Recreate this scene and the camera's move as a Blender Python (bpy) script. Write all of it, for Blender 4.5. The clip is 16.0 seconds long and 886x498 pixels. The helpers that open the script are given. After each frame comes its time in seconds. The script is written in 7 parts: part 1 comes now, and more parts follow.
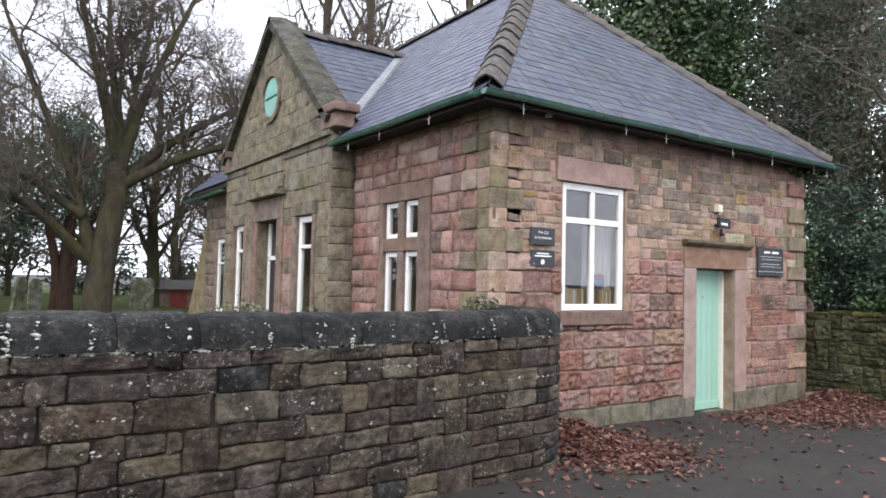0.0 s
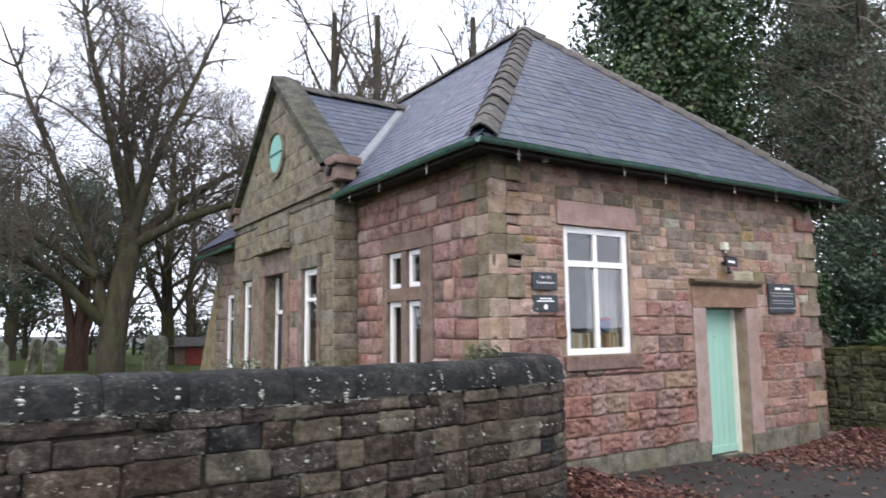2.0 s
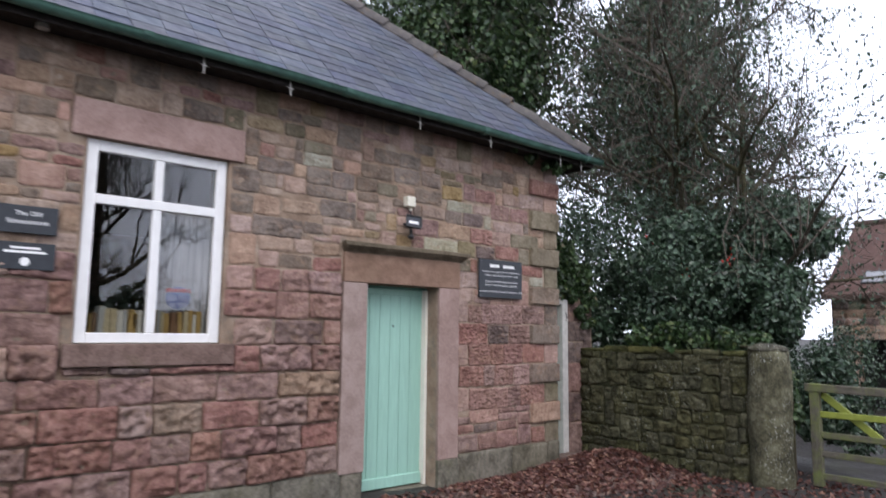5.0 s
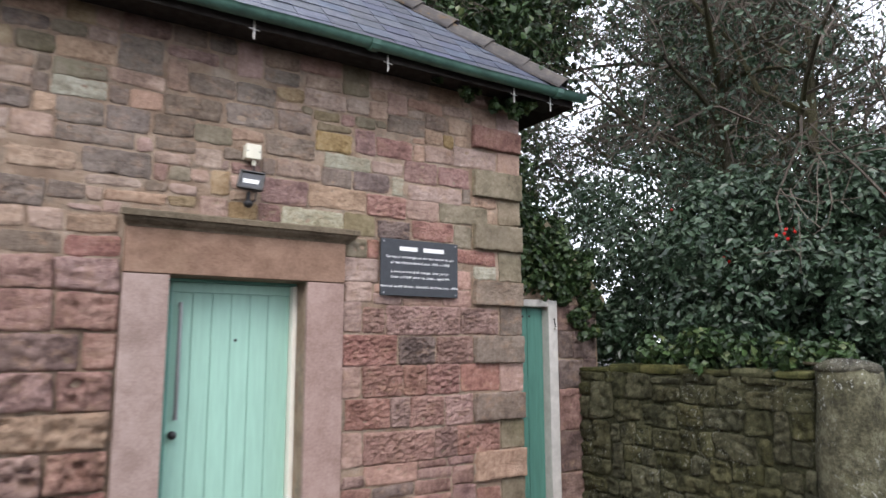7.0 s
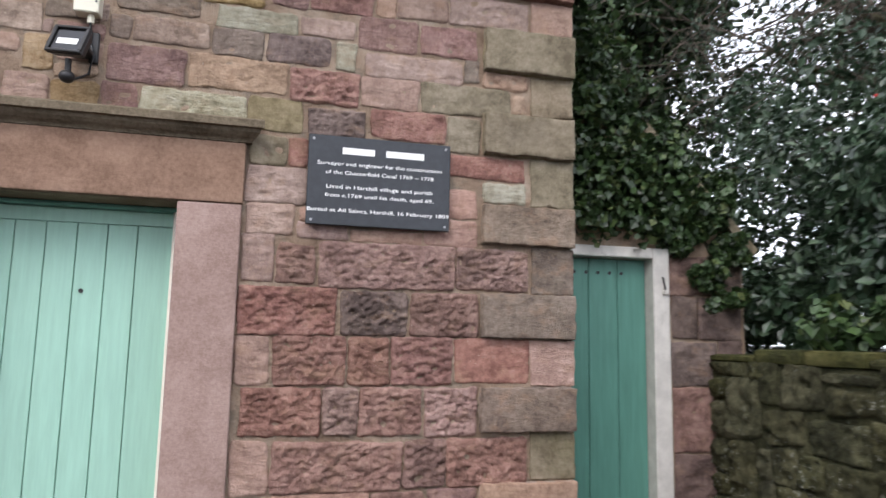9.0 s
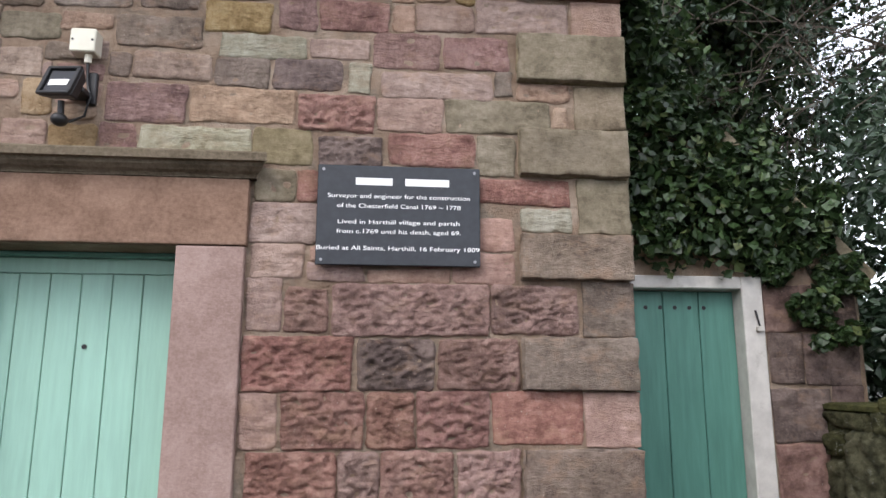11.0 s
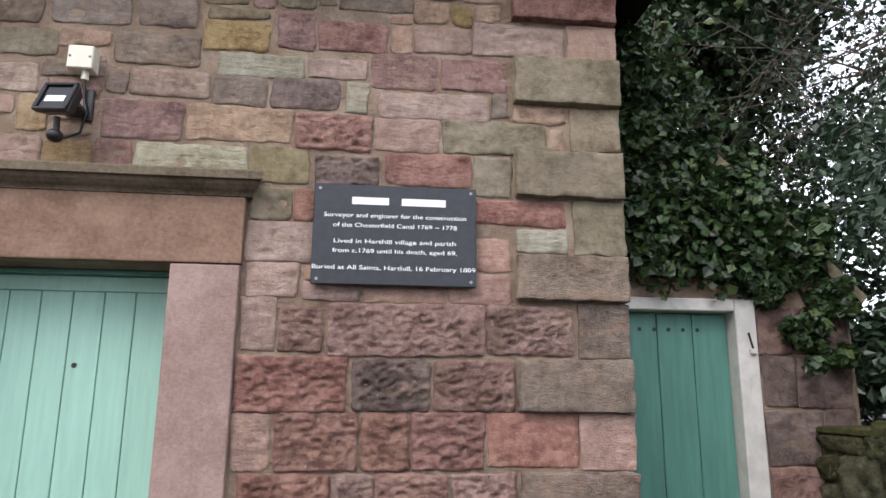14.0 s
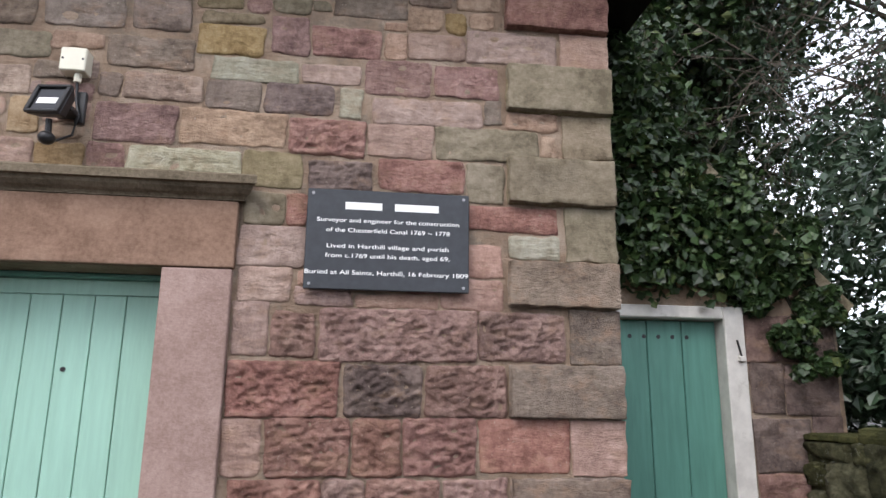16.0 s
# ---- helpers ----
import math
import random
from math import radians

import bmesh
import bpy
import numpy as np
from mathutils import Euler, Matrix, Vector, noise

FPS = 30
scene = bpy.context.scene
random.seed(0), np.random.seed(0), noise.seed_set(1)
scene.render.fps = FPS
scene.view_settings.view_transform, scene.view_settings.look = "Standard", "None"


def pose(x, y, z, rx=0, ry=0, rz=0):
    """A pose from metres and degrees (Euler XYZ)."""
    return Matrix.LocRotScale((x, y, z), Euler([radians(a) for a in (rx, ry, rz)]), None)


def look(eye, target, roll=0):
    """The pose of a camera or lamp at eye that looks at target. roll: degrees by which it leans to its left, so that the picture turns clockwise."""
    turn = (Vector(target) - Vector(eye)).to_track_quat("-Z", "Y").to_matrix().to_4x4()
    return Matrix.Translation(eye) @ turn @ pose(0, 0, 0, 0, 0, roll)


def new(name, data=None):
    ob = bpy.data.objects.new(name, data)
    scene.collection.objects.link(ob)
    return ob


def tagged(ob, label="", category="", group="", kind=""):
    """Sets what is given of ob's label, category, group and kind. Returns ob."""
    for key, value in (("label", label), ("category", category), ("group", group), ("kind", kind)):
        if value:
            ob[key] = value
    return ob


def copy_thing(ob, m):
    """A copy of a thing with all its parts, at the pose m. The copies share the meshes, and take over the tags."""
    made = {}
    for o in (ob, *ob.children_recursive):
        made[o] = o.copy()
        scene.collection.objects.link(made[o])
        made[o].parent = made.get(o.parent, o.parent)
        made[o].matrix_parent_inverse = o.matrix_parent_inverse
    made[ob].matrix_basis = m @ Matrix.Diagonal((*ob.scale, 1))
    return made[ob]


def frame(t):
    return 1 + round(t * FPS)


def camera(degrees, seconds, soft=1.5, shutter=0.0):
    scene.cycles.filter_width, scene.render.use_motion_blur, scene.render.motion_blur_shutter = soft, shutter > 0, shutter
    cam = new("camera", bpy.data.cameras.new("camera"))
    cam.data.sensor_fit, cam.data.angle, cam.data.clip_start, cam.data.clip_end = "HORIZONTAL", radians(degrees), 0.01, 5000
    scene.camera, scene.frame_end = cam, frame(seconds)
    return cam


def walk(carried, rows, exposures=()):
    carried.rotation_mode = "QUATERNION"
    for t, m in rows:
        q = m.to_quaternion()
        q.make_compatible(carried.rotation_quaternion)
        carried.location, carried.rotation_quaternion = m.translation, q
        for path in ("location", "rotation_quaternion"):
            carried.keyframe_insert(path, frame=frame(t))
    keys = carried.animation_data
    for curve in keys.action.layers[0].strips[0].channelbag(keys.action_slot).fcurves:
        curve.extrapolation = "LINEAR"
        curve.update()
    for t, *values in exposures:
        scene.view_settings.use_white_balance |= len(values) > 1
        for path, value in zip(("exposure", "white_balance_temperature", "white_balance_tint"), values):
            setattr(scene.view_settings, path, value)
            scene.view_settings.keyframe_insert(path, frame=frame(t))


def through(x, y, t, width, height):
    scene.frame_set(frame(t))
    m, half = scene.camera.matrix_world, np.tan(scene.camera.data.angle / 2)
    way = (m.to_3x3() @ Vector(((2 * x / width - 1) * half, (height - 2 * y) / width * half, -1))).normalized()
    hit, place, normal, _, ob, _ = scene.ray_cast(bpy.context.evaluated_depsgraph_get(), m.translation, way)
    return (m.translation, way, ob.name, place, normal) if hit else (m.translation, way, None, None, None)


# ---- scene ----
cam = camera(66.3, 16.0, shutter=0.5)
PATH = [
    (0, (-0.039, 0.22, 1.714), (1.086, 1.871, 1.805), 1.3),
    (0.5, (-0.056, 0.235, 1.712), (1.024, 1.917, 1.793), 2.0),
    (1, (-0.059, 0.24, 1.722), (0.999, 1.936, 1.781), 2.1),
    (1.5, (-0.046, 0.269, 1.787), (0.997, 1.958, 2.022), 2.0),
    (2, (0.125, 0.146, 1.729), (1.205, 1.814, 1.959), -0.7),
    (2.5, (0.602, -0.031, 1.684), (1.762, 1.586, 1.888), -0.8),
    (3, (1.302, 0.044, 1.662), (2.499, 1.628, 1.902), -0.0),
    (3.3, (1.781, 0.085, 1.63), (3.046, 1.6, 1.954), -0.2),
    (3.5, (2.094, 0.113, 1.592), (3.373, 1.609, 1.942), -0.5),
    (4, (2.939, 0.292, 1.547), (4.232, 1.786, 1.86), -0.1),
    (4.5, (3.782, 0.402, 1.527), (5.072, 1.899, 1.835), 0.9),
    (5, (4.654, 0.565, 1.489), (5.95, 2.069, 1.73), 0.7),
    (5.2, (4.946, 0.644, 1.48), (6.245, 2.151, 1.683), -0.3),
    (7.3, (8.154, 1.707, 1.487), (9.195, 3.387, 1.791), 0.6),
    (7.5, (8.457, 1.804, 1.482), (9.476, 3.496, 1.797), 1.2),
    (8, (9.105, 2.192, 1.425), (9.949, 3.976, 1.748), 1.6),
    (8.5, (9.555, 2.587, 1.391), (10.282, 4.424, 1.698), 1.9),
    (9, (9.993, 2.935, 1.349), (10.49, 4.855, 1.607), 1.1),
    (9.5, (10.217, 3.18, 1.36), (10.569, 5.123, 1.674), 0.2),
    (9.7, (10.301, 3.232, 1.37), (10.6, 5.182, 1.697), 0.0),
    (12, (10.439, 3.331, 1.424), (10.625, 5.287, 1.8), 0.1),
    (12.5, (10.389, 3.323, 1.407), (10.612, 5.273, 1.792), 0.3),
    (13, (10.394, 3.331, 1.406), (10.613, 5.276, 1.816), 0.3),
    (13.5, (10.404, 3.334, 1.421), (10.616, 5.279, 1.834), 0.5),
    (14, (10.398, 3.331, 1.415), (10.623, 5.273, 1.84), 0.4),
    (14.5, (10.386, 3.316, 1.44), (10.62, 5.26, 1.848), 0.7),
    (15, (10.406, 3.33, 1.414), (10.63, 5.269, 1.851), 0.8),
    (15.5, (10.425, 3.345, 1.403), (10.644, 5.281, 1.855), 0.9),
    (16, (10.376, 3.327, 1.408), (10.635, 5.259, 1.853), 0.6),
]
walk(cam, [(t, look(eye, target, roll)) for t, eye, target, roll in PATH],
     [(0, 0.42, 6550, 13), (1.5, 0.38, 6500, 13), (3.0, 0.08, 6200, 13), (3.5, 0.0, 6200, 14), (5.2, -0.05, 6300, 16), (7.3, 0.42, 6550, 14), (9.7, 0.42, 6550, 14), (12, 0.36, 6550, 14), (16, 0.37, 6550, 14)])

# ---- light ----
world = bpy.data.worlds.new("world")
scene.world = world
world.use_nodes = True
wn, wl = world.node_tree.nodes, world.node_tree.links
wn.clear()
SUN_UP, SUN_TURN = radians(42), radians(215)
sky = wn.new("ShaderNodeTexSky")
sky.sky_type, sky.sun_disc, sky.sun_elevation, sky.sun_rotation = "NISHITA", False, SUN_UP, SUN_TURN
w_co = wn.new("ShaderNodeTexCoord")
w_cloud = wn.new("ShaderNodeTexNoise")
w_cloud.inputs["Scale"].default_value, w_cloud.inputs["Detail"].default_value, w_cloud.inputs["Roughness"].default_value = 2.6, 6, 0.55
w_ramp = wn.new("ShaderNodeValToRGB")
w_ramp.color_ramp.elements[0].position, w_ramp.color_ramp.elements[1].position = 0.22, 0.42
w_mix = wn.new("ShaderNodeMix")
w_mix.data_type = "RGBA"
w_mix.inputs["B"].default_value = (12.8, 13.7, 15.4, 1)
w_bg = wn.new("ShaderNodeBackground")
w_bg.inputs["Strength"].default_value = 0.135
w_out = wn.new("ShaderNodeOutputWorld")
wl.new(w_co.outputs["Generated"], w_cloud.inputs["Vector"])
wl.new(w_cloud.outputs["Fac"], w_ramp.inputs["Fac"])
wl.new(w_ramp.outputs["Color"], w_mix.inputs["Factor"])
wl.new(sky.outputs["Color"], w_mix.inputs["A"])
wl.new(w_mix.outputs["Result"], w_bg.inputs["Color"])
wl.new(w_bg.outputs["Background"], w_out.inputs["Surface"])
sun_data = bpy.data.lights.new("sun", "SUN")
sun_data.energy, sun_data.angle, sun_data.color = 1.5, radians(30), (1.0, 0.96, 0.9)
sun = new("sun", sun_data)
sun.matrix_world = look((-12, -17, 20), (0, 0, 0))

# ---- materials ----


class Nodes:
    """A small builder for a node material."""

    def __init__(self, name, rough=0.9, metal=0.0, spec=0.3):
        self.mat = bpy.data.materials.new(name)
        self.mat.use_nodes = True
        self.t = self.mat.node_tree
        self.b = self.t.nodes["Principled BSDF"]
        self.b.inputs["Roughness"].default_value = rough
        self.b.inputs["Metallic"].default_value = metal
        self.b.inputs["Specular IOR Level"].default_value = spec
        self.co = self.t.nodes.new("ShaderNodeTexCoord").outputs["Object"]
        self.geo = self.t.nodes.new("ShaderNodeNewGeometry")
        self.info = self.t.nodes.new("ShaderNodeObjectInfo")

    def link(self, a, b):
        self.t.links.new(a, b)

    def noise(self, scale, detail=4, rough=0.6, world_space=False, stretch=None, random_seed=False):
        n = self.t.nodes.new("ShaderNodeTexNoise")
        n.inputs["Scale"].default_value, n.inputs["Detail"].default_value, n.inputs["Roughness"].default_value = scale, detail, rough
        src = self.geo.outputs["Position"] if world_space else self.co
        if stretch:
            m = self.t.nodes.new("ShaderNodeMapping")
            m.inputs["Scale"].default_value = stretch
            self.link(src, m.inputs["Vector"])
            src = m.outputs["Vector"]
        if random_seed:
            n.noise_dimensions = "4D"
            k = self.math("MULTIPLY", self.info.outputs["Random"], 37.0)
            self.link(k, n.inputs["W"])
        self.link(src, n.inputs["Vector"])
        return n.outputs["Fac"]

    def voronoi(self, scale, feature="F1", world_space=False):
        n = self.t.nodes.new("ShaderNodeTexVoronoi")
        n.feature = feature
        n.inputs["Scale"].default_value = scale
        self.link(self.geo.outputs["Position"] if world_space else self.co, n.inputs["Vector"])
        return n.outputs["Distance"]

    def math(self, op, a, b=0.0):
        n = self.t.nodes.new("ShaderNodeMath")
        n.operation = op
        for i, v in enumerate((a, b)):
            if isinstance(v, (int, float)):
                n.inputs[i].default_value = v
            else:
                self.link(v, n.inputs[i])
        return n.outputs[0]

    def ramp(self, fac, stops):
        n = self.t.nodes.new("ShaderNodeValToRGB")
        e = n.color_ramp.elements
        while len(e) < len(stops):
            e.new(0.5)
        for el, (p, c) in zip(e, stops):
            el.position, el.color = p, (*c, 1) if len(c) == 3 else c
        self.link(fac, n.inputs["Fac"])
        return n.outputs["Color"]

    def mix(self, fac, a, b, mode="MIX"):
        n = self.t.nodes.new("ShaderNodeMix")
        n.data_type, n.blend_type = "RGBA", mode
        for key, v in (("Factor", fac), ("A", a), ("B", b)):
            sock = [i for i in n.inputs if i.name == key and (i.type == "RGBA" or key == "Factor" and i.type == "VALUE")][0]
            if isinstance(v, (int, float)):
                sock.default_value = v
            elif isinstance(v, tuple):
                sock.default_value = (*v, 1)
            else:
                self.link(v, sock)
        return [o for o in n.outputs if o.type == "RGBA"][0]

    def step(self, fac, lo, hi):
        n = self.t.nodes.new("ShaderNodeMapRange")
        n.inputs["From Min"].default_value, n.inputs["From Max"].default_value = lo, hi
        self.link(fac, n.inputs["Value"])
        return n.outputs["Result"]

    def tone(self, col, hue=0.0, sat=0.0, val=0.0):
        """Shift a colour a little by the object's own random number."""
        n = self.t.nodes.new("ShaderNodeHueSaturation")
        r = self.info.outputs["Random"]
        wob = self.math("FRACT", self.math("MULTIPLY", r, 7.31))
        wob2 = self.math("FRACT", self.math("MULTIPLY", r, 13.7))
        self.link(self.math("ADD", self.math("MULTIPLY", r, 2 * hue), 0.5 - hue), n.inputs["Hue"])
        self.link(self.math("ADD", self.math("MULTIPLY", wob, 2 * sat), 1 - sat), n.inputs["Saturation"])
        self.link(self.math("ADD", self.math("MULTIPLY", wob2, 2 * val), 1 - val), n.inputs["Value"])
        self.link(col, n.inputs["Color"])
        return n.outputs["Color"]

    def colour(self, c):
        if isinstance(c, tuple):
            self.b.inputs["Base Color"].default_value = (*c, 1)
        else:
            self.link(c, self.b.inputs["Base Color"])
        return self

    def rough(self, r):
        self.link(r, self.b.inputs["Roughness"])

    def bump(self, height, strength=0.5, dist=0.01):
        n = self.t.nodes.new("ShaderNodeBump")
        n.inputs["Strength"].default_value, n.inputs["Distance"].default_value = strength, dist
        self.link(height, n.inputs["Height"])
        self.link(n.outputs["Normal"], self.b.inputs["Normal"])


def stone_material(name, dark, mid, light, moss=0.25, bump=0.8, lichen=0.0, grain=26, stain=0.5, tool=None, vary=0.11, rich=0.8, pull=0.0, patch=0.0):
    m = Nodes(name, 0.93, spec=0.2)

    def dull(c):
        g = 0.3 * c[0] + 0.55 * c[1] + 0.15 * c[2]
        mixed = [k * g * (1 - pull * 0.35) + k * pull * 0.35 * 0.2 for k in (1.30, 0.93, 0.76)]
        return tuple((g + (v - g) * rich) * (1 - pull) + q * pull for v, q in zip(c, mixed))

    dark, mid, light = dull(dark), dull(mid), dull(light)
    broad = m.noise(5.0, 6, 0.65, random_seed=True)
    fine = m.noise(grain, 8, 0.75)
    speck = m.noise(150, 3, 0.6)
    col = m.ramp(m.math("ADD", m.math("MULTIPLY", broad, 0.55), m.math("MULTIPLY", fine, 0.45)), [(0.41, dark), (0.5, mid), (0.60, light)])
    col = m.tone(col, 0.008, 0.18, vary)
    col = m.mix(m.math("MULTIPLY", m.step(speck, 0.35, 0.7), 0.4), col, (0.5, 0.5, 0.5), "OVERLAY")
    if patch:
        weather = m.noise(8.0, 6, 0.7, random_seed=True, stretch=(1, 1, 1.6))
        col = m.mix(m.math("MULTIPLY", m.step(weather, 0.52, 0.66), patch), col, (0.39, 0.25, 0.165))
        bruise = m.noise(11.0, 6, 0.75, world_space=True)
        col = m.mix(m.math("MULTIPLY", m.step(bruise, 0.56, 0.68), patch * 0.8), col, tuple(v * 0.6 for v in dark))
        lime = m.noise(75, 3, 0.6, world_space=True)
        col = m.mix(m.math("MULTIPLY", m.step(lime, 0.66, 0.72), 0.55), col, (0.50, 0.43, 0.35))
    if stain:
        soot = m.noise(2.3, 7, 0.72, world_space=True)
        col = m.mix(m.math("MULTIPLY", m.step(soot, 0.52, 0.70), stain), col, tuple(v * 0.42 for v in dark))
    if moss:
        green = m.noise(1.6, 7, 0.75, world_space=True)
        col = m.mix(m.math("MULTIPLY", m.step(green, 0.54, 0.70), moss), col, (0.115, 0.112, 0.050))
    if lichen:
        spots = m.noise(34, 5, 0.7, world_space=True)
        place = m.noise(2.2, 4, 0.6, world_space=True)
        col = m.mix(m.math("MULTIPLY", m.math("MULTIPLY", m.step(spots, 0.58, 0.63), m.step(place, 0.46, 0.58)), lichen), col, (0.46, 0.47, 0.42))
    m.colour(col)
    relief = m.math("ADD", m.math("MULTIPLY", m.noise(grain * 0.55, 8, 0.7, stretch=tool or (1, 1, 1.7)), 1.0), m.math("MULTIPLY", speck, 0.30))
    beds = m.noise(38, 7, 0.75, stretch=(0.8, 0.8, 2.4), random_seed=True)
    m.bump(m.math("ADD", relief, m.math("MULTIPLY", beds, 0.5)), bump, 0.027)
    return m.mat


RED = stone_material("red_sandstone", (0.182, 0.083, 0.068), (0.330, 0.160, 0.130), (0.47, 0.265, 0.218), moss=0.1, stain=0.35, bump=1.0, rich=0.85, pull=0.3, patch=0.42)
PINK = stone_material("pink_sandstone", (0.30, 0.168, 0.128), (0.42, 0.252, 0.192), (0.53, 0.345, 0.27), moss=0.1, stain=0.3, pull=0.35, patch=0.42)
TAN = stone_material("tan_sandstone", (0.235, 0.147, 0.096), (0.39, 0.258, 0.17), (0.52, 0.37, 0.255), moss=0.12, stain=0.4, pull=0.35, patch=0.42)
OLIVE = stone_material("olive_sandstone", (0.125, 0.096, 0.052), (0.202, 0.158, 0.088), (0.275, 0.22, 0.138), moss=0.5, stain=0.4, bump=0.45, vary=0.1, pull=0.05)
PALE = stone_material("pale_sandstone", (0.25, 0.22, 0.14), (0.38, 0.35, 0.24), (0.48, 0.45, 0.34), moss=0.2, stain=0.1, tool=(1, 1, 4), patch=0.25)
DARK = stone_material("dark_weathered_stone", (0.088, 0.054, 0.048), (0.175, 0.112, 0.097), (0.27, 0.18, 0.152), moss=0.15, stain=0.4, pull=0.25, patch=0.42)
DRESSED = stone_material("dressed_pink_stone", (0.27, 0.165, 0.135), (0.34, 0.215, 0.18), (0.40, 0.265, 0.225), moss=0.08, stain=0.25, bump=0.28, grain=60)
LINTEL = stone_material("brown_lintel_stone", (0.20, 0.118, 0.08), (0.275, 0.165, 0.115), (0.34, 0.215, 0.155), moss=0.12, stain=0.45, bump=0.28, grain=50)
HOOD = stone_material("dark_hood_stone", (0.085, 0.068, 0.042), (0.145, 0.115, 0.075), (0.21, 0.17, 0.115), moss=0.4, stain=0.5, bump=0.4, grain=50)
SILL = stone_material("brown_sill_stone", (0.13, 0.085, 0.065), (0.20, 0.13, 0.10), (0.27, 0.185, 0.15), moss=0.3, stain=0.4, bump=0.4, grain=50)
ASHLAR = stone_material("green_stained_ashlar", (0.10, 0.082, 0.054), (0.18, 0.15, 0.098), (0.27, 0.22, 0.15), moss=0.5, stain=0.85, bump=0.35, vary=0.1)
SIDE_COPE = stone_material("dark_gable_coping", (0.030, 0.030, 0.022), (0.065, 0.062, 0.045), (0.12, 0.11, 0.08), moss=0.5, stain=0.6, bump=0.5)
SOOT = stone_material("sooty_wall_stone", (0.026, 0.018, 0.014), (0.066, 0.047, 0.035), (0.145, 0.108, 0.080), moss=0.2, stain=0.75, lichen=0.55, bump=1.0, vary=0.12)
SOOT_TAN = stone_material("sooty_tan_stone", (0.050, 0.040, 0.028), (0.115, 0.090, 0.058), (0.20, 0.160, 0.105), moss=0.3, stain=0.7, lichen=0.4, bump=1.0)
COPING = stone_material("black_coping_stone", (0.010, 0.010, 0.011), (0.022, 0.022, 0.022), (0.056, 0.053, 0.048), moss=0.1, stain=0.5, lichen=0.3, bump=0.6)
MOSSY = stone_material("mossy_wall_stone", (0.026, 0.026, 0.010), (0.066, 0.064, 0.025), (0.14, 0.132, 0.060), moss=0.5, stain=0.6, lichen=0.5, bump=1.0)
MOSS_TOP = stone_material("moss_covered_coping", (0.040, 0.042, 0.012), (0.085, 0.086, 0.024), (0.15, 0.14, 0.048), moss=0.3, stain=0.3, bump=1.0)
PLINTH = stone_material("damp_plinth_stone", (0.085, 0.075, 0.05), (0.155, 0.135, 0.092), (0.24, 0.205, 0.15), moss=0.6, stain=0.5, bump=0.5)

BROWN = stone_material("grey_brown_stone", (0.125, 0.092, 0.068), (0.215, 0.163, 0.122), (0.30, 0.235, 0.182), moss=0.12, stain=0.35, pull=0.15, patch=0.42)
OCHRE = stone_material("ochre_sandstone", (0.20, 0.125, 0.055), (0.33, 0.22, 0.105), (0.44, 0.32, 0.18), moss=0.15, stain=0.25)
ROSE = stone_material("orange_red_sandstone", (0.18, 0.085, 0.065), (0.29, 0.145, 0.11), (0.38, 0.22, 0.175), moss=0.0, stain=0.25, bump=0.5, rich=0.95, patch=0.42)
m = Nodes("pointing_mortar", 0.95, spec=0.1)
col = m.ramp(m.noise(4, 6, 0.65, world_space=True), [(0.32, (0.23, 0.16, 0.115)), (0.5, (0.35, 0.255, 0.185)), (0.68, (0.45, 0.36, 0.28))])
m.colour(m.mix(m.math("MULTIPLY", m.step(m.noise(6.0, 6, 0.7, world_space=True), 0.5, 0.62), 0.7), col, (0.22, 0.185, 0.145)))
m.bump(m.noise(60, 7, 0.75, world_space=True), 1.0, 0.022)
MORTAR = m.mat
m = Nodes("dark_joint_mortar", 0.95, spec=0.1)
col = m.ramp(m.noise(7, 5, 0.65, world_space=True), [(0.35, (0.022, 0.019, 0.015)), (0.6, (0.06, 0.05, 0.038))])
m.colour(m.mix(m.step(m.noise(3.0, 6, 0.7, world_space=True), 0.60, 0.66), col, (0.42, 0.42, 0.37)))
m.bump(m.noise(40, 6, 0.7, world_space=True), 0.7, 0.012)
DARK_MORTAR = m.mat

m = Nodes("wet_slate", 0.42, spec=0.4)
col = m.ramp(m.noise(9, 5, 0.6), [(0.3, (0.036, 0.042, 0.060)), (0.55, (0.060, 0.068, 0.093)), (0.75, (0.092, 0.102, 0.130))])
col = m.tone(col, 0.02, 0.3, 0.25)
col = m.mix(m.math("MULTIPLY", m.step(m.noise(2.2, 6, 0.7, world_space=True), 0.55, 0.75), 0.4), col, (0.16, 0.17, 0.15))
m.colour(col)
m.rough(m.ramp(m.noise(6, 5, 0.6, world_space=True), [(0.3, (0.42, 0.42, 0.42)), (0.7, (0.66, 0.66, 0.66))]))
m.bump(m.noise(30, 6, 0.6), 0.25, 0.01)
SLATE = m.mat
m = Nodes("ridge_tile_clay", 0.85)
col = m.ramp(m.noise(8, 6, 0.65), [(0.3, (0.045, 0.042, 0.042)), (0.55, (0.085, 0.076, 0.070)), (0.75, (0.14, 0.125, 0.10))])
m.colour(m.mix(m.step(m.noise(5, 6, 0.7, world_space=True), 0.58, 0.68), m.tone(col, 0.01, 0.1, 0.2), (0.13, 0.085, 0.04)))
m.bump(m.noise(35, 6, 0.65), 0.4, 0.01)
RIDGE = m.mat


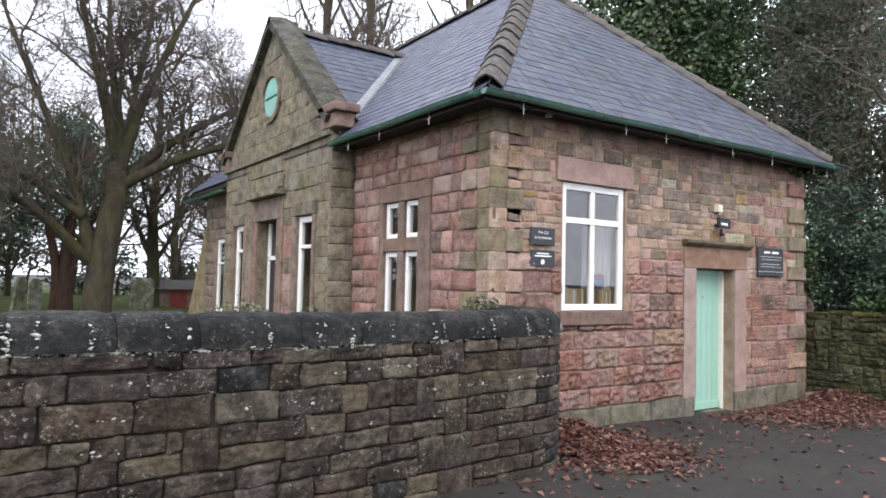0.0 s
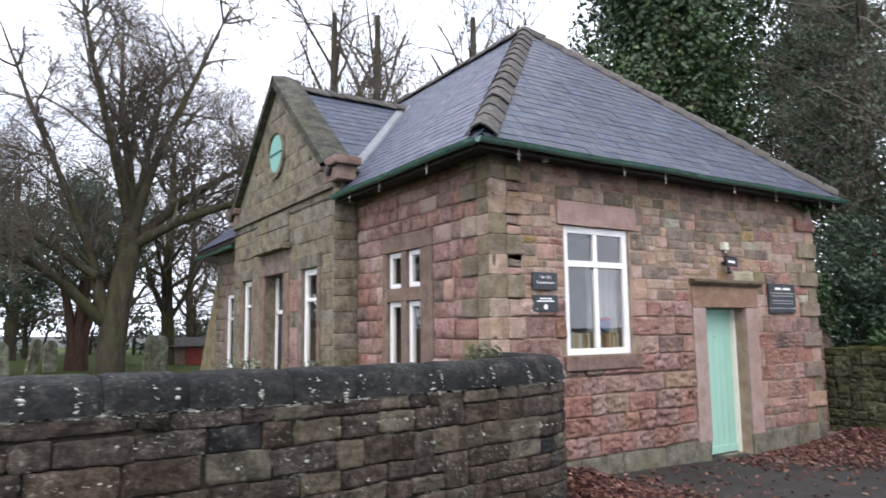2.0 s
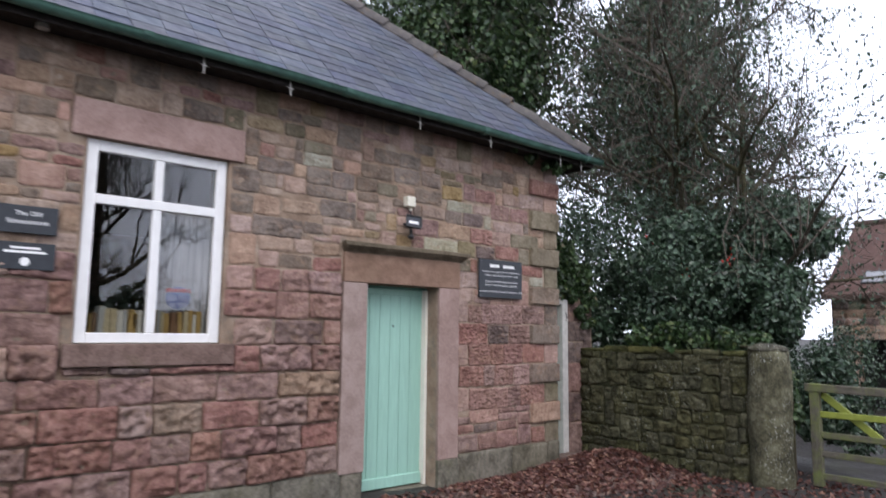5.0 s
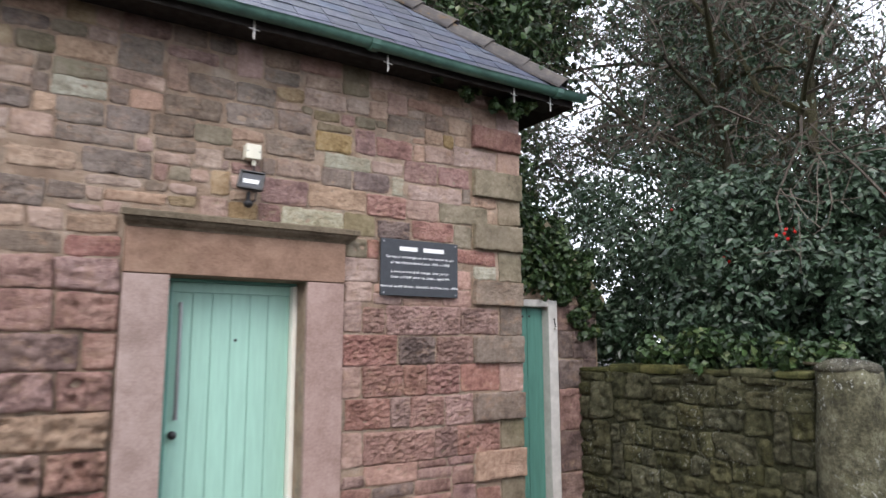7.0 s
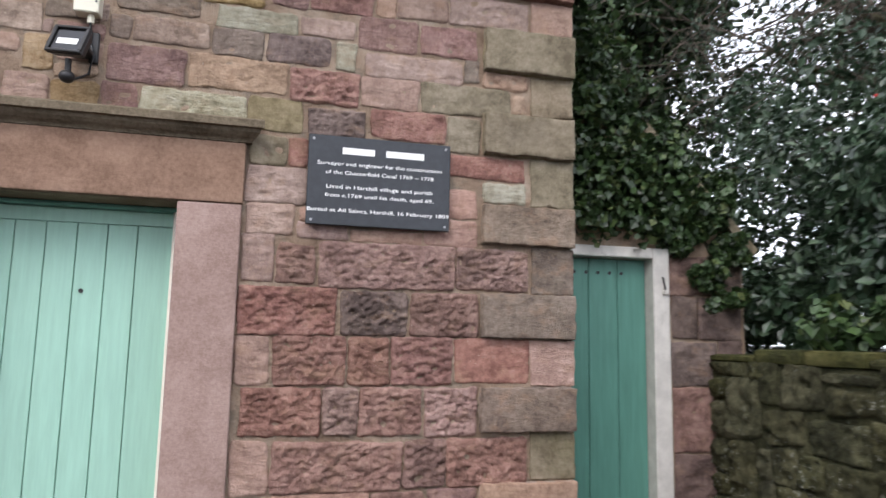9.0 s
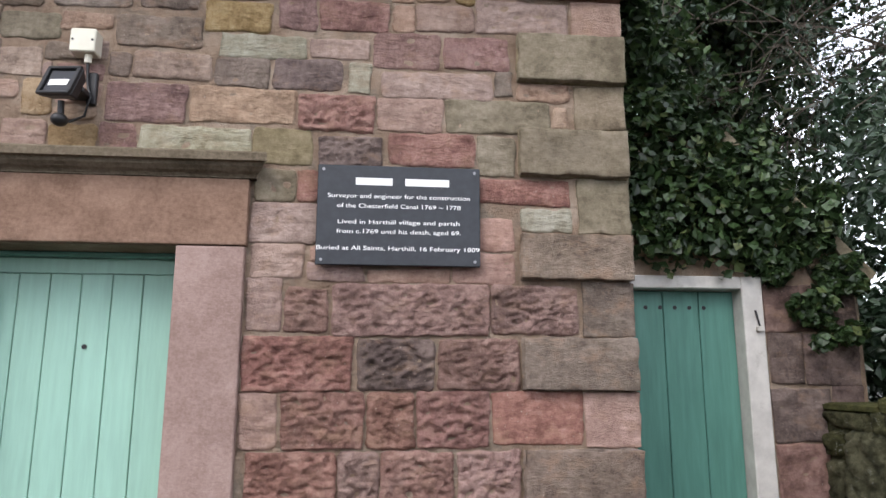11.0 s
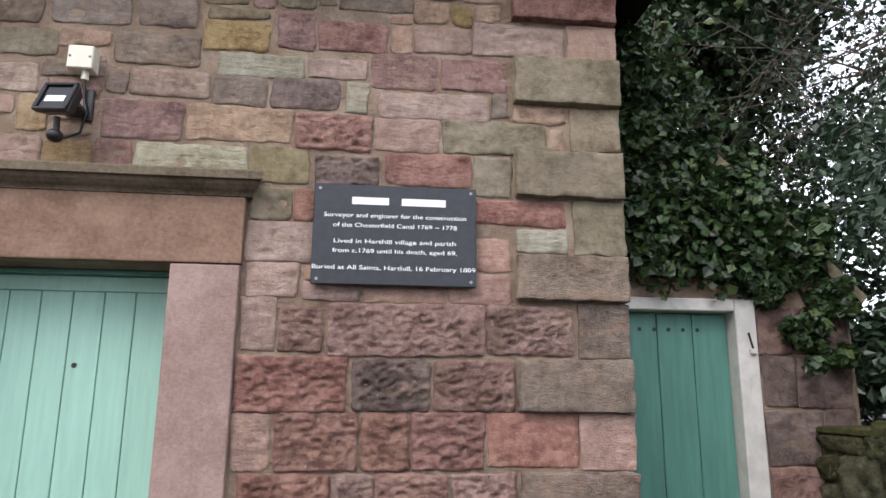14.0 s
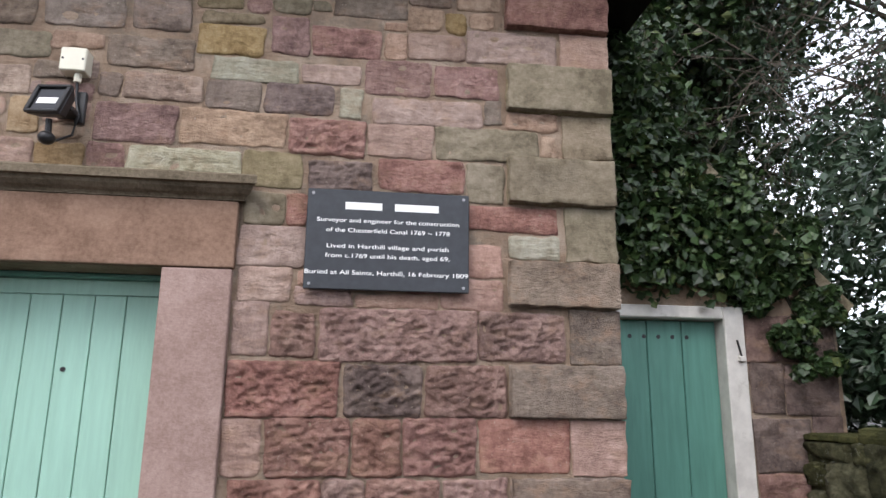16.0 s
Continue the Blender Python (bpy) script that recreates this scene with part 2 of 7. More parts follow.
def paint(name, c, rough=0.45, vary=0.12, bump=0.12, scale=9, stretch=None, wear=None):
    m = Nodes(name, rough, spec=0.4)
    a = tuple(v * (1 - vary) for v in c)
    b = tuple(min(1, v * (1 + vary)) for v in c)
    col = m.ramp(m.noise(scale, 6, 0.65, world_space=True, stretch=stretch), [(0.35, a), (0.65, b)])
    if wear:
        col = m.mix(m.math("MULTIPLY", m.step(m.noise(6, 7, 0.75, world_space=True), 0.6, 0.72), 0.6), col, wear)
    m.colour(col)
    m.rough(m.ramp(m.noise(14, 5, 0.6, world_space=True), [(0.3, (rough * 0.8,) * 3), (0.7, (min(1, rough * 1.3),) * 3)]))
    m.bump(m.noise(60, 5, 0.6, world_space=True, stretch=stretch), bump, 0.006)
    return m.mat


MINT = paint("mint_door_paint", (0.31, 0.525, 0.425), 0.42, 0.07, 0.15, 5, (6, 6, 0.5))
MINT_DARK = paint("dull_green_door_paint", (0.085, 0.225, 0.18), 0.45, 0.12, 0.15, 5, (6, 6, 0.5))
GREEN_FRAME_AND_GROOVE = paint("green_frame_and_groove_shade", (0.10, 0.25, 0.20), 0.45, 0.12)
WHITE = paint("white_gloss_paint", (0.78, 0.77, 0.75), 0.35, 0.04, 0.08, 8)
OLD_WHITE = paint("weathered_white_paint", (0.56, 0.54, 0.50), 0.55, 0.12, 0.2, 10, wear=(0.28, 0.26, 0.22))
GUTTER = paint("green_gutter_paint", (0.070, 0.150, 0.118), 0.42, 0.3, 0.1, 6, wear=(0.08, 0.15, 0.12))
# eaves boards and decks; also the painted shade inside hedge and bush
SOFFIT_AND_SHADE = paint("dark_soffit_and_leaf_shade", (0.022, 0.017, 0.014), 0.8, 0.3)
IRON = paint("black_iron", (0.018, 0.018, 0.019), 0.4, 0.2)
STEEL = paint("dull_steel", (0.30, 0.30, 0.30), 0.35, 0.1)
STEEL.node_tree.nodes["Principled BSDF"].inputs["Metallic"].default_value = 0.9
LEAD = paint("grey_lead_flashing", (0.40, 0.41, 0.43), 0.5, 0.15, 0.2)
PLATE = paint("dark_slate_plate", (0.030, 0.034, 0.040), 0.42, 0.14, 0.08, 20)
LETTER = paint("white_letter_paint", (0.82, 0.82, 0.80), 0.5, 0.03)
CREAM = paint("cream_frame_paint", (0.80, 0.76, 0.66), 0.4, 0.05)
PLASTER = paint("pale_room_plaster", (0.36, 0.34, 0.32), 0.9, 0.05)
FLOOR_IN = paint("dark_room_floor", (0.10, 0.075, 0.05), 0.6, 0.2)
PLASTIC = paint("cream_plastic", (0.70, 0.67, 0.55), 0.4, 0.05)
CARVED = paint("clock_face_mint", (0.20, 0.42, 0.36), 0.4, 0.1)

m = Nodes("lace_curtain", 0.9)
m.colour(m.ramp(m.noise(3, 4, 0.5, stretch=(40, 40, 0.6)), [(0.35, (0.30, 0.30, 0.33)), (0.65, (0.62, 0.62, 0.65))]))
CURTAIN = m.mat

glass = bpy.data.materials.new("window_glass")
glass.use_nodes = True
gt = glass.node_tree
gt.nodes.clear()
g_out, g_mix = gt.nodes.new("ShaderNodeOutputMaterial"), gt.nodes.new("ShaderNodeMixShader")
g_clear, g_gloss, g_fr = gt.nodes.new("ShaderNodeBsdfTransparent"), gt.nodes.new("ShaderNodeBsdfGlossy"), gt.nodes.new("ShaderNodeFresnel")
g_gloss.inputs["Roughness"].default_value = 0.01
g_fr.inputs["IOR"].default_value = 2.1
g_clear.inputs["Color"].default_value = (0.86, 0.9, 0.88, 1)
gt.links.new(g_fr.outputs[0], g_mix.inputs[0])
gt.links.new(g_clear.outputs[0], g_mix.inputs[1])
gt.links.new(g_gloss.outputs[0], g_mix.inputs[2])
gt.links.new(g_mix.outputs[0], g_out.inputs["Surface"])
GLASS = glass

m = Nodes("wet_tarmac", 0.75)
col = m.ramp(m.noise(1.1, 6, 0.65, world_space=True), [(0.3, (0.011, 0.010, 0.009)), (0.55, (0.023, 0.020, 0.018)), (0.75, (0.040, 0.034, 0.028))])
grit = m.voronoi(90, world_space=True)
col = m.mix(m.math("MULTIPLY", m.step(grit, 0.0, 0.6), 0.4), col, (0.062, 0.056, 0.050))
moss_fac = m.noise(0.7, 7, 0.7, world_space=True)
m.colour(m.mix(m.math("MULTIPLY", m.step(moss_fac, 0.56, 0.72), 0.55), col, (0.055, 0.062, 0.022)))
m.rough(m.ramp(m.noise(0.8, 5, 0.6, world_space=True), [(0.35, (0.52, 0.52, 0.52)), (0.6, (0.9, 0.9, 0.9))]))
m.bump(m.math("ADD", grit, m.noise(12, 5, 0.6, world_space=True)), 0.6, 0.012)
TARMAC = m.mat
m = Nodes("churchyard_turf", 0.95, spec=0.1)
m.colour(m.ramp(m.noise(1.8, 7, 0.7, world_space=True), [(0.3, (0.024, 0.036, 0.010)), (0.5, (0.048, 0.066, 0.018)), (0.7, (0.085, 0.080, 0.032))]))
m.bump(m.noise(50, 5, 0.7, world_space=True), 0.9, 0.03)
TURF = m.mat


def leaf_material(name, stops, rough=0.35, through=0.15):
    m = Nodes(name, rough, spec=0.5)
    r = m.geo.outputs["Random Per Island"]
    col = m.ramp(r, stops)
    m.colour(col)
    tr = m.t.nodes.new("ShaderNodeBsdfTranslucent")
    m.link(col, tr.inputs["Color"])
    mx = m.t.nodes.new("ShaderNodeMixShader")
    mx.inputs[0].default_value = through
    out = m.t.nodes["Material Output"]
    m.link(m.b.outputs[0], mx.inputs[1])
    m.link(tr.outputs[0], mx.inputs[2])
    m.link(mx.outputs[0], out.inputs["Surface"])
    return m.mat


HOLLY = leaf_material("holly_leaf", [(0.0, (0.016, 0.032, 0.017)), (0.5, (0.036, 0.068, 0.037)), (0.85, (0.072, 0.118, 0.068)), (1.0, (0.12, 0.165, 0.105))], 0.33)
IVY = leaf_material("ivy_leaf", [(0.0, (0.014, 0.028, 0.010)), (0.5, (0.032, 0.064, 0.021)), (0.85, (0.062, 0.112, 0.036)), (1.0, (0.11, 0.135, 0.048))], 0.42)
LITTER = leaf_material("fallen_beech_leaf", [(0.0, (0.038, 0.015, 0.012)), (0.4, (0.092, 0.033, 0.025)), (0.8, (0.15, 0.062, 0.043)), (1.0, (0.28, 0.16, 0.11))], 0.6, 0.1)
DRY = leaf_material("dry_brown_leaf", [(0.0, (0.10, 0.055, 0.03)), (0.6, (0.20, 0.11, 0.05)), (1.0, (0.30, 0.17, 0.07))], 0.7, 0.3)
SHRUB = leaf_material("grey_shrub_leaf", [(0.0, (0.03, 0.04, 0.018)), (0.6, (0.085, 0.095, 0.05)), (1.0, (0.26, 0.26, 0.18))], 0.8, 0.15)
BERRY = paint("red_berry", (0.55, 0.02, 0.015), 0.3, 0.1)

m = Nodes("tree_bark", 0.95, spec=0.1)
col = m.ramp(m.noise(2.5, 7, 0.7, stretch=(3, 3, 0.7)), [(0.3, (0.032, 0.027, 0.020)), (0.55, (0.070, 0.059, 0.044)), (0.75, (0.12, 0.10, 0.078))])
m.colour(m.mix(m.math("MULTIPLY", m.step(m.noise(0.9, 5, 0.6, world_space=True), 0.45, 0.65), 0.6), col, (0.085, 0.085, 0.032)))
m.bump(m.noise(9, 7, 0.7, stretch=(4, 4, 0.8)), 0.9, 0.05)
BARK = m.mat
m = Nodes("twig_bark", 0.95, spec=0.1)
m.colour(m.ramp(m.noise(1.2, 5, 0.6), [(0.35, (0.070, 0.058, 0.047)), (0.65, (0.145, 0.122, 0.100))]))
TWIG = m.mat
m = Nodes("red_yew_bark", 0.95, spec=0.1)
m.colour(m.ramp(m.noise(4, 7, 0.7, stretch=(5, 5, 0.5)), [(0.3, (0.035, 0.022, 0.017)), (0.6, (0.085, 0.052, 0.040)), (0.8, (0.13, 0.09, 0.07))]))
m.bump(m.noise(9, 7, 0.7, stretch=(5, 5, 0.5)), 0.9, 0.05)
YEW = m.mat
m = Nodes("weathered_gate_timber", 0.9, spec=0.15)
col = m.ramp(m.noise(5, 7, 0.7, stretch=(2, 2, 8)), [(0.3, (0.07, 0.063, 0.047)), (0.7, (0.14, 0.125, 0.10))])
m.colour(m.mix(m.math("MULTIPLY", m.step(m.noise(4, 6, 0.7, world_space=True), 0.45, 0.62), 0.7), col, (0.14, 0.17, 0.045)))
m.bump(m.noise(30, 6, 0.7), 0.5, 0.01)
TIMBER = m.mat
HIVIS = paint("yellow_hazard_paint", (0.22, 0.25, 0.04), 0.5, 0.15, wear=(0.25, 0.28, 0.08))
m = Nodes("clay_roof_tile", 0.9)
m.colour(m.tone(m.ramp(m.noise(2, 7, 0.7, world_space=True), [(0.3, (0.075, 0.046, 0.040)), (0.55, (0.125, 0.078, 0.066)), (0.75, (0.17, 0.115, 0.095))]), 0.01, 0.15, 0.2))
m.bump(m.noise(20, 6, 0.7, world_space=True), 0.5, 0.02)
CLAY = m.mat

# ---- mesh helpers ----


def mesh_object(name, verts, faces, material, parent=None, label="", smooth=False, at=None):
    me = bpy.data.meshes.new(name)
    me.from_pydata([tuple(v) for v in verts] if not hasattr(verts, "tolist") else verts.tolist(), [], faces if not hasattr(faces, "tolist") else faces.tolist())
    me.materials.append(material)
    if smooth:
        me.polygons.foreach_set("use_smooth", [True] * len(me.polygons))
    ob = new(name, me)
    if at is not None:
        ob.matrix_basis = at
    if parent is not None:
        ob.parent = parent
    if label:
        ob["label"] = label
    return ob


def part(name, bm, material, parent=None, label="", smooth=False, at=None):
    bmesh.ops.recalc_face_normals(bm, faces=bm.faces)
    me = bpy.data.meshes.new(name)
    bm.to_mesh(me)
    bm.free()
    me.materials.append(material)
    if smooth:
        me.polygons.foreach_set("use_smooth", [True] * len(me.polygons))
    ob = new(name, me)
    if at is not None:
        ob.matrix_basis = at
    if parent is not None:
        ob.parent = parent
    if label:
        ob["label"] = label
    return ob


def box(x0, x1, y0, y1, z0, z1, bevel=0.0, bm=None, segments=1):
    own = bmesh.new()
    bmesh.ops.create_cube(own, size=1)
    for v in own.verts:
        v.co = Vector(((x0 + x1) / 2 + v.co.x * (x1 - x0), (y0 + y1) / 2 + v.co.y * (y1 - y0), (z0 + z1) / 2 + v.co.z * (z1 - z0)))
    if bevel:
        bmesh.ops.bevel(own, geom=own.edges[:], offset=bevel, segments=segments, affect="EDGES", profile=0.6)
    if bm is None:
        return own
    tmp = bpy.data.meshes.new("tmp")
    own.to_mesh(tmp)
    own.free()
    bm.from_mesh(tmp)
    bpy.data.meshes.remove(tmp)
    return bm


def rod(a, b, r, sides=10, r2=None, bm=None):
    bm = bm or bmesh.new()
    a, b = Vector(a), Vector(b)
    turn = (b - a).to_track_quat("Z", "Y").to_matrix().to_4x4()
    bmesh.ops.create_cone(bm, cap_ends=True, segments=sides, radius1=r, radius2=r if r2 is None else r2, depth=(b - a).length, matrix=Matrix.Translation((a + b) / 2) @ turn)
    return bm


def thing(name, label, category, group="", at=(0, 0, 0), kind=""):
    ob = new(name)
    ob.empty_display_size = 0.2
    ob.location = at
    return tagged(ob, label, category, group, kind)


def sheet_wall(u0, u1, z0, z1, thick, holes):
    """A wall panel along local x with its face at y=0 and its back at y=thick, cut through by holes (u0, u1, z0, z1)."""
    us = sorted({u0, u1, *[h[0] for h in holes], *[h[1] for h in holes]})
    zs = sorted({z0, z1, *[h[2] for h in holes], *[h[3] for h in holes]})
    us, zs = [u for u in us if u0 <= u <= u1], [z for z in zs if z0 <= z <= z1]

    def solid(i, j):
        if not (0 <= i < len(us) - 1 and 0 <= j < len(zs) - 1):
            return False
        cu, cz = (us[i] + us[i + 1]) / 2, (zs[j] + zs[j + 1]) / 2
        return not any(h[0] < cu < h[1] and h[2] < cz < h[3] for h in holes)

    verts, faces, seen = [], [], {}

    def v(u, y, z):
        key = (round(u, 4), round(y, 4), round(z, 4))
        if key not in seen:
            seen[key] = len(verts)
            verts.append((u, y, z))
        return seen[key]

    for i in range(len(us) - 1):
        for j in range(len(zs) - 1):
            if not solid(i, j):
                continue
            a, b, c, d = us[i], us[i + 1], zs[j], zs[j + 1]
            faces.append((v(a, 0, c), v(b, 0, c), v(b, 0, d), v(a, 0, d)))
            faces.append((v(a, thick, d), v(b, thick, d), v(b, thick, c), v(a, thick, c)))
            if not solid(i - 1, j):
                faces.append((v(a, 0, c), v(a, 0, d), v(a, thick, d), v(a, thick, c)))
            if not solid(i + 1, j):
                faces.append((v(b, 0, d), v(b, 0, c), v(b, thick, c), v(b, thick, d)))
            if not solid(i, j - 1):
                faces.append((v(b, 0, c), v(a, 0, c), v(a, thick, c), v(b, thick, c)))
            if not solid(i, j + 1):
                faces.append((v(a, 0, d), v(b, 0, d), v(b, thick, d), v(a, thick, d)))
    return verts, faces


def block(w, h, proud, back, seed, rough=0.01, nx=5, nz=4, wob=0.008, edge=0.022, freq=9.0, nick=0.005, arris=0.6):
    """A rough-faced stone: face towards -y, w along x, h along z; the back lies at y=back."""
    rs = np.random.RandomState(seed)
    off = Vector(rs.rand(3) * 50)
    cu = [rs.uniform(-wob, wob) for _ in range(8)]
    verts, faces = [], []
    for j in range(nz + 1):
        for i in range(nx + 1):
            u, v = i / nx, j / nz
            x0, x1 = cu[0] * (1 - v) + cu[1] * v, w + cu[2] * (1 - v) + cu[3] * v
            z0, z1 = cu[4] * (1 - u) + cu[5] * u, h + cu[6] * (1 - u) + cu[7] * u
            # pull the outermost rings close to the arris
            uu = 0.0 if i == 0 else 1.0 if i == nx else (edge / w + (1 - 2 * edge / w) * (i - 1) / max(1, nx - 2))
            vv = 0.0 if j == 0 else 1.0 if j == nz else (edge / h + (1 - 2 * edge / h) * (j - 1) / max(1, nz - 2))
            x, z = x0 + (x1 - x0) * uu, z0 + (z1 - z0) * vv
            border = i in (0, nx) or j in (0, nz)
            # round the four corners
            ex, ez, rad = min(x - x0, x1 - x), min(z - z0, z1 - z), min(nick * 1.7, w * 0.4, h * 0.4)
            if ex < rad and ez < rad:
                px, pz = (rad - ex) / rad, (rad - ez) / rad
                k = max(px, pz) / math.hypot(px, pz)
                x += (1 if x - x0 < x1 - x else -1) * rad * px * (1 - k)
                z += (1 if z - z0 < z1 - z else -1) * rad * pz * (1 - k)
            n = noise.fractal(Vector((x * freq, z * freq * 1.5, 0)) + off, 0.8, 2.2, 4)
            if border:
                k = noise.noise(Vector((x * 14, z * 14, 3)) + off) * 0.010 + noise.noise(Vector((x * 45, z * 45, 8)) + off) * 0.004
                x, z = x + (k if i in (0, nx) else 0), z + (k if j in (0, nz) else 0)
                y = -max(proud, rough * 0.3) * arris
            else:
                lump = 0.5 - abs(noise.noise(Vector((x * freq * 1.3, z * freq * 2.2, 7)) + off)) * 2
                fall = min(1.0, min(x, w - x, z, h - z) / 0.035)
                y = -max(proud, rough * 0.62) - rough * (0.55 * n + 0.75 * lump) * (0.35 + 0.65 * fall)
            verts.append((x, y, z))
    nf = len(verts)
    ring = [i for i in range(nx + 1)] + [(nx + 1) * j + nx for j in range(1, nz + 1)] + [(nx + 1) * nz + i for i in range(nx - 1, -1, -1)] + [(nx + 1) * j for j in range(nz - 1, 0, -1)]
    for j in range(nz):
        for i in range(nx):
            a = j * (nx + 1) + i
            faces.append((a, a + 1, a + nx + 2, a + nx + 1))
    for r in ring:
        x, y, z = verts[r]
        verts.append((x, back, z))
    for k in range(len(ring)):
        k2 = (k + 1) % len(ring)
        faces.append((ring[k2], ring[k], nf + k, nf + k2))
    return verts, faces


def tube_arrays(lines, sides):
    """Tapered tubes along polylines [(points, radii)], as vertex and quad arrays."""
    V, F, base = [], [], 0
    ang = np.arange(sides) * 2 * np.pi / sides
    for pts, rad in lines:
        pts = np.asarray(pts, float)
        d = np.gradient(pts, axis=0)
        d /= np.linalg.norm(d, axis=1)[:, None] + 1e-9
        ref = np.where(np.abs(d[:, 2:3]) > 0.9, np.array([[1.0, 0, 0]]), np.array([[0, 0, 1.0]]))
        a = np.cross(d, ref)
        a /= np.linalg.norm(a, axis=1)[:, None] + 1e-9
        b = np.cross(d, a)
        r = np.asarray(rad)[:, None, None]
        ringv = pts[:, None, :] + r * (np.cos(ang)[None, :, None] * a[:, None, :] + np.sin(ang)[None, :, None] * b[:, None, :])
        V.append(ringv.reshape(-1, 3))
        n = len(pts)
        i, j = np.meshgrid(np.arange(n - 1), np.arange(sides), indexing="ij")
        i, j = i.ravel(), j.ravel()
        j2 = (j + 1) % sides
        F.append(np.stack([i * sides + j, i * sides + j2, (i + 1) * sides + j2, (i + 1) * sides + j], 1) + base)
        base += n * sides
    return np.concatenate(V), np.concatenate(F)


def leaf_arrays(points, size, rs, facing=None, fold=0.25, lean=0.6, aspect=0.6):
    """Folded leaf blades at the points; facing gives each blade's rough normal."""
    n = len(points)
    if facing is None:
        nrm = rs.normal(size=(n, 3))
    else:
        nrm = np.asarray(facing, float) + lean * rs.normal(size=(n, 3))
    nrm /= np.linalg.norm(nrm, axis=1)[:, None] + 1e-9
    t = rs.normal(size=(n, 3))
    t -= nrm * (t * nrm).sum(1)[:, None]
    t /= np.linalg.norm(t, axis=1)[:, None] + 1e-9
    s = np.cross(nrm, t)
    L = (size * rs.uniform(0.6, 1.35, n))[:, None]
    p = np.asarray(points, float)
    mid = p + nrm * L * fold * 0.3
    v = np.stack([p - t * L * 0.5, p + s * L * aspect * 0.5 + nrm * L * fold * 0.4 - t * L * 0.08, p + t * L * 0.5, p - s * L * aspect * 0.5 + nrm * L * fold * 0.4 - t * L * 0.08], 1)
    f = np.arange(n)[:, None] * 4
    faces = np.concatenate([f + np.array([[0, 1, 2]]), f + np.array([[0, 2, 3]])])
    return v.reshape(-1, 3), faces


def ground_z(x, y):
    return 0.08 - 0.028 * max(-20.0, min(16.0, x))

# ---- ground ----
gv, gf = [], []
gx = [-400, -120, -50, -20, -10, -5, 0, 3, 6, 9, 12, 14, 16, 22, 40, 120, 400]
gy = [-400, -120, -50, -20, -8, -2, 1, 3, 4.5, 5.4, 6.5, 8, 12, 20, 40, 120, 400]
for y in gy:
    for x in gx:
        gv.append((x, y, ground_z(x, y)))
for j in range(len(gy) - 1):
    for i in range(len(gx) - 1):
        a = j * len(gx) + i
        gf.append((a, a + 1, a + len(gx) + 1, a + len(gx)))
ground = mesh_object("ground", gv, gf, TARMAC)
tagged(ground, "dark damp tarmac lane with moss and grit", "ground", kind="structure")

# ---- the schoolroom: walls ----
FY, WX, EX, GX = 6.345, 4.815, 11.60, 4.40     # mortar faces of front, west and east walls; gable face
TOP = 3.82
WIN = (5.925, 7.085, 1.36, 2.985)
DOOR = (8.60, 9.56, -0.5, 1.97)
front = tagged(new("wall_front"), "red and tan coursed sandstone front wall", "wall", kind="structure")
v, f = sheet_wall(4.815, EX, -0.5, TOP, 0.42, [WIN, DOOR])
mesh_object("core", v, f, MORTAR, front, "buff lime mortar", at=pose(0, FY, 0))
west = tagged(new("wall_west"), "red coursed sandstone side wall with quoins", "wall", kind="structure")
SW = (7.90, 8.90, 1.12, 2.82)
v, f = sheet_wall(-9.9, -(FY + 0.0), -0.5, TOP, 0.42, [(-SW[1], -SW[0], SW[2], SW[3])])
mesh_object("core", v, f, MORTAR, west, "buff lime mortar", at=pose(WX, 0, 0, 0, 0, -90) )
east = tagged(new("wall_east"), "plain sandstone back and side walls", "wall", kind="structure")
part("core", box(EX - 0.42, EX - 0.004, FY + 0.42, 18.2, -0.5, TOP), MORTAR, east)
north = tagged(new("wall_north"), "plain sandstone rear wall", "wall", kind="structure")
part("core", box(WX + 0.002, EX - 0.43, 17.9, 18.3, -0.5, TOP), MORTAR, north)

rs = np.random.RandomState(11)
STONES = {"r": RED, "p": PINK, "t": TAN, "o": OLIVE, "l": PALE, "d": DARK, "b": BROWN, "y": OCHRE, "e": ROSE}
stone_count = [0]


def lay(parent, origin, turn, u0, z0, w, h, kind, proud=0.012, rough=0.012, near=False, material=None, name="stone", wob=0.007, freq=9.0, edge=0.009, arris=0.6, nick=0.005):
    """One stone of a wall: u0 along the wall, z0 up, both from the wall's own origin."""
    stone_count[0] += 1
    step = {0: 0.06, 1: 0.020, 2: 0.012, 3: 0.0085}[int(near)]
    nx, nz = max(6, int(w / step)), max(5, int(h / step))
    v, f = block(w, h, proud, 0.03, 1000 + stone_count[0], rough, nx, nz, wob, edge, freq, nick, arris)
    at = Matrix.Translation(origin) @ pose(0, 0, 0, 0, 0, turn) @ Matrix.Translation((u0, 0, z0))
    return mesh_object(name, v, f, material or STONES[kind], parent, smooth=True, at=at)


def clear(u0, u1, z0, z1, holes):
    """What is left of the stretch u0..u1 once the holes are taken out."""
    spans = [(u0, u1)]
    for a, b, c, d in holes:
        if z1 <= c + 0.01 or z0 >= d - 0.01:
            continue
        out = []
        for s, e in spans:
            if e <= a or s >= b:
                out.append((s, e))
                continue
            if a - s > 0.05:
                out.append((s, a))
            if e - b > 0.05:
                out.append((b, e))
        spans = out
    return spans


def pick(z, u, upper):
    r = rs.rand()
    if upper:
        return "t" if r < 0.44 else "r" if r < 0.56 else "o" if r < 0.62 else "b" if r < 0.80 else "p" if r < 0.97 else "y"
    return "r" if r < 0.80 else "p" if r < 0.90 else "d" if r < 0.97 else "t"


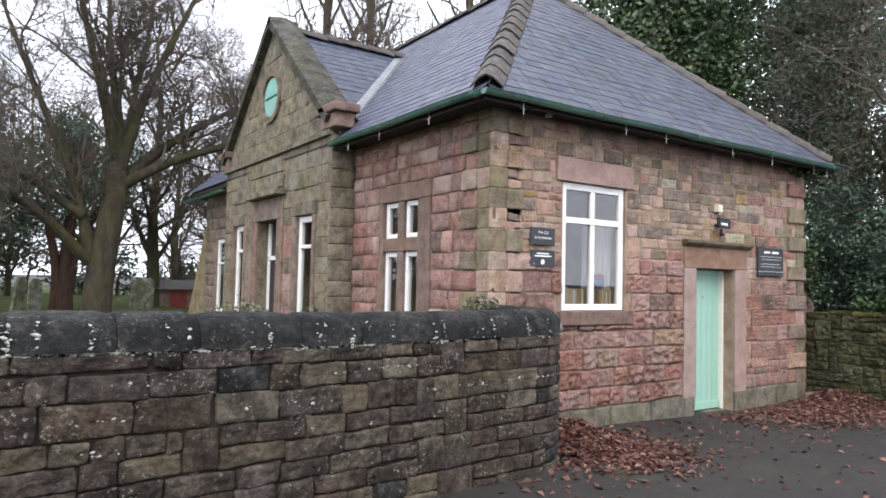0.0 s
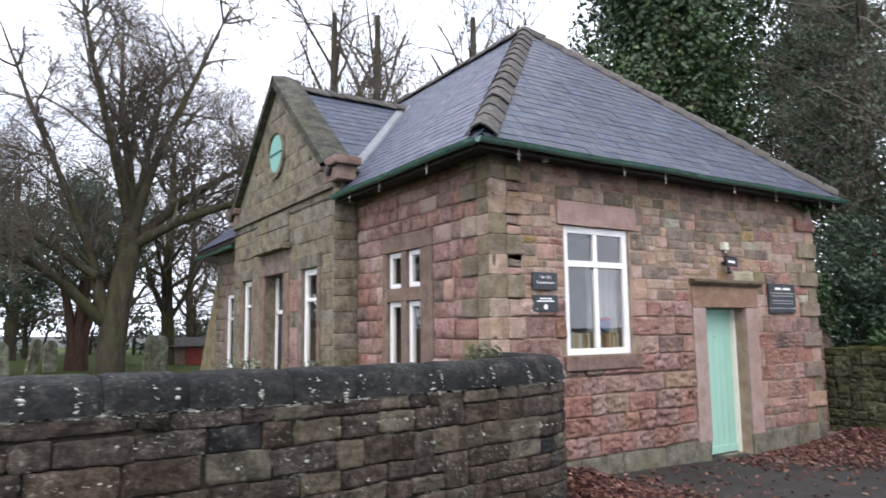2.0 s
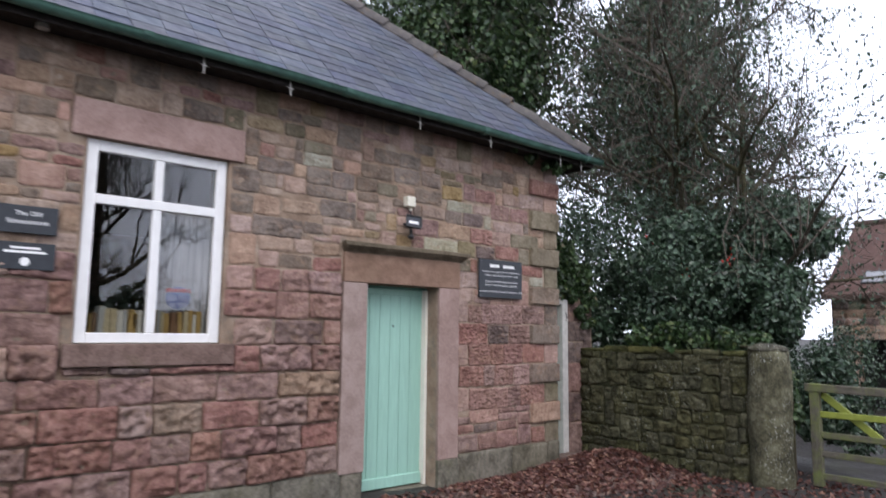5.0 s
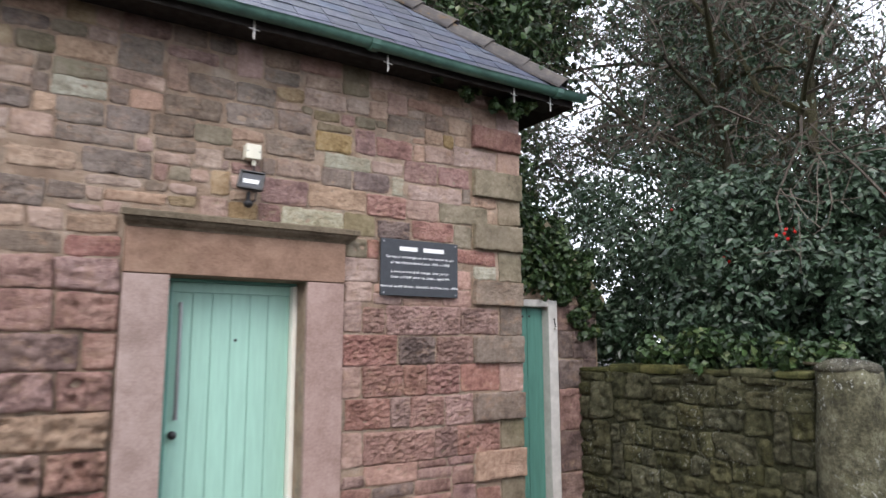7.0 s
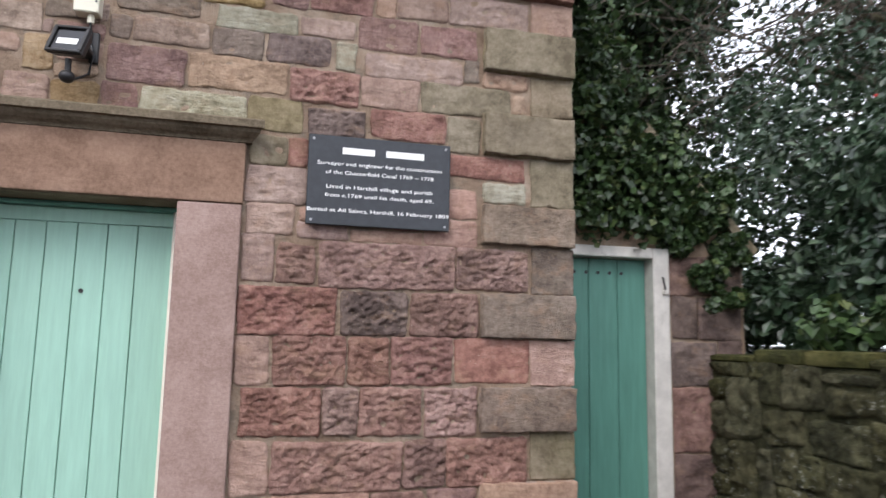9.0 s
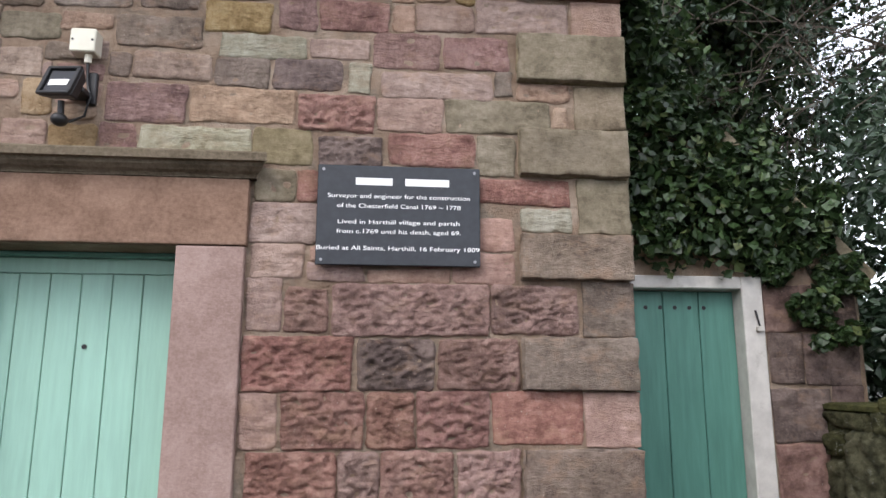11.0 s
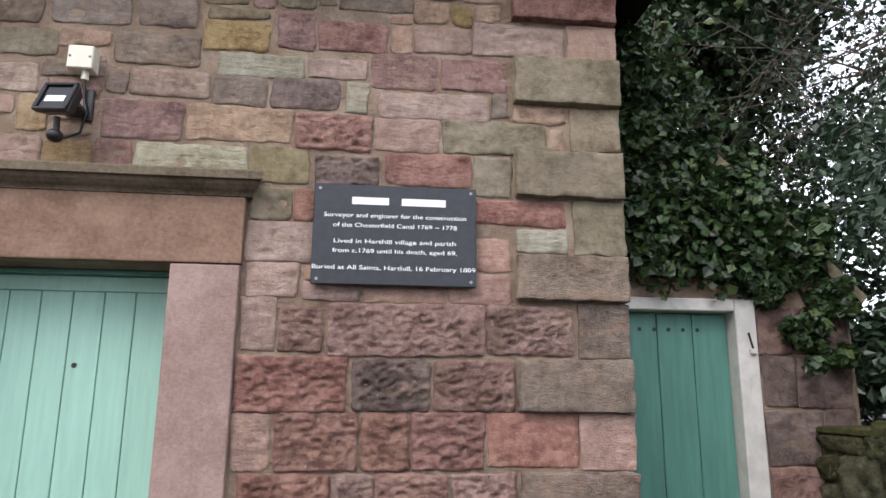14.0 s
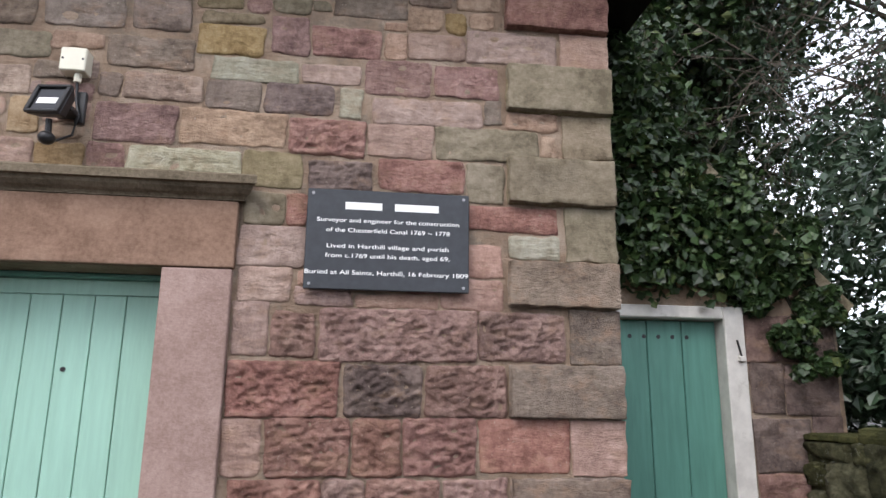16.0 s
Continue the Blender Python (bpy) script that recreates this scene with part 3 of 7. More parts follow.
def rubble(parent, origin, turn, spans, z0, z1, upper, lo, hi, near=False, joint=0.014):
    """Random stones of one course within the spans; upper courses are smaller and more mixed."""
    for s, e in spans:
        u = s
        while e - u > 0.04:
            w = rs.uniform(lo, hi)
            if e - (u + w) < lo * 0.6:
                w = e - u
            j = joint * rs.uniform(0.6, 1.3)
            split = upper and z1 - z0 > 0.16 and rs.rand() < 0.5
            rows = [(z0, (z0 + z1) / 2 + rs.uniform(-0.02, 0.02)), None] if split else [(z0, z1)]
            if split:
                rows[1] = (rows[0][1], z1)
            for a, b in rows:
                k = pick(a, u, upper)
                rock = 0.034 if (k in "rpd" and not upper) else 0.012
                if w - j > 0.03:
                    lay(parent, origin, turn, u + j / 2, a + j / 2, w - j, b - a - j, k, rs.uniform(0.003, 0.011), (0.055 if a < 1.3 and u < 8.4 and not upper else rock) * rs.uniform(0.5, 1.5), near, wob=0.013, arris=0.7, edge=0.006, nick=0.010)
            u += w


COURSES = [0.13, 0.38, 0.62, 0.87, 1.10, 1.345, 1.585, 1.84, 2.06, 2.33, 2.565, 2.80, 3.046, 3.25, 3.45, 3.63, 3.80]
FRONT_HOLES = [(5.80, 7.22, 2.98, 3.29), (5.84, 7.20, 1.18, 1.37), (5.905, 7.105, 1.3, 3.0), (8.30, 9.865, -0.5, 2.28), (8.265, 9.945, 2.2, 2.365)]
O_FRONT = (0, FY, 0)
# single stones that stand out beside and above the door: kind, then edges along the wall and up it; capitals are deeply pitted
NEAR_PLAQUE = [
    [("R", 9.87, 10.33, 1.35, 1.57), ("D", 10.36, 10.69, 1.35, 1.57), ("R", 10.71, 11.07, 1.35, 1.57)],
    [("p", 9.86, 10.02, 1.11, 1.34), ("R", 10.04, 10.39, 1.11, 1.34), ("R", 10.40, 10.60, 1.11, 1.33), ("R", 10.62, 10.93, 1.11, 1.34), ("e", 10.95, 11.35, 1.12, 1.34)],
    [("R", 9.90, 10.27, 0.87, 1.09), ("R", 10.29, 10.45, 0.87, 1.09), ("R", 10.47, 10.77, 0.86, 1.09), ("R", 10.80, 11.06, 0.86, 1.09)],
    [("p", 9.87, 10.02, 1.61, 1.83), ("R", 10.04, 10.21, 1.60, 1.79), ("R", 10.24, 10.93, 1.59, 1.81), ("R", 10.95, 11.34, 1.60, 1.81)],
    [("p", 9.88, 10.10, 1.84, 1.98), ("p", 10.13, 10.37, 1.83, 1.90), ("p", 10.39, 10.76, 1.83, 1.88), ("p", 10.78, 11.06, 1.83, 1.96), ("p", 9.87, 10.16, 2.00, 2.17), ("p", 10.78, 11.05, 1.98, 2.12), ("r", 10.90, 11.32, 2.20, 2.31), ("l", 11.09, 11.33, 2.08, 2.17)],
    [("p", 9.87, 10.04, 0.60, 0.84), ("R", 10.06, 10.68, 0.61, 0.83), ("R", 10.70, 10.90, 0.61, 0.83), ("R", 10.92, 11.34, 0.61, 0.83), ("p", 10.07, 10.52, 0.45, 0.59)],
]
OVER_DOOR = [
    [("l", 9.36, 9.84, 2.385, 2.52), ("o", 9.86, 10.12, 2.36, 2.52), ("D", 10.16, 10.44, 2.36, 2.50), ("r", 10.48, 10.88, 2.37, 2.52), ("o", 10.90, 11.06, 2.34, 2.52), ("o", 9.88, 10.05, 2.19, 2.33), ("r", 10.07, 10.16, 2.19, 2.33)],
    [("r", 9.20, 9.55, 2.54, 2.72), ("t", 9.57, 10.04, 2.55, 2.71), ("R", 10.06, 10.40, 2.53, 2.69), ("p", 10.42, 10.72, 2.54, 2.69), ("o", 10.74, 11.24, 2.54, 2.70), ("t", 11.26, 11.33, 2.58, 2.67), ("r", 9.19, 9.34, 2.40, 2.52), ("y", 8.98, 9.17, 2.39, 2.51), ("p", 8.77, 8.96, 2.39, 2.53), ("y", 8.84, 8.96, 2.56, 2.72)],
    [("t", 9.31, 9.65, 2.75, 2.87), ("b", 9.67, 9.91, 2.73, 2.86), ("d", 9.94, 10.25, 2.73, 2.87), ("l", 10.29, 10.38, 2.72, 2.86), ("p", 10.44, 10.96, 2.71, 2.83), ("b", 10.98, 11.05, 2.73, 2.85), ("t", 11.09, 11.34, 2.71, 2.80)],
    [("l", 9.69, 10.07, 2.88, 2.98), ("p", 10.10, 10.38, 2.89, 2.98), ("r", 10.40, 10.71, 2.85, 3.02), ("r", 10.73, 11.04, 2.86, 3.02), ("b", 9.20, 9.29, 2.75, 2.86), ("t", 8.74, 8.90, 2.74, 2.86)],
    [("o", 8.72, 8.96, 2.92, 3.04), ("t", 8.98, 9.20, 2.98, 3.05), ("b", 9.22, 9.60, 2.90, 3.04), ("y", 9.62, 9.91, 3.00, 3.14), ("r", 9.95, 10.12, 3.03, 3.22), ("r", 10.14, 10.47, 3.04, 3.18), ("t", 10.49, 10.58, 3.04, 3.17), ("p", 10.60, 10.88, 3.05, 3.18), ("p", 10.90, 11.34, 3.06, 3.22)],
    [("b", 7.34, 7.84, 2.36, 2.52), ("b", 7.86, 8.05, 2.42, 2.52), ("b", 8.16, 8.41, 2.91, 3.06), ("b", 8.46, 8.70, 2.93, 3.06), ("b", 7.88, 8.33, 2.79, 2.90), ("b", 8.51, 8.88, 3.08, 3.22), ("b", 8.93, 9.27, 3.09, 3.24), ("b", 9.32, 9.57, 3.10, 3.25), ("b", 8.67, 8.98, 3.26, 3.41)],
    [("b", 9.00, 9.28, 3.27, 3.40), ("b", 9.20, 9.46, 3.46, 3.56), ("b", 7.37, 7.72, 2.96, 3.08), ("l", 7.84, 8.14, 3.09, 3.20), ("t", 7.64, 7.99, 2.60, 2.72), ("b", 8.04, 8.44, 2.61, 2.77), ("b", 10.24, 10.58, 3.26, 3.39)],
]


def pack(place, taken, u0, u1, z0, z1, heights, lo, hi, r_, joint=0.015, cell=0.01):
    """Fill what is free of a stretch of wall with stones of mixed size, course upon course; place(u, z, w, h) lays one."""
    nu, nz = int((u1 - u0) / cell), int((z1 - z0) / cell)
    full = np.zeros((nz, nu), bool)
    for a, b, c, d in taken:
        full[max(0, int(round((c - z0) / cell))):max(0, int(round((d - z0) / cell))), max(0, int(round((a - u0) / cell))):max(0, int(round((b - u0) / cell)))] = True
    lines = [0]
    while lines[-1] < nz:
        lines.append(lines[-1] + int(heights[r_.randint(len(heights))] / cell))
    for j in range(nz):
        i = 0
        while i < nu:
            if full[j, i]:
                i += 1
                continue
            run = 0
            while i + run < nu and not full[j, i + run]:
                run += 1
            w = int(r_.uniform(lo, hi) / cell)
            if run - w < int(lo * 0.6 / cell):
                w = run if run < hi * 1.25 / cell else run // 2
            above = [l - j for l in lines if l - j > 5] or [nz - j]
            h = above[0] if len(above) < 2 or r_.rand() > 0.12 else above[1]
            free = 0
            while j + free < nz and not full[j + free, i:i + w].any():
                free += 1
            h = free if free - h < 4 else h
            full[j:j + h, i:i + w] = True
            if w * cell - joint > 0.04 and h * cell - joint > 0.045:
                place(u0 + i * cell + joint / 2, z0 + j * cell + joint / 2, w * cell - joint, h * cell - joint)
            i += w


taken = list(FRONT_HOLES)
for stones in NEAR_PLAQUE + OVER_DOOR:
    for kind, a, b, c, d in stones:
        pitted = kind.isupper()
        lay(front, O_FRONT, 0, a - 0.006, c - 0.006, b - a + 0.012, d - c + 0.012, kind.lower(), rs.uniform(0.003, 0.007), 0.024 if pitted else 0.011 * rs.uniform(0.6, 1.3), 3 if pitted else 2,
            freq=17 if pitted else 10, wob=0.008, arris=0.55, edge=0.006, nick=rs.uniform(0.006, 0.016))
        taken.append((a - 0.008, b + 0.008, c - 0.008, d + 0.008))
for c in range(len(COURSES) - 1):
    z0, z1 = COURSES[c], COURSES[c + 1]
    long_left, long_right = c % 2 == 0, c % 2 == 1
    left = 5.25 if long_left else 5.02
    taken += [(4.8, left, z0, z1), (11.08 if long_right else 11.355, 11.7, z0, z1)]
    if z0 < 2.0:
        rubble(front, O_FRONT, 0, clear(left, 8.30, z0, z1, FRONT_HOLES), z0, z1, False, 0.24, 0.62, near=1)
    # quoins: a long block stands proud beside the plain corner block
    for side in (0, 1):
        lng = (long_left, long_right)[side]
        kind = "t" if rs.rand() < 0.35 else "o" if z0 > 1.0 else "r" if rs.rand() < 0.5 else "o"
        if side == 1:
            kind = {0: "o", 1: "t", 2: "o", 3: "b", 4: "p", 5: "b", 6: "b", 7: "b", 8: "o", 9: "o", 10: "o", 11: "o", 12: "p", 13: "r"}.get(c, "p")
            lay(front, O_FRONT, 0, 11.365 if not lng else 11.085, z0 + 0.004, 0.25 if not lng else 0.53, z1 - z0 - 0.008, kind, 0.016 if lng else 0.013, 0.006, True, name="quoin", wob=0.005, edge=0.005, arris=0.9, nick=0.004)
            if lng:
                lay(front, O_FRONT, 0, 11.085, z0 + 0.006, 0.524, z1 - z0 - 0.012, kind, 0.052, 0.005, True, name="quoin_face", wob=0.004, edge=0.004, arris=0.97, nick=0.002)
        else:
            lay(front, O_FRONT, 0, 4.785, z0 + 0.002, 0.465 if lng else 0.235, z1 - z0 - 0.004, kind, 0.018, 0.003, True, name="quoin", wob=0.002, edge=0.006, arris=0.9)
            if lng:
                lay(front, O_FRONT, 0, 5.0, z0 + 0.006, 0.245, z1 - z0 - 0.012, kind, 0.050, 0.004, True, name="quoin_face", wob=0.003, edge=0.006, arris=0.93)


def upper_stone(u, z, w, h):
    lay(front, O_FRONT, 0, u, z, w, h, pick(z, u, True), rs.uniform(0.002, 0.006), 0.010 * rs.uniform(0.6, 1.5), 2 if u > 9.3 else 1, wob=0.011, arris=0.5, edge=0.006, nick=rs.uniform(0.006, 0.018))


def lower_stone(u, z, w, h):
    lay(front, O_FRONT, 0, u, z, w, h, pick(z, u, False), rs.uniform(0.003, 0.008), 0.022 * rs.uniform(0.6, 1.2), 1, freq=14, wob=0.010, arris=0.55, edge=0.006, nick=0.010)


pack(upper_stone, taken, 5.02, 11.355, 2.06, 3.80, (0.09, 0.11, 0.13, 0.15), 0.14, 0.40, rs)
pack(lower_stone, taken, 9.865, 11.355, 0.13, 2.06, (0.12, 0.2, 0.24), 0.18, 0.45, rs)
rubble(front, O_FRONT, 0, [(5.84, 7.20)], 1.105, 1.178, False, 0.3, 0.6, near=1)

# plinth of larger damp stones under the first course
u = 4.80
while u < 11.58:
    w = min(rs.uniform(0.45, 0.95), 11.63 - u)
    if not (u + w > 8.58 and u < 9.57):
        lay(front, O_FRONT, 0, u + 0.006, -0.42, w - 0.012, 0.545, "o", 0.028, 0.008, False, PLINTH, "plinth_stone", edge=0.03)
        u += w
    else:
        if 8.60 - u > 0.1:
            lay(front, O_FRONT, 0, u + 0.006, -0.42, 8.60 - u - 0.012, 0.545, "o", 0.028, 0.008, False, PLINTH, "plinth_stone", edge=0.03)
        u = 9.875

# west wall stones
O_WEST = (WX, 0, 0)
W_HOLES = [(-9.03, -7.60, 1.0, 3.0)]
for c in range(3, len(COURSES) - 1):
    z0, z1 = COURSES[c], COURSES[c + 1]
    lng = c % 2 == 1
    start = -6.62 if not lng else -6.92
    rubble(west, O_WEST, -90, clear(-9.86, start, z0, z1, W_HOLES), z0, z1, False, 0.2, 0.5)
    kind = "t" if rs.rand() < 0.4 else "o"
    lay(west, O_WEST, -90, -6.615, z0 + 0.004, 0.285, z1 - z0 - 0.008, kind, 0.018, 0.003, False, name="quoin", wob=0.002, edge=0.006, arris=0.9)
    if lng:
        lay(west, O_WEST, -90, -6.915, z0 + 0.006, 0.295, z1 - z0 - 0.012, kind, 0.050, 0.004, False, name="quoin_face", wob=0.003, edge=0.006, arris=0.93)

# ---- dressings of the front window and door ----
part("window_lintel", box(5.805, 7.215, FY - 0.035, FY + 0.2, 2.987, 3.28, 0.008, segments=2), DRESSED, front, "smooth pink sandstone lintel")
part("window_sill", box(5.85, 7.19, FY - 0.07, FY + 0.2, 1.185, 1.358, 0.01, segments=2), SILL, front, "brown stone sill")
part("door_jamb", box(8.31, 8.598, FY - 0.04, FY + 0.22, 0.10, 1.968, 0.010, segments=2), DRESSED, front, "pink dressed stone jamb")
part("door_jamb", box(9.562, 9.855, FY - 0.04, FY + 0.22, 0.10, 1.968, 0.010, segments=2), DRESSED, front, "pink dressed stone jamb")
part("door_lintel", box(8.31, 9.86, FY - 0.045, FY + 0.22, 1.972, 2.272, 0.008, segments=2), LINTEL, front, "brown-stained stone lintel")
part("plinth_block", box(9.565, 9.87, FY - 0.045, FY + 0.2, -0.4, 0.097, 0.012, segments=2), PLINTH, front)
# moulded hood: a profile run along the door head
prof = [(0.10, 2.274), (-0.048, 2.274), (-0.048, 2.296), (-0.058, 2.306), (-0.078, 2.316), (-0.098, 2.332), (-0.106, 2.348), (-0.128, 2.350), (-0.128, 2.384), (-0.118, 2.394), (0.10, 2.402)]
hv, hf = [], []
for e, (x, k) in enumerate(((8.265, 1), (9.945, -1))):
    for y, z in prof:
        inset = max(0.0, 0.128 + y) * 0.7
        hv.append((x + k * min(inset, 0.06), FY + y, z - 0.018 if z > 2.28 else z))
n = len(prof)
hf = [(i, (i + 1) % n, n + (i + 1) % n, n + i) for i in range(n)] + [tuple(range(n))[::-1], tuple(range(n, 2 * n))]
mesh_object("hood_mould", hv, hf, HOOD, front, "weathered moulded stone hood over the door")

# ---- roof ----
RX, RZ, RY = 8.22, 7.30, 9.68
EVX0, EVX1, EVY, EVZ = 4.42, 12.02, 6.02, 3.79
roof = tagged(new("roof"), "blue-grey slate hipped roof", "roof", kind="structure")
rv = [(EVX0, EVY, EVZ), (EVX1, EVY, EVZ), (RX, RY, RZ), (EVX0, 18.6, EVZ), (EVX1, 18.6, EVZ), (RX, 15.1, RZ)]
rf = [(0, 1, 2), (0, 2, 5, 3), (1, 4, 5, 2), (3, 5, 4)]
under = [(x, y, z - 0.10) for x, y, z in rv]
mesh_object("deck", rv + under, rf + [tuple(i + 6 for i in q[::-1]) for q in rf] + [(1, 0, 6, 7), (0, 3, 9, 6), (3, 4, 10, 9), (4, 1, 7, 10)], SOFFIT_AND_SHADE, roof, "dark roof boarding")
ceiling = part("ceiling", box(WX + 0.01, EX - 0.05, FY + 0.02, 18.0, 3.70, 3.76), PLASTER)
tagged(ceiling, "plain plaster ceiling", "ceiling", kind="structure")
room_floor = part("floor", box(WX + 0.42, EX - 0.42, FY + 0.42, 17.9, 0.0, 0.05), FLOOR_IN)
tagged(room_floor, "dark boarded room floor", "floor", kind="structure")


def slate_field(name, origin, along, up, rows, gauge, span, parent, single, width=0.27, seed=3):
    """Overlapping slates on a slope: origin at the eave, along it and up it, span(s) gives the stretch at s metres up."""
    rsl = np.random.RandomState(seed)
    along, up, origin = Vector(along).normalized(), Vector(up).normalized(), Vector(origin)
    nrm = along.cross(up).normalized()
    basis = Matrix((along, up, nrm)).transposed().to_4x4()
    V, F = [], []
    shapes = []
    for k in range(4):
        w, l, t = width - 0.005, gauge + 0.06, 0.006
        a, b = rsl.uniform(-0.004, 0.004, 2)
        vs = [(0, a, t + 0.004), (w, b, t + 0.004), (w, l, 0.003), (0, l, 0.003), (0, a, 0.004), (w, b, 0.004), (w, l, -0.004), (0, l, -0.004)]
        me = bpy.data.meshes.new(name)
        me.from_pydata(vs, [], [(0, 1, 2, 3), (4, 5, 1, 0), (5, 6, 2, 1), (7, 4, 0, 3)])
        me.materials.append(SLATE)
        shapes.append((me, vs))
    n_parts = 0
    for r in range(rows):
        s = r * gauge
        a, b = span(s + gauge * 0.5)
        u = a - (width * 0.5 if r % 2 else 0)
        while u < b:
            if u + width > a + 0.02 and u < b - 0.02:
                cut0, cut1 = max(u, a - 0.05), min(u + width, b + 0.05)
                me, vs = shapes[rsl.randint(4)]
                lift = rsl.uniform(-0.002, 0.003)
                whole = cut1 - cut0 > width - 0.01
                if single and whole and n_parts < 290:
                    ob = new("slate", me)
                    ob.matrix_basis = Matrix.Translation(origin + along * u + up * s + nrm * (0.012 + lift)) @ basis
                    ob.parent = parent
                    n_parts += 1
                else:
                    base = len(V)
                    k = (cut1 - cut0) / (width - 0.006)
                    for x, y, z in vs:
                        p = origin + along * (cut0 + x * k) + up * (s + y) + nrm * (0.012 + lift + z)
                        V.append(tuple(p))
                    F += [(base, base + 1, base + 2, base + 3), (base + 4, base + 5, base + 1, base), (base + 5, base + 6, base + 2, base + 1), (base + 7, base + 4, base, base + 3)]
            u += width
    if V:
        tagged(mesh_object("slates", V, F, SLATE, parent), kind="stuff")


slope_f = math.hypot(RY - EVY, RZ - EVZ)
slate_field("slate", (EVX0, EVY - 0.03, EVZ), (1, 0, 0), (0, RY - EVY, RZ - EVZ), int(slope_f / 0.19), 0.19,
            lambda s: ((RX - EVX0) * s / slope_f, (EVX1 - EVX0) - (EVX1 - RX) * s / slope_f), roof, True)
slope_w = math.hypot(RX - EVX0, RZ - EVZ)
slate_field("slate", (EVX0 - 0.03, 18.6, EVZ), (0, -1, 0), (RX - EVX0, 0, RZ - EVZ), int(slope_w / 0.19), 0.19,
            lambda s: ((18.6 - 15.1) * s / slope_w, (18.6 - EVY) - (RY - EVY) * s / slope_w), roof, False, seed=5)
slate_field("slate", (EVX1 + 0.03, EVY, EVZ), (0, 1, 0), (RX - EVX1, 0, RZ - EVZ), int(slope_w / 0.19), 0.19,
            lambda s: ((RY - EVY) * s / slope_w, (18.6 - EVY) - (18.6 - 15.1) * s / slope_w), roof, False, seed=6)


def cap_tiles(a, b, n, parent, wide=0.21, name="ridge_tile", drop=0.10):
    """Angled tiles end to end along a ridge or hip, each lapping the last."""
    a, b = Vector(a), Vector(b)
    d = (b - a) / n
    side = d.cross(Vector((0, 0, 1))).normalized()
    up = side.cross(d).normalized()
    turn = Matrix((d.normalized(), side, up)).transposed().to_4x4()
    L = d.length * 1.03
    rr = np.random.RandomState(n)
    prof = [(-wide, -drop), (-wide * 0.45, 0.012), (0, 0.05), (wide * 0.45, 0.012), (wide, -drop)]
    vs = []
    for x, lift in ((0, 0.03), (L, 0.0)):
        for off in (0.022, 0.0):
            vs += [(x, y, z + off + lift) for y, z in prof]
    fs = []
    for i in range(4):
        fs += [(i, i + 1, 11 + i, 10 + i), (5 + i + 1, 5 + i, 15 + i, 16 + i), (i + 1, i, 5 + i, 6 + i), (10 + i, 11 + i, 16 + i, 15 + i)]
    fs += [(0, 10, 15, 5), (4, 9, 19, 14)]
    me = bpy.data.meshes.new(name)
    me.from_pydata(vs, [], fs)
    me.materials.append(RIDGE)
    for k in range(n):
        ob = new(name, me)
        ob.matrix_basis = Matrix.Translation(a + d * k + Vector((0, 0, rr.uniform(0.0, 0.014)))) @ turn @ pose(0, 0, 0, rr.uniform(-2, 2), rr.uniform(-0.8, 0.8), rr.uniform(-0.8, 0.8))
        ob.parent = parent


cap_tiles((EVX0 + 0.06, EVY + 0.06, EVZ + 0.10), (RX, RY, RZ + 0.05), 15, roof, 0.19)
cap_tiles((EVX1 - 0.06, EVY + 0.06, EVZ + 0.10), (RX, RY, RZ + 0.05), 15, roof, 0.16)
cap_tiles((RX, RY, RZ + 0.03), (RX, 15.1, RZ + 0.03), 13, roof, 0.19)


# half-round gutters with brackets
def gutter(a, b, name, r=0.062):
    a, b = Vector(a), Vector(b)
    d = (b - a).normalized()
    side = d.cross(Vector((0, 0, 1))).normalized()
    n = max(2, int((b - a).length / 0.6))
    V, F = [], []
    k = 9
    for i in range(n + 1):
        p = a + (b - a) * (i / n)
        sag = 0.006 * math.sin(i * 1.7)
        for rr in (r, r - 0.008):
            for j in range(k):
                th = math.pi + math.pi * j / (k - 1)
                V.append(tuple(p + side * (rr * math.cos(th)) + Vector((0, 0, rr * math.sin(th) + sag))))
    for i in range(n):
        for j in range(k - 1):
            o, q = i * 2 * k + j, (i + 1) * 2 * k + j
            F += [(o, o + 1, q + 1, q), (o + k + 1, o + k, q + k, q + k + 1)]
        for j in (0, k - 1):
            o, q = i * 2 * k + j, (i + 1) * 2 * k + j
            F.append((o, q, q + k, o + k))
    for o in (0, n * 2 * k):
        F.append(tuple(o + j for j in range(k)))
    g = thing(name, "green-painted half-round metal gutter under the slate eaves", "gutter")
    mesh_object("trough", V, F, GUTTER, g, smooth=True)
    L = (b - a).length
    for q in range(1, int(L / 1.85) + 1):
        p = a + d * (q * 1.85)
        bm = bmesh.new()
        for e in (-0.035, 0.035):
            rod(p + d * e + Vector((0, 0, -r - 0.005)), p + d * (e + 0.001) + Vector((0, 0, 0.02)), 0.003, 6, bm=bm)
        box(-0.04, 0.04, -r - 0.006, r + 0.006, -r - 0.006, 0.0, 0.01, bm=bm)
        bm2 = bmesh.new()
        bmesh.ops.create_cone(bm2, cap_ends=True, segments=12, radius1=r + 0.008, radius2=r + 0.008, depth=0.07, matrix=Matrix.Translation(p - Vector((0, 0, 0.004))) @ d.to_track_quat("Z", "Y").to_matrix().to_4x4())
        for vv in bm2.verts:
            if vv.co.z > p.z - 0.004:
                vv.co.z = p.z - 0.004
        bm.free()
        part("union", bm2, GUTTER, g)
    return g


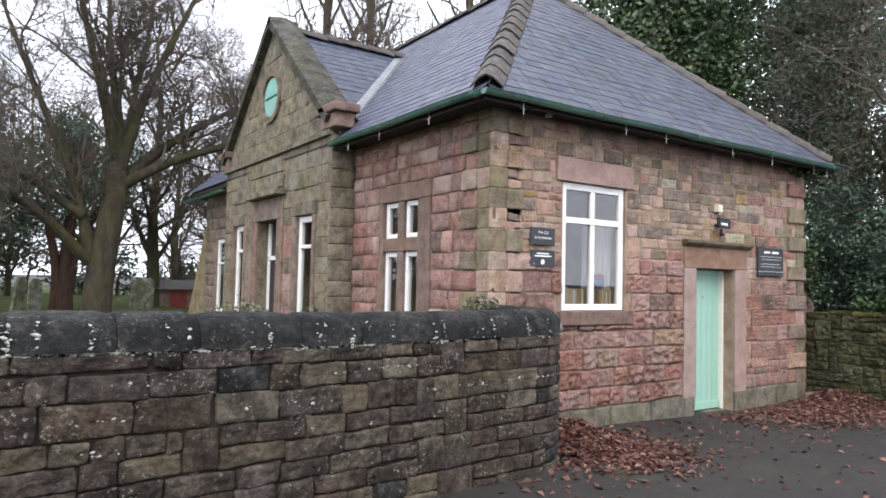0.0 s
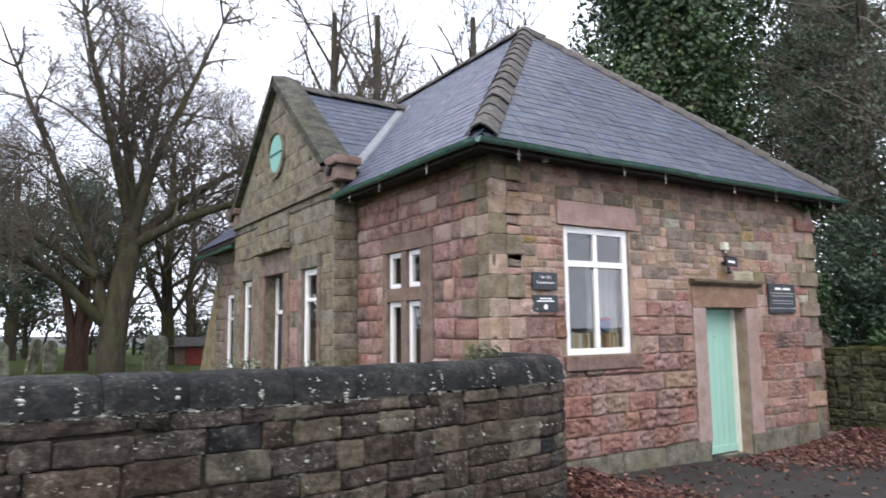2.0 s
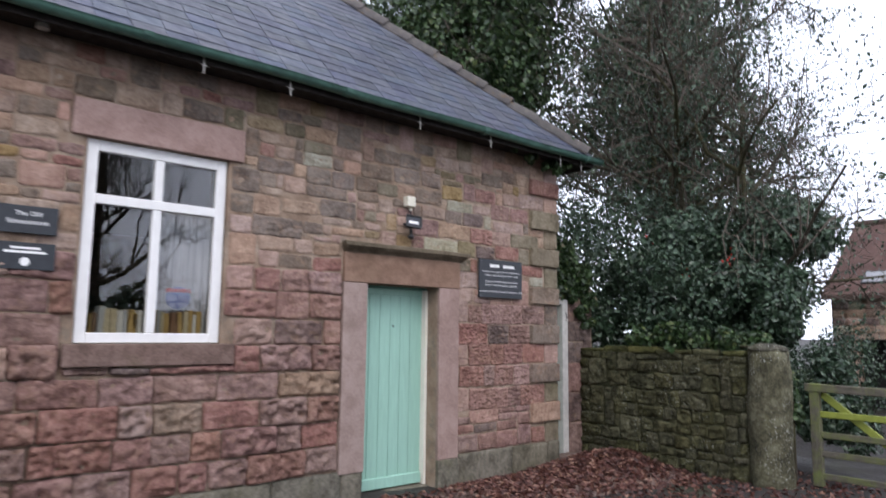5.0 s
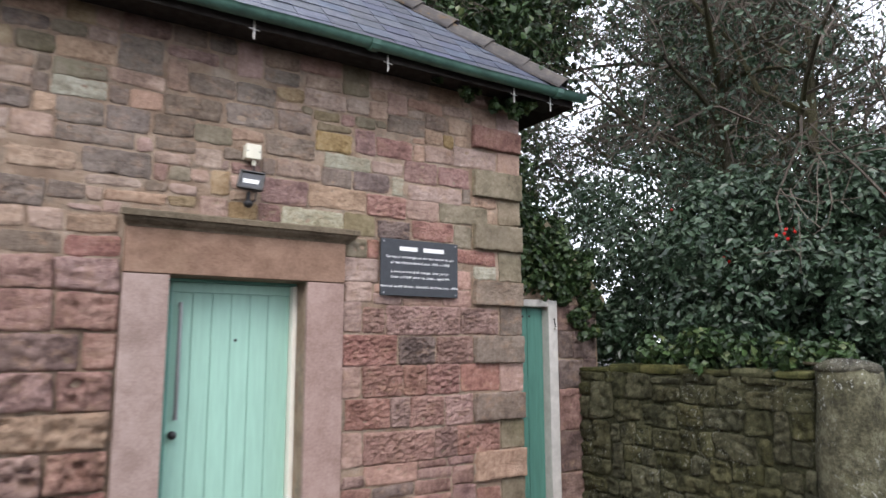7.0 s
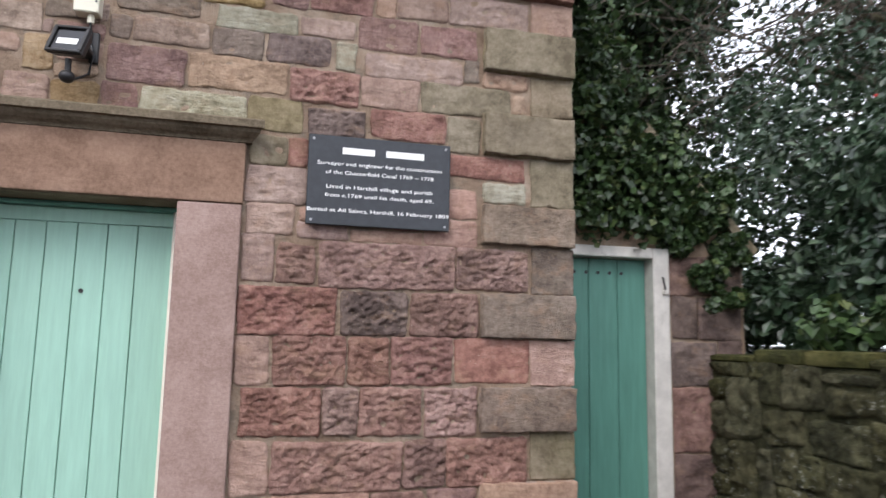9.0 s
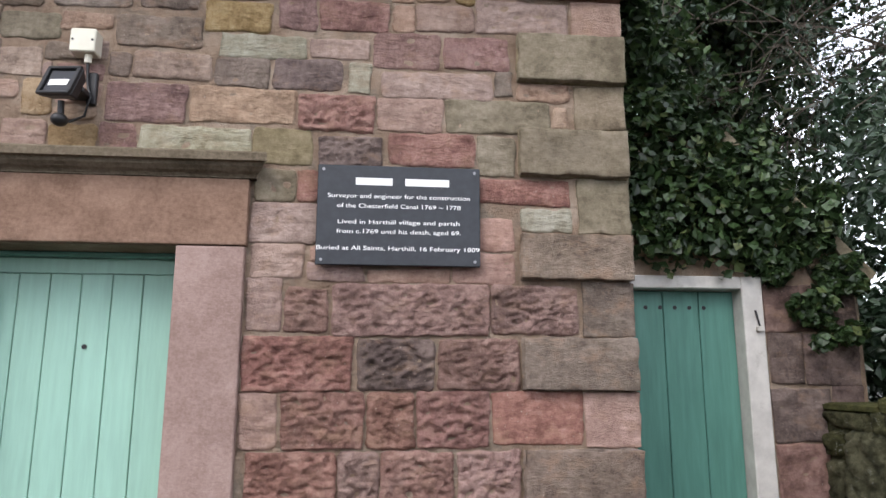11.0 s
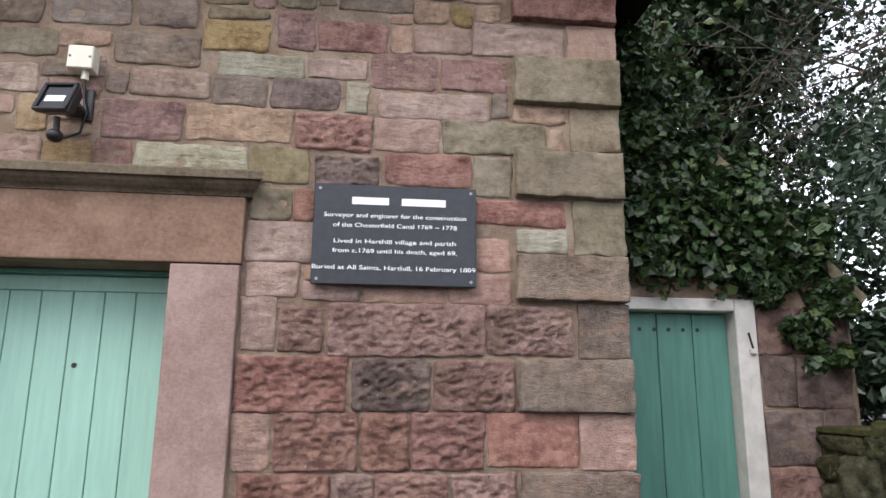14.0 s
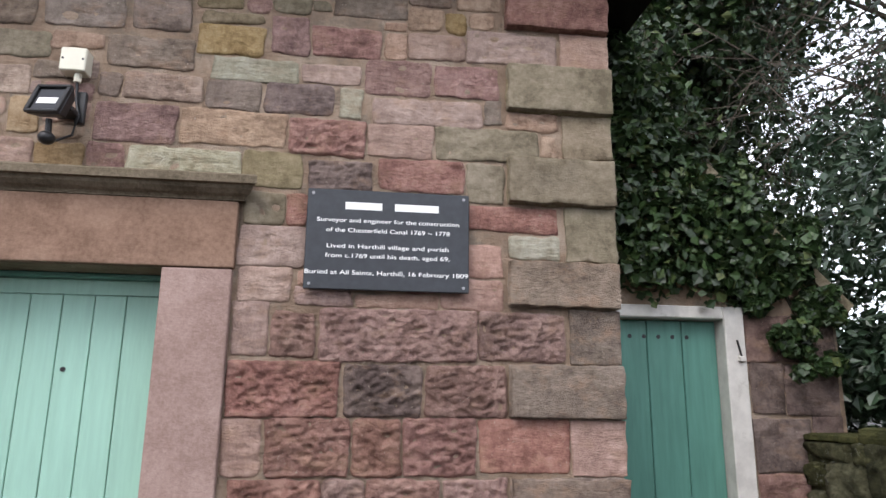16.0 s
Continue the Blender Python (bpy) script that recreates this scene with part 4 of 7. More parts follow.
GZ = EVZ - 0.005
gutter((EVX0 - 0.075, EVY - 0.075, GZ), (EVX1 + 0.05, EVY - 0.075, GZ), "gutter")
gutter((EVX0 - 0.075, 9.80, GZ), (EVX0 - 0.075, EVY - 0.012, GZ), "gutter")
# small white hooks that hang under the eaves
for k, (hx, hy) in enumerate([(4.96, 6.0), (6.68, 6.0), (7.48, 6.0), (9.0, 6.0), (10.05, 6.0), (11.30, 6.0), (11.72, 6.0), (4.40, 7.1), (4.40, 8.35), (4.40, 9.3)]):
    hook = thing("eaves_hook", "small pale wire hook hanging from the gutter", "hook", "eaves hooks")
    dx, dy = ((0.035, 0) if hy == 6.0 else (0, 0.035))
    bm = rod((hx, hy, 3.735), (hx, hy, 3.60), 0.006, 6)
    part("wire", bm, OLD_WHITE, hook)
    bm = rod((hx - dx, hy - dy, 3.675), (hx + dx, hy + dy, 3.668), 0.004, 6)
    part("crossbar", bm, OLD_WHITE, hook)
bulb = thing("bulkhead_light", "small pale eaves lamp under the soffit", "lamp")
part("body", rod((5.53, 6.2, 3.78), (5.53, 6.2, 3.70), 0.032, 10, 0.045), OLD_WHITE, bulb)
part("soffit_front", box(EVX0 + 0.02, EVX1 - 0.02, EVY + 0.01, FY + 0.02, 3.735, 3.76), SOFFIT_AND_SHADE, roof, "dark eaves board")
part("soffit_west", box(EVX0 + 0.01, WX + 0.01, FY + 0.022, 9.8, 3.735, 3.76), SOFFIT_AND_SHADE, roof, "dark eaves board")

# ---- gabled bay on the west side ----
GY0, GY1, GYM = 9.87, 15.27, 12.60
gable = tagged(new("wall_gable"), "green-stained sandstone gable with a round opening", "wall", kind="structure")
G_HOLES = [(10.50, 11.20, 0.7, 2.74), (12.10, 13.15, -0.4, 2.75), (13.95, 14.60, 0.7, 2.74)]
v, f = sheet_wall(-GY1, -GY0, -0.5, 3.95, 0.5, [(-b, -a, c, d) for a, b, c, d in G_HOLES])
mesh_object("core", v, f, ASHLAR, gable, at=pose(GX + 0.01, 0, 0, 0, 0, -90))
bm = bmesh.new()
pts = [(GY0 + 0.03, 3.95), (GY1 - 0.03, 3.95), (GY1 - 0.03, 4.25), (GYM, 6.50), (GY0 + 0.03, 4.25)]
fr = [bm.verts.new((GX + 0.01, y, z)) for y, z in pts]
bk = [bm.verts.new((GX + 0.42, y, z)) for y, z in pts]
bm.faces.new(fr)
bm.faces.new(bk[::-1])
for i in range(5):
    bm.faces.new((fr[i], fr[(i + 1) % 5], bk[(i + 1) % 5], bk[i]))
part("gable_field", bm, ASHLAR, gable)
O_G = (GX, 0, 0)
z = 0.9
row = 0
while z < 3.88:
    h = min(rs.uniform(0.24, 0.33), 3.93 - z)
    for s, e in clear(-GY1, -GY0, z, z + h, [(-11.35, -10.36, 0.6, 2.98), (-13.42, -11.78, -0.4, 3.28), (-14.75, -13.85, 0.6, 2.98)]):
        u = s
        while e - u > 0.05:
            w = rs.uniform(0.3, 0.7)
            if e - u - w < 0.2:
                w = e - u
            red = z < 2.4 and -13.0 < u and rs.rand() < 0.5 and u < -10.4
            lay(gable, O_G, -90, u + 0.004, z + 0.004, w - 0.008, h - 0.008, "o", rs.uniform(0.004, 0.011), 0.004, False, RED if red else ASHLAR, "ashlar", wob=0.003, edge=0.006, arris=0.9)
            u += w
    z += h
    row += 1
z = 4.0
while z < 6.3:
    h = 0.30
    half = 2.58 * (6.45 - (z + h)) / 2.3
    u = -GYM - half
    while u < -GYM + half - 0.05:
        w = min(rs.uniform(0.35, 0.8), -GYM + half - u)
        cy, cz = -(u + w / 2), z + h / 2
        if half > 0.2 and not (abs(cy - 12.62) < 0.42 + w / 2 and abs(cz - 5.1) < 0.55):
            lay(gable, O_G, -90, u + 0.003, z + 0.003, w - 0.006, h - 0.006, "o", 0.003, 0.003, False, ASHLAR, "ashlar", wob=0.001, edge=0.006)
        u += w
    z += h
part("string_course", box(GX - 0.07, GX + 0.02, GY0 - 0.02, GY1 + 0.02, 3.93, 4.02, 0.012, segments=2), ASHLAR, gable)
for i in range(3):
    for j in range(2):
        a = 11.85 + i * 0.56
        part("panel_block", box(GX - 0.055, GX + 0.01, a + 0.01, a + 0.55, 3.32 + j * 0.28, 3.59 + j * 0.28, 0.012), ASHLAR, gable)
part("door_hood", box(GX - 0.20, GX + 0.01, 11.72, 13.42, 3.17, 3.28, 0.02, segments=2), ASHLAR, gable, "dark stone hood over the side door")
for a, b in ((10.50, 11.20), (13.95, 14.60)):
    part("window_lintel", box(GX - 0.03, GX + 0.12, a - 0.14, b + 0.14, 2.742, 2.97, 0.01), ASHLAR, gable)
    for e in (a - 0.13, b + 0.005):
        part("window_jamb", box(GX - 0.03, GX + 0.12, e, e + 0.125, 0.7, 2.738, 0.01), SILL, gable, "brown stone window jamb")
for e in (11.80, 13.16):
    part("door_jamb", box(GX - 0.03, GX + 0.12, e, e + 0.29, -0.2, 2.75, 0.01), SILL, gable, "brown stone door jamb")
part("door_lintel", box(GX - 0.035, GX + 0.12, 11.80, 13.45, 2.754, 3.16, 0.01), SILL, gable, "brown carved stone lintel")
# raking copings, apex and kneelers
for sgn in (-1, 1):
    y0, z0, y1, z1 = GYM + sgn * 2.80, 4.24, GYM, 6.66
    d = Vector((0, y1 - y0, z1 - z0))
    up = Vector((0, -d.z, d.y)).normalized() * (1 if sgn > 0 else -1)
    if up.z < 0:
        up = -up
    n = 4
    for k in range(n):
        a = Vector((0, y0, z0)) + d * (k / n) + d.normalized() * 0.004
        b = Vector((0, y0, z0)) + d * ((k + 1) / n) - d.normalized() * 0.004
        bm = bmesh.new()
        ring = []
        for p in (a, b):
            ring.append([bm.verts.new(p + Vector((x, 0, 0)) + up * o) for x, o in ((GX - 0.13, -0.16), (GX - 0.13, -0.03), (GX + 0.15, 0.03), (GX + 0.44, -0.03), (GX + 0.44, -0.16))])
        for i in range(5):
            bm.faces.new((ring[0][i], ring[0][(i + 1) % 5], ring[1][(i + 1) % 5], ring[1][i]))
        bm.faces.new(ring[0][::-1])
        bm.faces.new(ring[1])
        part("coping_stone", bm, SIDE_COPE, gable)
    ky = GYM + sgn * 2.70
    part("kneeler", box(GX - 0.06, GX + 0.26, ky - 0.28, ky + 0.30, 4.03, 4.26, 0.015), SILL, gable)
    part("kneeler_cap", box(GX - 0.13, GX + 0.32, ky - 0.36, ky + 0.40, 4.262, 4.40, 0.03, segments=2), SILL, gable)
# oculus
bm = bmesh.new()
n = 28
rings = []
for r, x in ((0.50, GX + 0.02), (0.50, GX - 0.045), (0.40, GX - 0.045), (0.36, GX + 0.05), (0.36, GX + 0.09)):
    rings.append([bm.verts.new((x, 12.62 + r * math.cos(2 * math.pi * i / n), 5.10 + r * math.sin(2 * math.pi * i / n))) for i in range(n)])
for a, b in zip(rings[:-1], rings[1:]):
    for i in range(n):
        bm.faces.new((a[i], a[(i + 1) % n], b[(i + 1) % n], b[i]))
part("oculus_ring", bm, ASHLAR, gable, "carved stone ring")
oc = thing("round_louvre", "round mint-green painted panel in the gable", "vent")
part("panel", rod((GX - 0.012, 12.62, 5.10), (GX + 0.09, 12.62, 5.10), 0.365, 28), CARVED, oc)
part("bar", box(GX - 0.035, GX - 0.010, 12.30, 12.94, 5.09, 5.12, 0.004), GREEN_FRAME_AND_GROOVE, oc)
# wing roof behind the gable
w_roof = tagged(new("roof_wing"), "purple-blue slate roof behind the gable", "roof", kind="structure")
wz0, wz1 = 4.0, 6.44
wv = [(GX + 0.3, GYM - 2.62, wz0), (RX, GYM - 2.62, wz0), (RX, GYM, wz1), (GX + 0.3, GYM, wz1), (GX + 0.3, GYM + 2.62, wz0), (RX, GYM + 2.62, wz0)]
mesh_object("deck", wv, [(0, 1, 2, 3), (3, 2, 5, 4)], SOFFIT_AND_SHADE, w_roof)
sl = math.hypot(2.62, wz1 - wz0)
# each course ends where it meets the slope of the main roof
slate_field("slate", (GX + 0.40, GYM - 2.62, wz0), (1, 0, 0), (0, 2.62, wz1 - wz0), int(sl / 0.19) + 1, 0.19,
            lambda s: (0.0, 0.25 + (EVX0 - GX - 0.4) + (wz0 + (wz1 - wz0) * s / sl - EVZ) * (RX - EVX0) / (RZ - EVZ)), w_roof, False, seed=8)
cap_tiles((GX + 0.42, GYM, wz1 + 0.02), (7.25, GYM, wz1 + 0.02), 8, w_roof, 0.17)
bm = bmesh.new()
a = Vector((EVX0 + (4.18 - EVZ) * (RX - EVX0) / (RZ - EVZ), GYM - 2.62 + (4.18 - wz0) / (wz1 - wz0) * 2.62, 4.18 + 0.06))
b = Vector((7.27, GYM, wz1 + 0.06))
d = (b - a)
s = Vector((d.y, -d.x, 0)).normalized()
ring = [[bm.verts.new(p + s * o + Vector((0, 0, dz))) for o, dz in ((-0.12, 0.05), (0, 0.0), (0.12, 0.06))] for p in (a, b)]
for i in range(2):
    bm.faces.new((ring[0][i], ring[0][i + 1], ring[1][i + 1], ring[1][i]))
ret = bmesh.ops.solidify(bm, geom=bm.faces[:], thickness=0.012)
part("valley_flashing", bm, LEAD, w_roof, "pale grey lead valley")
# wall behind the gable, closing bay and main range
part("bay_return", box(GX + 0.10, WX + 0.4, GY0 - 0.02, GY0 + 0.4, -0.5, 4.1), ASHLAR, gable)
z = 0.6
while z < 3.9:
    h = rs.uniform(0.22, 0.33)
    lay(gable, (0, GY0 - 0.022, 0), 0, GX - 0.01, z + 0.004, WX - GX + 0.0, h - 0.008, "o", 0.012, 0.004, False, ASHLAR, "ashlar", wob=0.003, edge=0.01)
    z += h
# northern range beyond the gable, with its eaves and raking wing wall
nr = tagged(new("wall_west_far"), "brown sandstone wall beyond the gable", "wall", kind="structure")
v, f = sheet_wall(-18.3, -GY1, -0.5, TOP, 0.4, [(-17.35, -16.55, 0.8, 2.6)])
mesh_object("core", v, f, SILL, nr, at=pose(WX, 0, 0, 0, 0, -90))
z = 0.6
while z < 3.7:
    h = 0.28
    for s, e in clear(-18.3, -GY1, z, z + h, [(-17.45, -16.45, 0.7, 2.7)]):
        u = s
        while e - u > 0.06:
            w = rs.uniform(0.3, 0.6)
            if e - u - w < 0.2:
                w = e - u
            lay(nr, O_WEST, -90, u + 0.005, z + 0.005, w - 0.01, h - 0.01, "d", rs.uniform(0.01, 0.03), 0.006, False, ASHLAR if u < -17.9 else SILL, "stone", wob=0.004)
            u += w
    z += h
rake = tagged(new("wall_raking"), "green mossy raking end wall", "wall", kind="structure")
bm = bmesh.new()
prof = [(18.3, -0.5), (20.6, -0.5), (19.95, 0.45), (18.35, 2.95), (18.3, 2.95)]
fr = [bm.verts.new((WX - 0.02, y, z)) for y, z in prof]
bk = [bm.verts.new((WX + 0.4, y, z)) for y, z in prof]
bm.faces.new(fr)
bm.faces.new(bk[::-1])
for i in range(5):
    bm.faces.new((fr[i], fr[(i + 1) % 5], bk[(i + 1) % 5], bk[i]))
part("core", bm, OLIVE, rake)
far_eave = gutter((EVX0 - 0.06, 18.75, 3.62), (EVX0 - 0.06, 15.4, 3.62), "gutter")

# ---- windows and doors ----


def pane(parent, corners, label=""):
    ob = mesh_object("pane", corners, [(0, 1, 2, 3)], GLASS, parent, label)
    ob.visible_shadow = False
    return ob


def sash(name, label, u0, u1, z0, z1, face, mulls, bars, turn, origin, frame_w=0.065, mat=WHITE):
    """A painted timber window in its opening: mulls and bars are the places of upright and level members."""
    wdw = thing(name, label, "window", kind="structure")
    wdw.matrix_basis = Matrix.Translation(origin) @ pose(0, 0, 0, 0, 0, turn)
    for a, b in ((u0, u0 + frame_w), (u1 - frame_w, u1)):
        part("frame_stile", box(a, b, face, face + 0.07, z0, z1, 0.006), mat, wdw)
    for a, b in ((z0, z0 + frame_w * 0.9), (z1 - frame_w, z1)):
        part("frame_rail", box(u0 + frame_w, u1 - frame_w, face + 0.002, face + 0.068, a, b, 0.006), mat, wdw)
    for c, w in mulls:
        part("mullion", box(c - w / 2, c + w / 2, face + 0.003, face + 0.06, z0 + frame_w * 0.9, z1 - frame_w, 0.006), mat, wdw)
    for c, w in bars:
        part("transom", box(u0 + frame_w, u1 - frame_w, face - 0.004, face + 0.064, c - w / 2, c + w / 2, 0.006), mat, wdw)
    us = [u0 + frame_w] + [c for c, w in mulls] + [u1 - frame_w]
    zs = [z0 + frame_w * 0.9] + [c for c, w in bars] + [z1 - frame_w]
    for i in range(len(us) - 1):
        for j in range(len(zs) - 1):
            pane(wdw, [(us[i], face + 0.035, zs[j]), (us[i + 1], face + 0.035, zs[j]), (us[i + 1], face + 0.035, zs[j + 1]), (us[i], face + 0.035, zs[j + 1])])
    return wdw


sash("window_1", "white-painted four-light timber window in the front wall", WIN[0] + 0.004, WIN[1] - 0.004, WIN[2] + 0.004, WIN[3] - 0.004, 0.03, [(6.50, 0.075)], [(2.505, 0.08)], 0, (0, FY, 0), 0.09)
for k, (a, b) in enumerate(((7.93, 8.31), (8.47, 8.87))):
    sash("window_2", "narrow white casement in the stone-mullioned side window", -b, -a, 1.13, 2.095, 0.03, [], [], -90, O_WEST, 0.07)
    sash("window_2", "small white top light in the stone-mullioned side window", -b, -a, 2.29, 2.80, 0.03, [], [], -90, O_WEST, 0.07)
part("window_head", box(WX - 0.03, WX + 0.2, 7.62, 8.99, 2.805, 3.03, 0.008), SILL, west, "brown stone window head")
part("window_jamb", box(WX - 0.03, WX + 0.2, 7.62, 7.925, 1.0, 2.80, 0.008), SILL, west)
part("window_jamb", box(WX - 0.03, WX + 0.2, 8.875, 8.99, 1.0, 2.80, 0.008), SILL, west)
part("window_mullion", box(WX - 0.02, WX + 0.2, 8.315, 8.465, 1.13, 2.80, 0.008), SILL, west, "slim stone mullion")
part("window_transom", box(WX - 0.025, WX + 0.2, 7.93, 8.87, 2.10, 2.285, 0.008), SILL, west, "stone transom")
part("window_sill", box(WX - 0.06, WX + 0.2, 7.6, 9.05, 0.9, 1.115, 0.008), SILL, west)
for a, b in ((10.50, 11.20), (13.95, 14.60)):
    sash("window_3", "tall white sash window in the gable", -b, -a, 0.72, 2.73, 0.05, [], [(2.22, 0.06)], -90, O_G, 0.10)
sash("window_4", "narrow white window beyond the gable", -17.34, -16.56, 0.82, 2.59, 0.03, [], [(2.0, 0.05)], -90, O_WEST, 0.09)
side = thing("door_2", "dark glazed door with a white frame and fanlight in the gable", "door", kind="structure")
part("leaf", box(GX + 0.24, GX + 0.29, 12.18, 13.07, -0.3, 2.0, 0.006), IRON, side, "dark glazed door leaf")
part("fanlight_frame", box(GX + 0.21, GX + 0.30, 12.12, 13.13, 2.02, 2.10, 0.006), WHITE, side)
part("frame_post", box(GX + 0.21, GX + 0.30, 12.10, 12.18, -0.3, 2.74, 0.006), WHITE, side)
part("frame_post", box(GX + 0.21, GX + 0.30, 13.07, 13.15, -0.3, 2.74, 0.006), WHITE, side)
part("fanlight", box(GX + 0.26, GX + 0.28, 12.18, 13.07, 2.10, 2.74), IRON, side, "dark fanlight glass")

# front door: boarded leaf in a green frame
door = thing("door_1", "closed mint-green boarded timber door in a stone surround", "door", kind="structure")
DY = FY + 0.225
part("frame_head", box(8.60, 9.56, DY - 0.05, DY + 0.06, 1.945, 1.968, 0.004), GREEN_FRAME_AND_GROOVE, door, "dark green door frame head")
part("frame_post", box(8.60, 8.66, DY - 0.05, DY + 0.06, -0.2, 1.944, 0.006), GREEN_FRAME_AND_GROOVE, door, "green door frame post")
part("frame_stop", box(9.525, 9.56, DY - 0.065, DY + 0.06, -0.2, 1.944, 0.004), CREAM, door, "cream-painted frame edge")
edges = [8.662] + [8.807 + 0.137 * k for k in range(5)] + [9.523]
for a, b in zip(edges[:-1], edges[1:]):
    part("board", box(a + 0.0022, b - 0.0022, DY, DY + 0.035, -0.16, 1.872, 0.003), MINT, door)
# darker green than the boards: the grooves' shade is put into its colour
part("backing", box(8.662, 9.523, DY + 0.012, DY + 0.045, -0.17, 1.94), GREEN_FRAME_AND_GROOVE, door, "darker green sheet that paints shade into the board grooves")
part("top_rail", box(8.662, 9.523, DY - 0.004, DY + 0.010, 1.874, 1.943, 0.003), MINT, door)
part("weatherboard", box(8.662, 9.523, DY - 0.03, DY - 0.002, -0.16, -0.04, 0.01), MINT, door, "mint weatherboard")
part("threshold", box(8.60, 9.56, DY - 0.12, DY + 0.08, -0.32, -0.172, 0.01), PLINTH, door, "worn stone threshold")
part("spyhole", rod((9.12, DY - 0.006, 1.54), (9.12, DY + 0.01, 1.54), 0.011, 12), IRON, door, "small dark spyhole")
hd = part("pull_handle", rod((8.72, DY - 0.05, 1.00), (8.72, DY - 0.05, 1.80), 0.014, 10), STEEL, door, "long grey metal pull handle")
for zz in (1.02, 1.78):
    part("handle_stud", rod((8.72, DY - 0.05, zz), (8.72, DY + 0.005, zz), 0.010, 8), IRON, hd)
kb = bmesh.new()
bmesh.ops.create_uvsphere(kb, u_segments=14, v_segments=9, radius=0.03, matrix=pose(8.705, DY - 0.05, 0.90))
rod((8.705, DY - 0.045, 0.90), (8.705, DY + 0.004, 0.90), 0.014, 10, bm=kb)
part("knob", kb, IRON, door, "round black knob", smooth=True)

# ---- boundary wall ----
# its outer face runs beside the lane, rounds the corner and meets the schoolroom
def bw_face():
    pts = [(-9.0, 3.55)]
    x = -8.7
    while x < 4.1:
        pts.append((x, 4.47 + 0.1 * x))
        x += 0.3
    cx, cy, r = 4.13, 5.66, 0.785
    for k in range(0, 19):
        th = radians(-84 + k * 84 / 18)
        pts.append((cx + r * math.cos(th), cy + r * math.sin(th)))
    pts.append((4.93, 6.0))
    pts.append((4.955, 6.30))
    return pts


BW = bw_face()
BW_S = [0.0]
for (a, b), (c, d) in zip(BW[:-1], BW[1:]):
    BW_S.append(BW_S[-1] + math.hypot(c - a, d - b))


def bw_at(s):
    """Place and outward normal of the wall's face, s metres along it."""
    s = max(0.0, min(BW_S[-1] - 1e-4, s))
    i = max(k for k in range(len(BW_S)) if BW_S[k] <= s)
    i = min(i, len(BW) - 2)
    t = (s - BW_S[i]) / (BW_S[i + 1] - BW_S[i])
    x, y = BW[i][0] + t * (BW[i + 1][0] - BW[i][0]), BW[i][1] + t * (BW[i + 1][1] - BW[i][1])

    def nrm(k):
        k = max(0, min(len(BW) - 2, k))
        dx, dy = BW[k + 1][0] - BW[k][0], BW[k + 1][1] - BW[k][1]
        n = math.hypot(dx, dy)
        return np.array((dy / n, -dx / n))

    n = nrm(i) * (1 - t) + nrm(i + 1) * t if t > 0.5 else nrm(i)
    n /= np.linalg.norm(n)
    return np.array((x, y)), n


BW_TOP = 1.225
BT = 0.36


def bw_top(x):
    return BW_TOP + 0.045 * max(0.0, min(1.0, (2.2 - x) / 2.5))


bound = tagged(new("wall_boundary"), "blackened stone boundary wall with lichen and round coping", "wall", kind="structure")
V, F = [], []
N = 90
for i in range(N + 1):
    s = BW_S[-1] * i / N
    p, n = bw_at(s)
    zt = bw_top(p[0])
    for off, z in ((-0.02, -0.5), (-0.02, zt), (-BT, zt), (-BT, -0.5)):
        V.append((p[0] + n[0] * off, p[1] + n[1] * off, z))
for i in range(N):
    for j in range(3):
        a = i * 4 + j
        F.append((a, a + 1, a + 5, a + 4))
mesh_object("core", V, F, DARK_MORTAR, bound, "dark pointed wall core")
rb = np.random.RandomState(21)


def curved(verts, s0, z0):
    out = []
    for x, y, z in verts:
        p, n = bw_at(s0 + x)
        out.append((p[0] - n[0] * y, p[1] - n[1] * y, z0 + z))
    return out


def wall_stone(u, z, w, h):
    p, _ = bw_at(u + w / 2)
    k = rb.rand()
    mat = SOOT if k < 0.76 else SOOT_TAN if k < 0.93 else COPING
    v, f = block(w, h, rb.uniform(0.002, 0.016), 0.03, int(rb.randint(1e6)), 0.022, 14, 8, 0.013, 0.010, 12, 0.010, 0.5)
    mesh_object("stone", curved(v, u, z + bw_top(p[0]) - BW_TOP), f, mat, bound, smooth=True)


pack(wall_stone, [], 5.5, BW_S[-1] - 0.02, -0.27, BW_TOP, (0.14, 0.17, 0.20), 0.18, 0.50, rb, joint=0.012)
# half-round coping stones
s = BW_S[-1] - 0.01
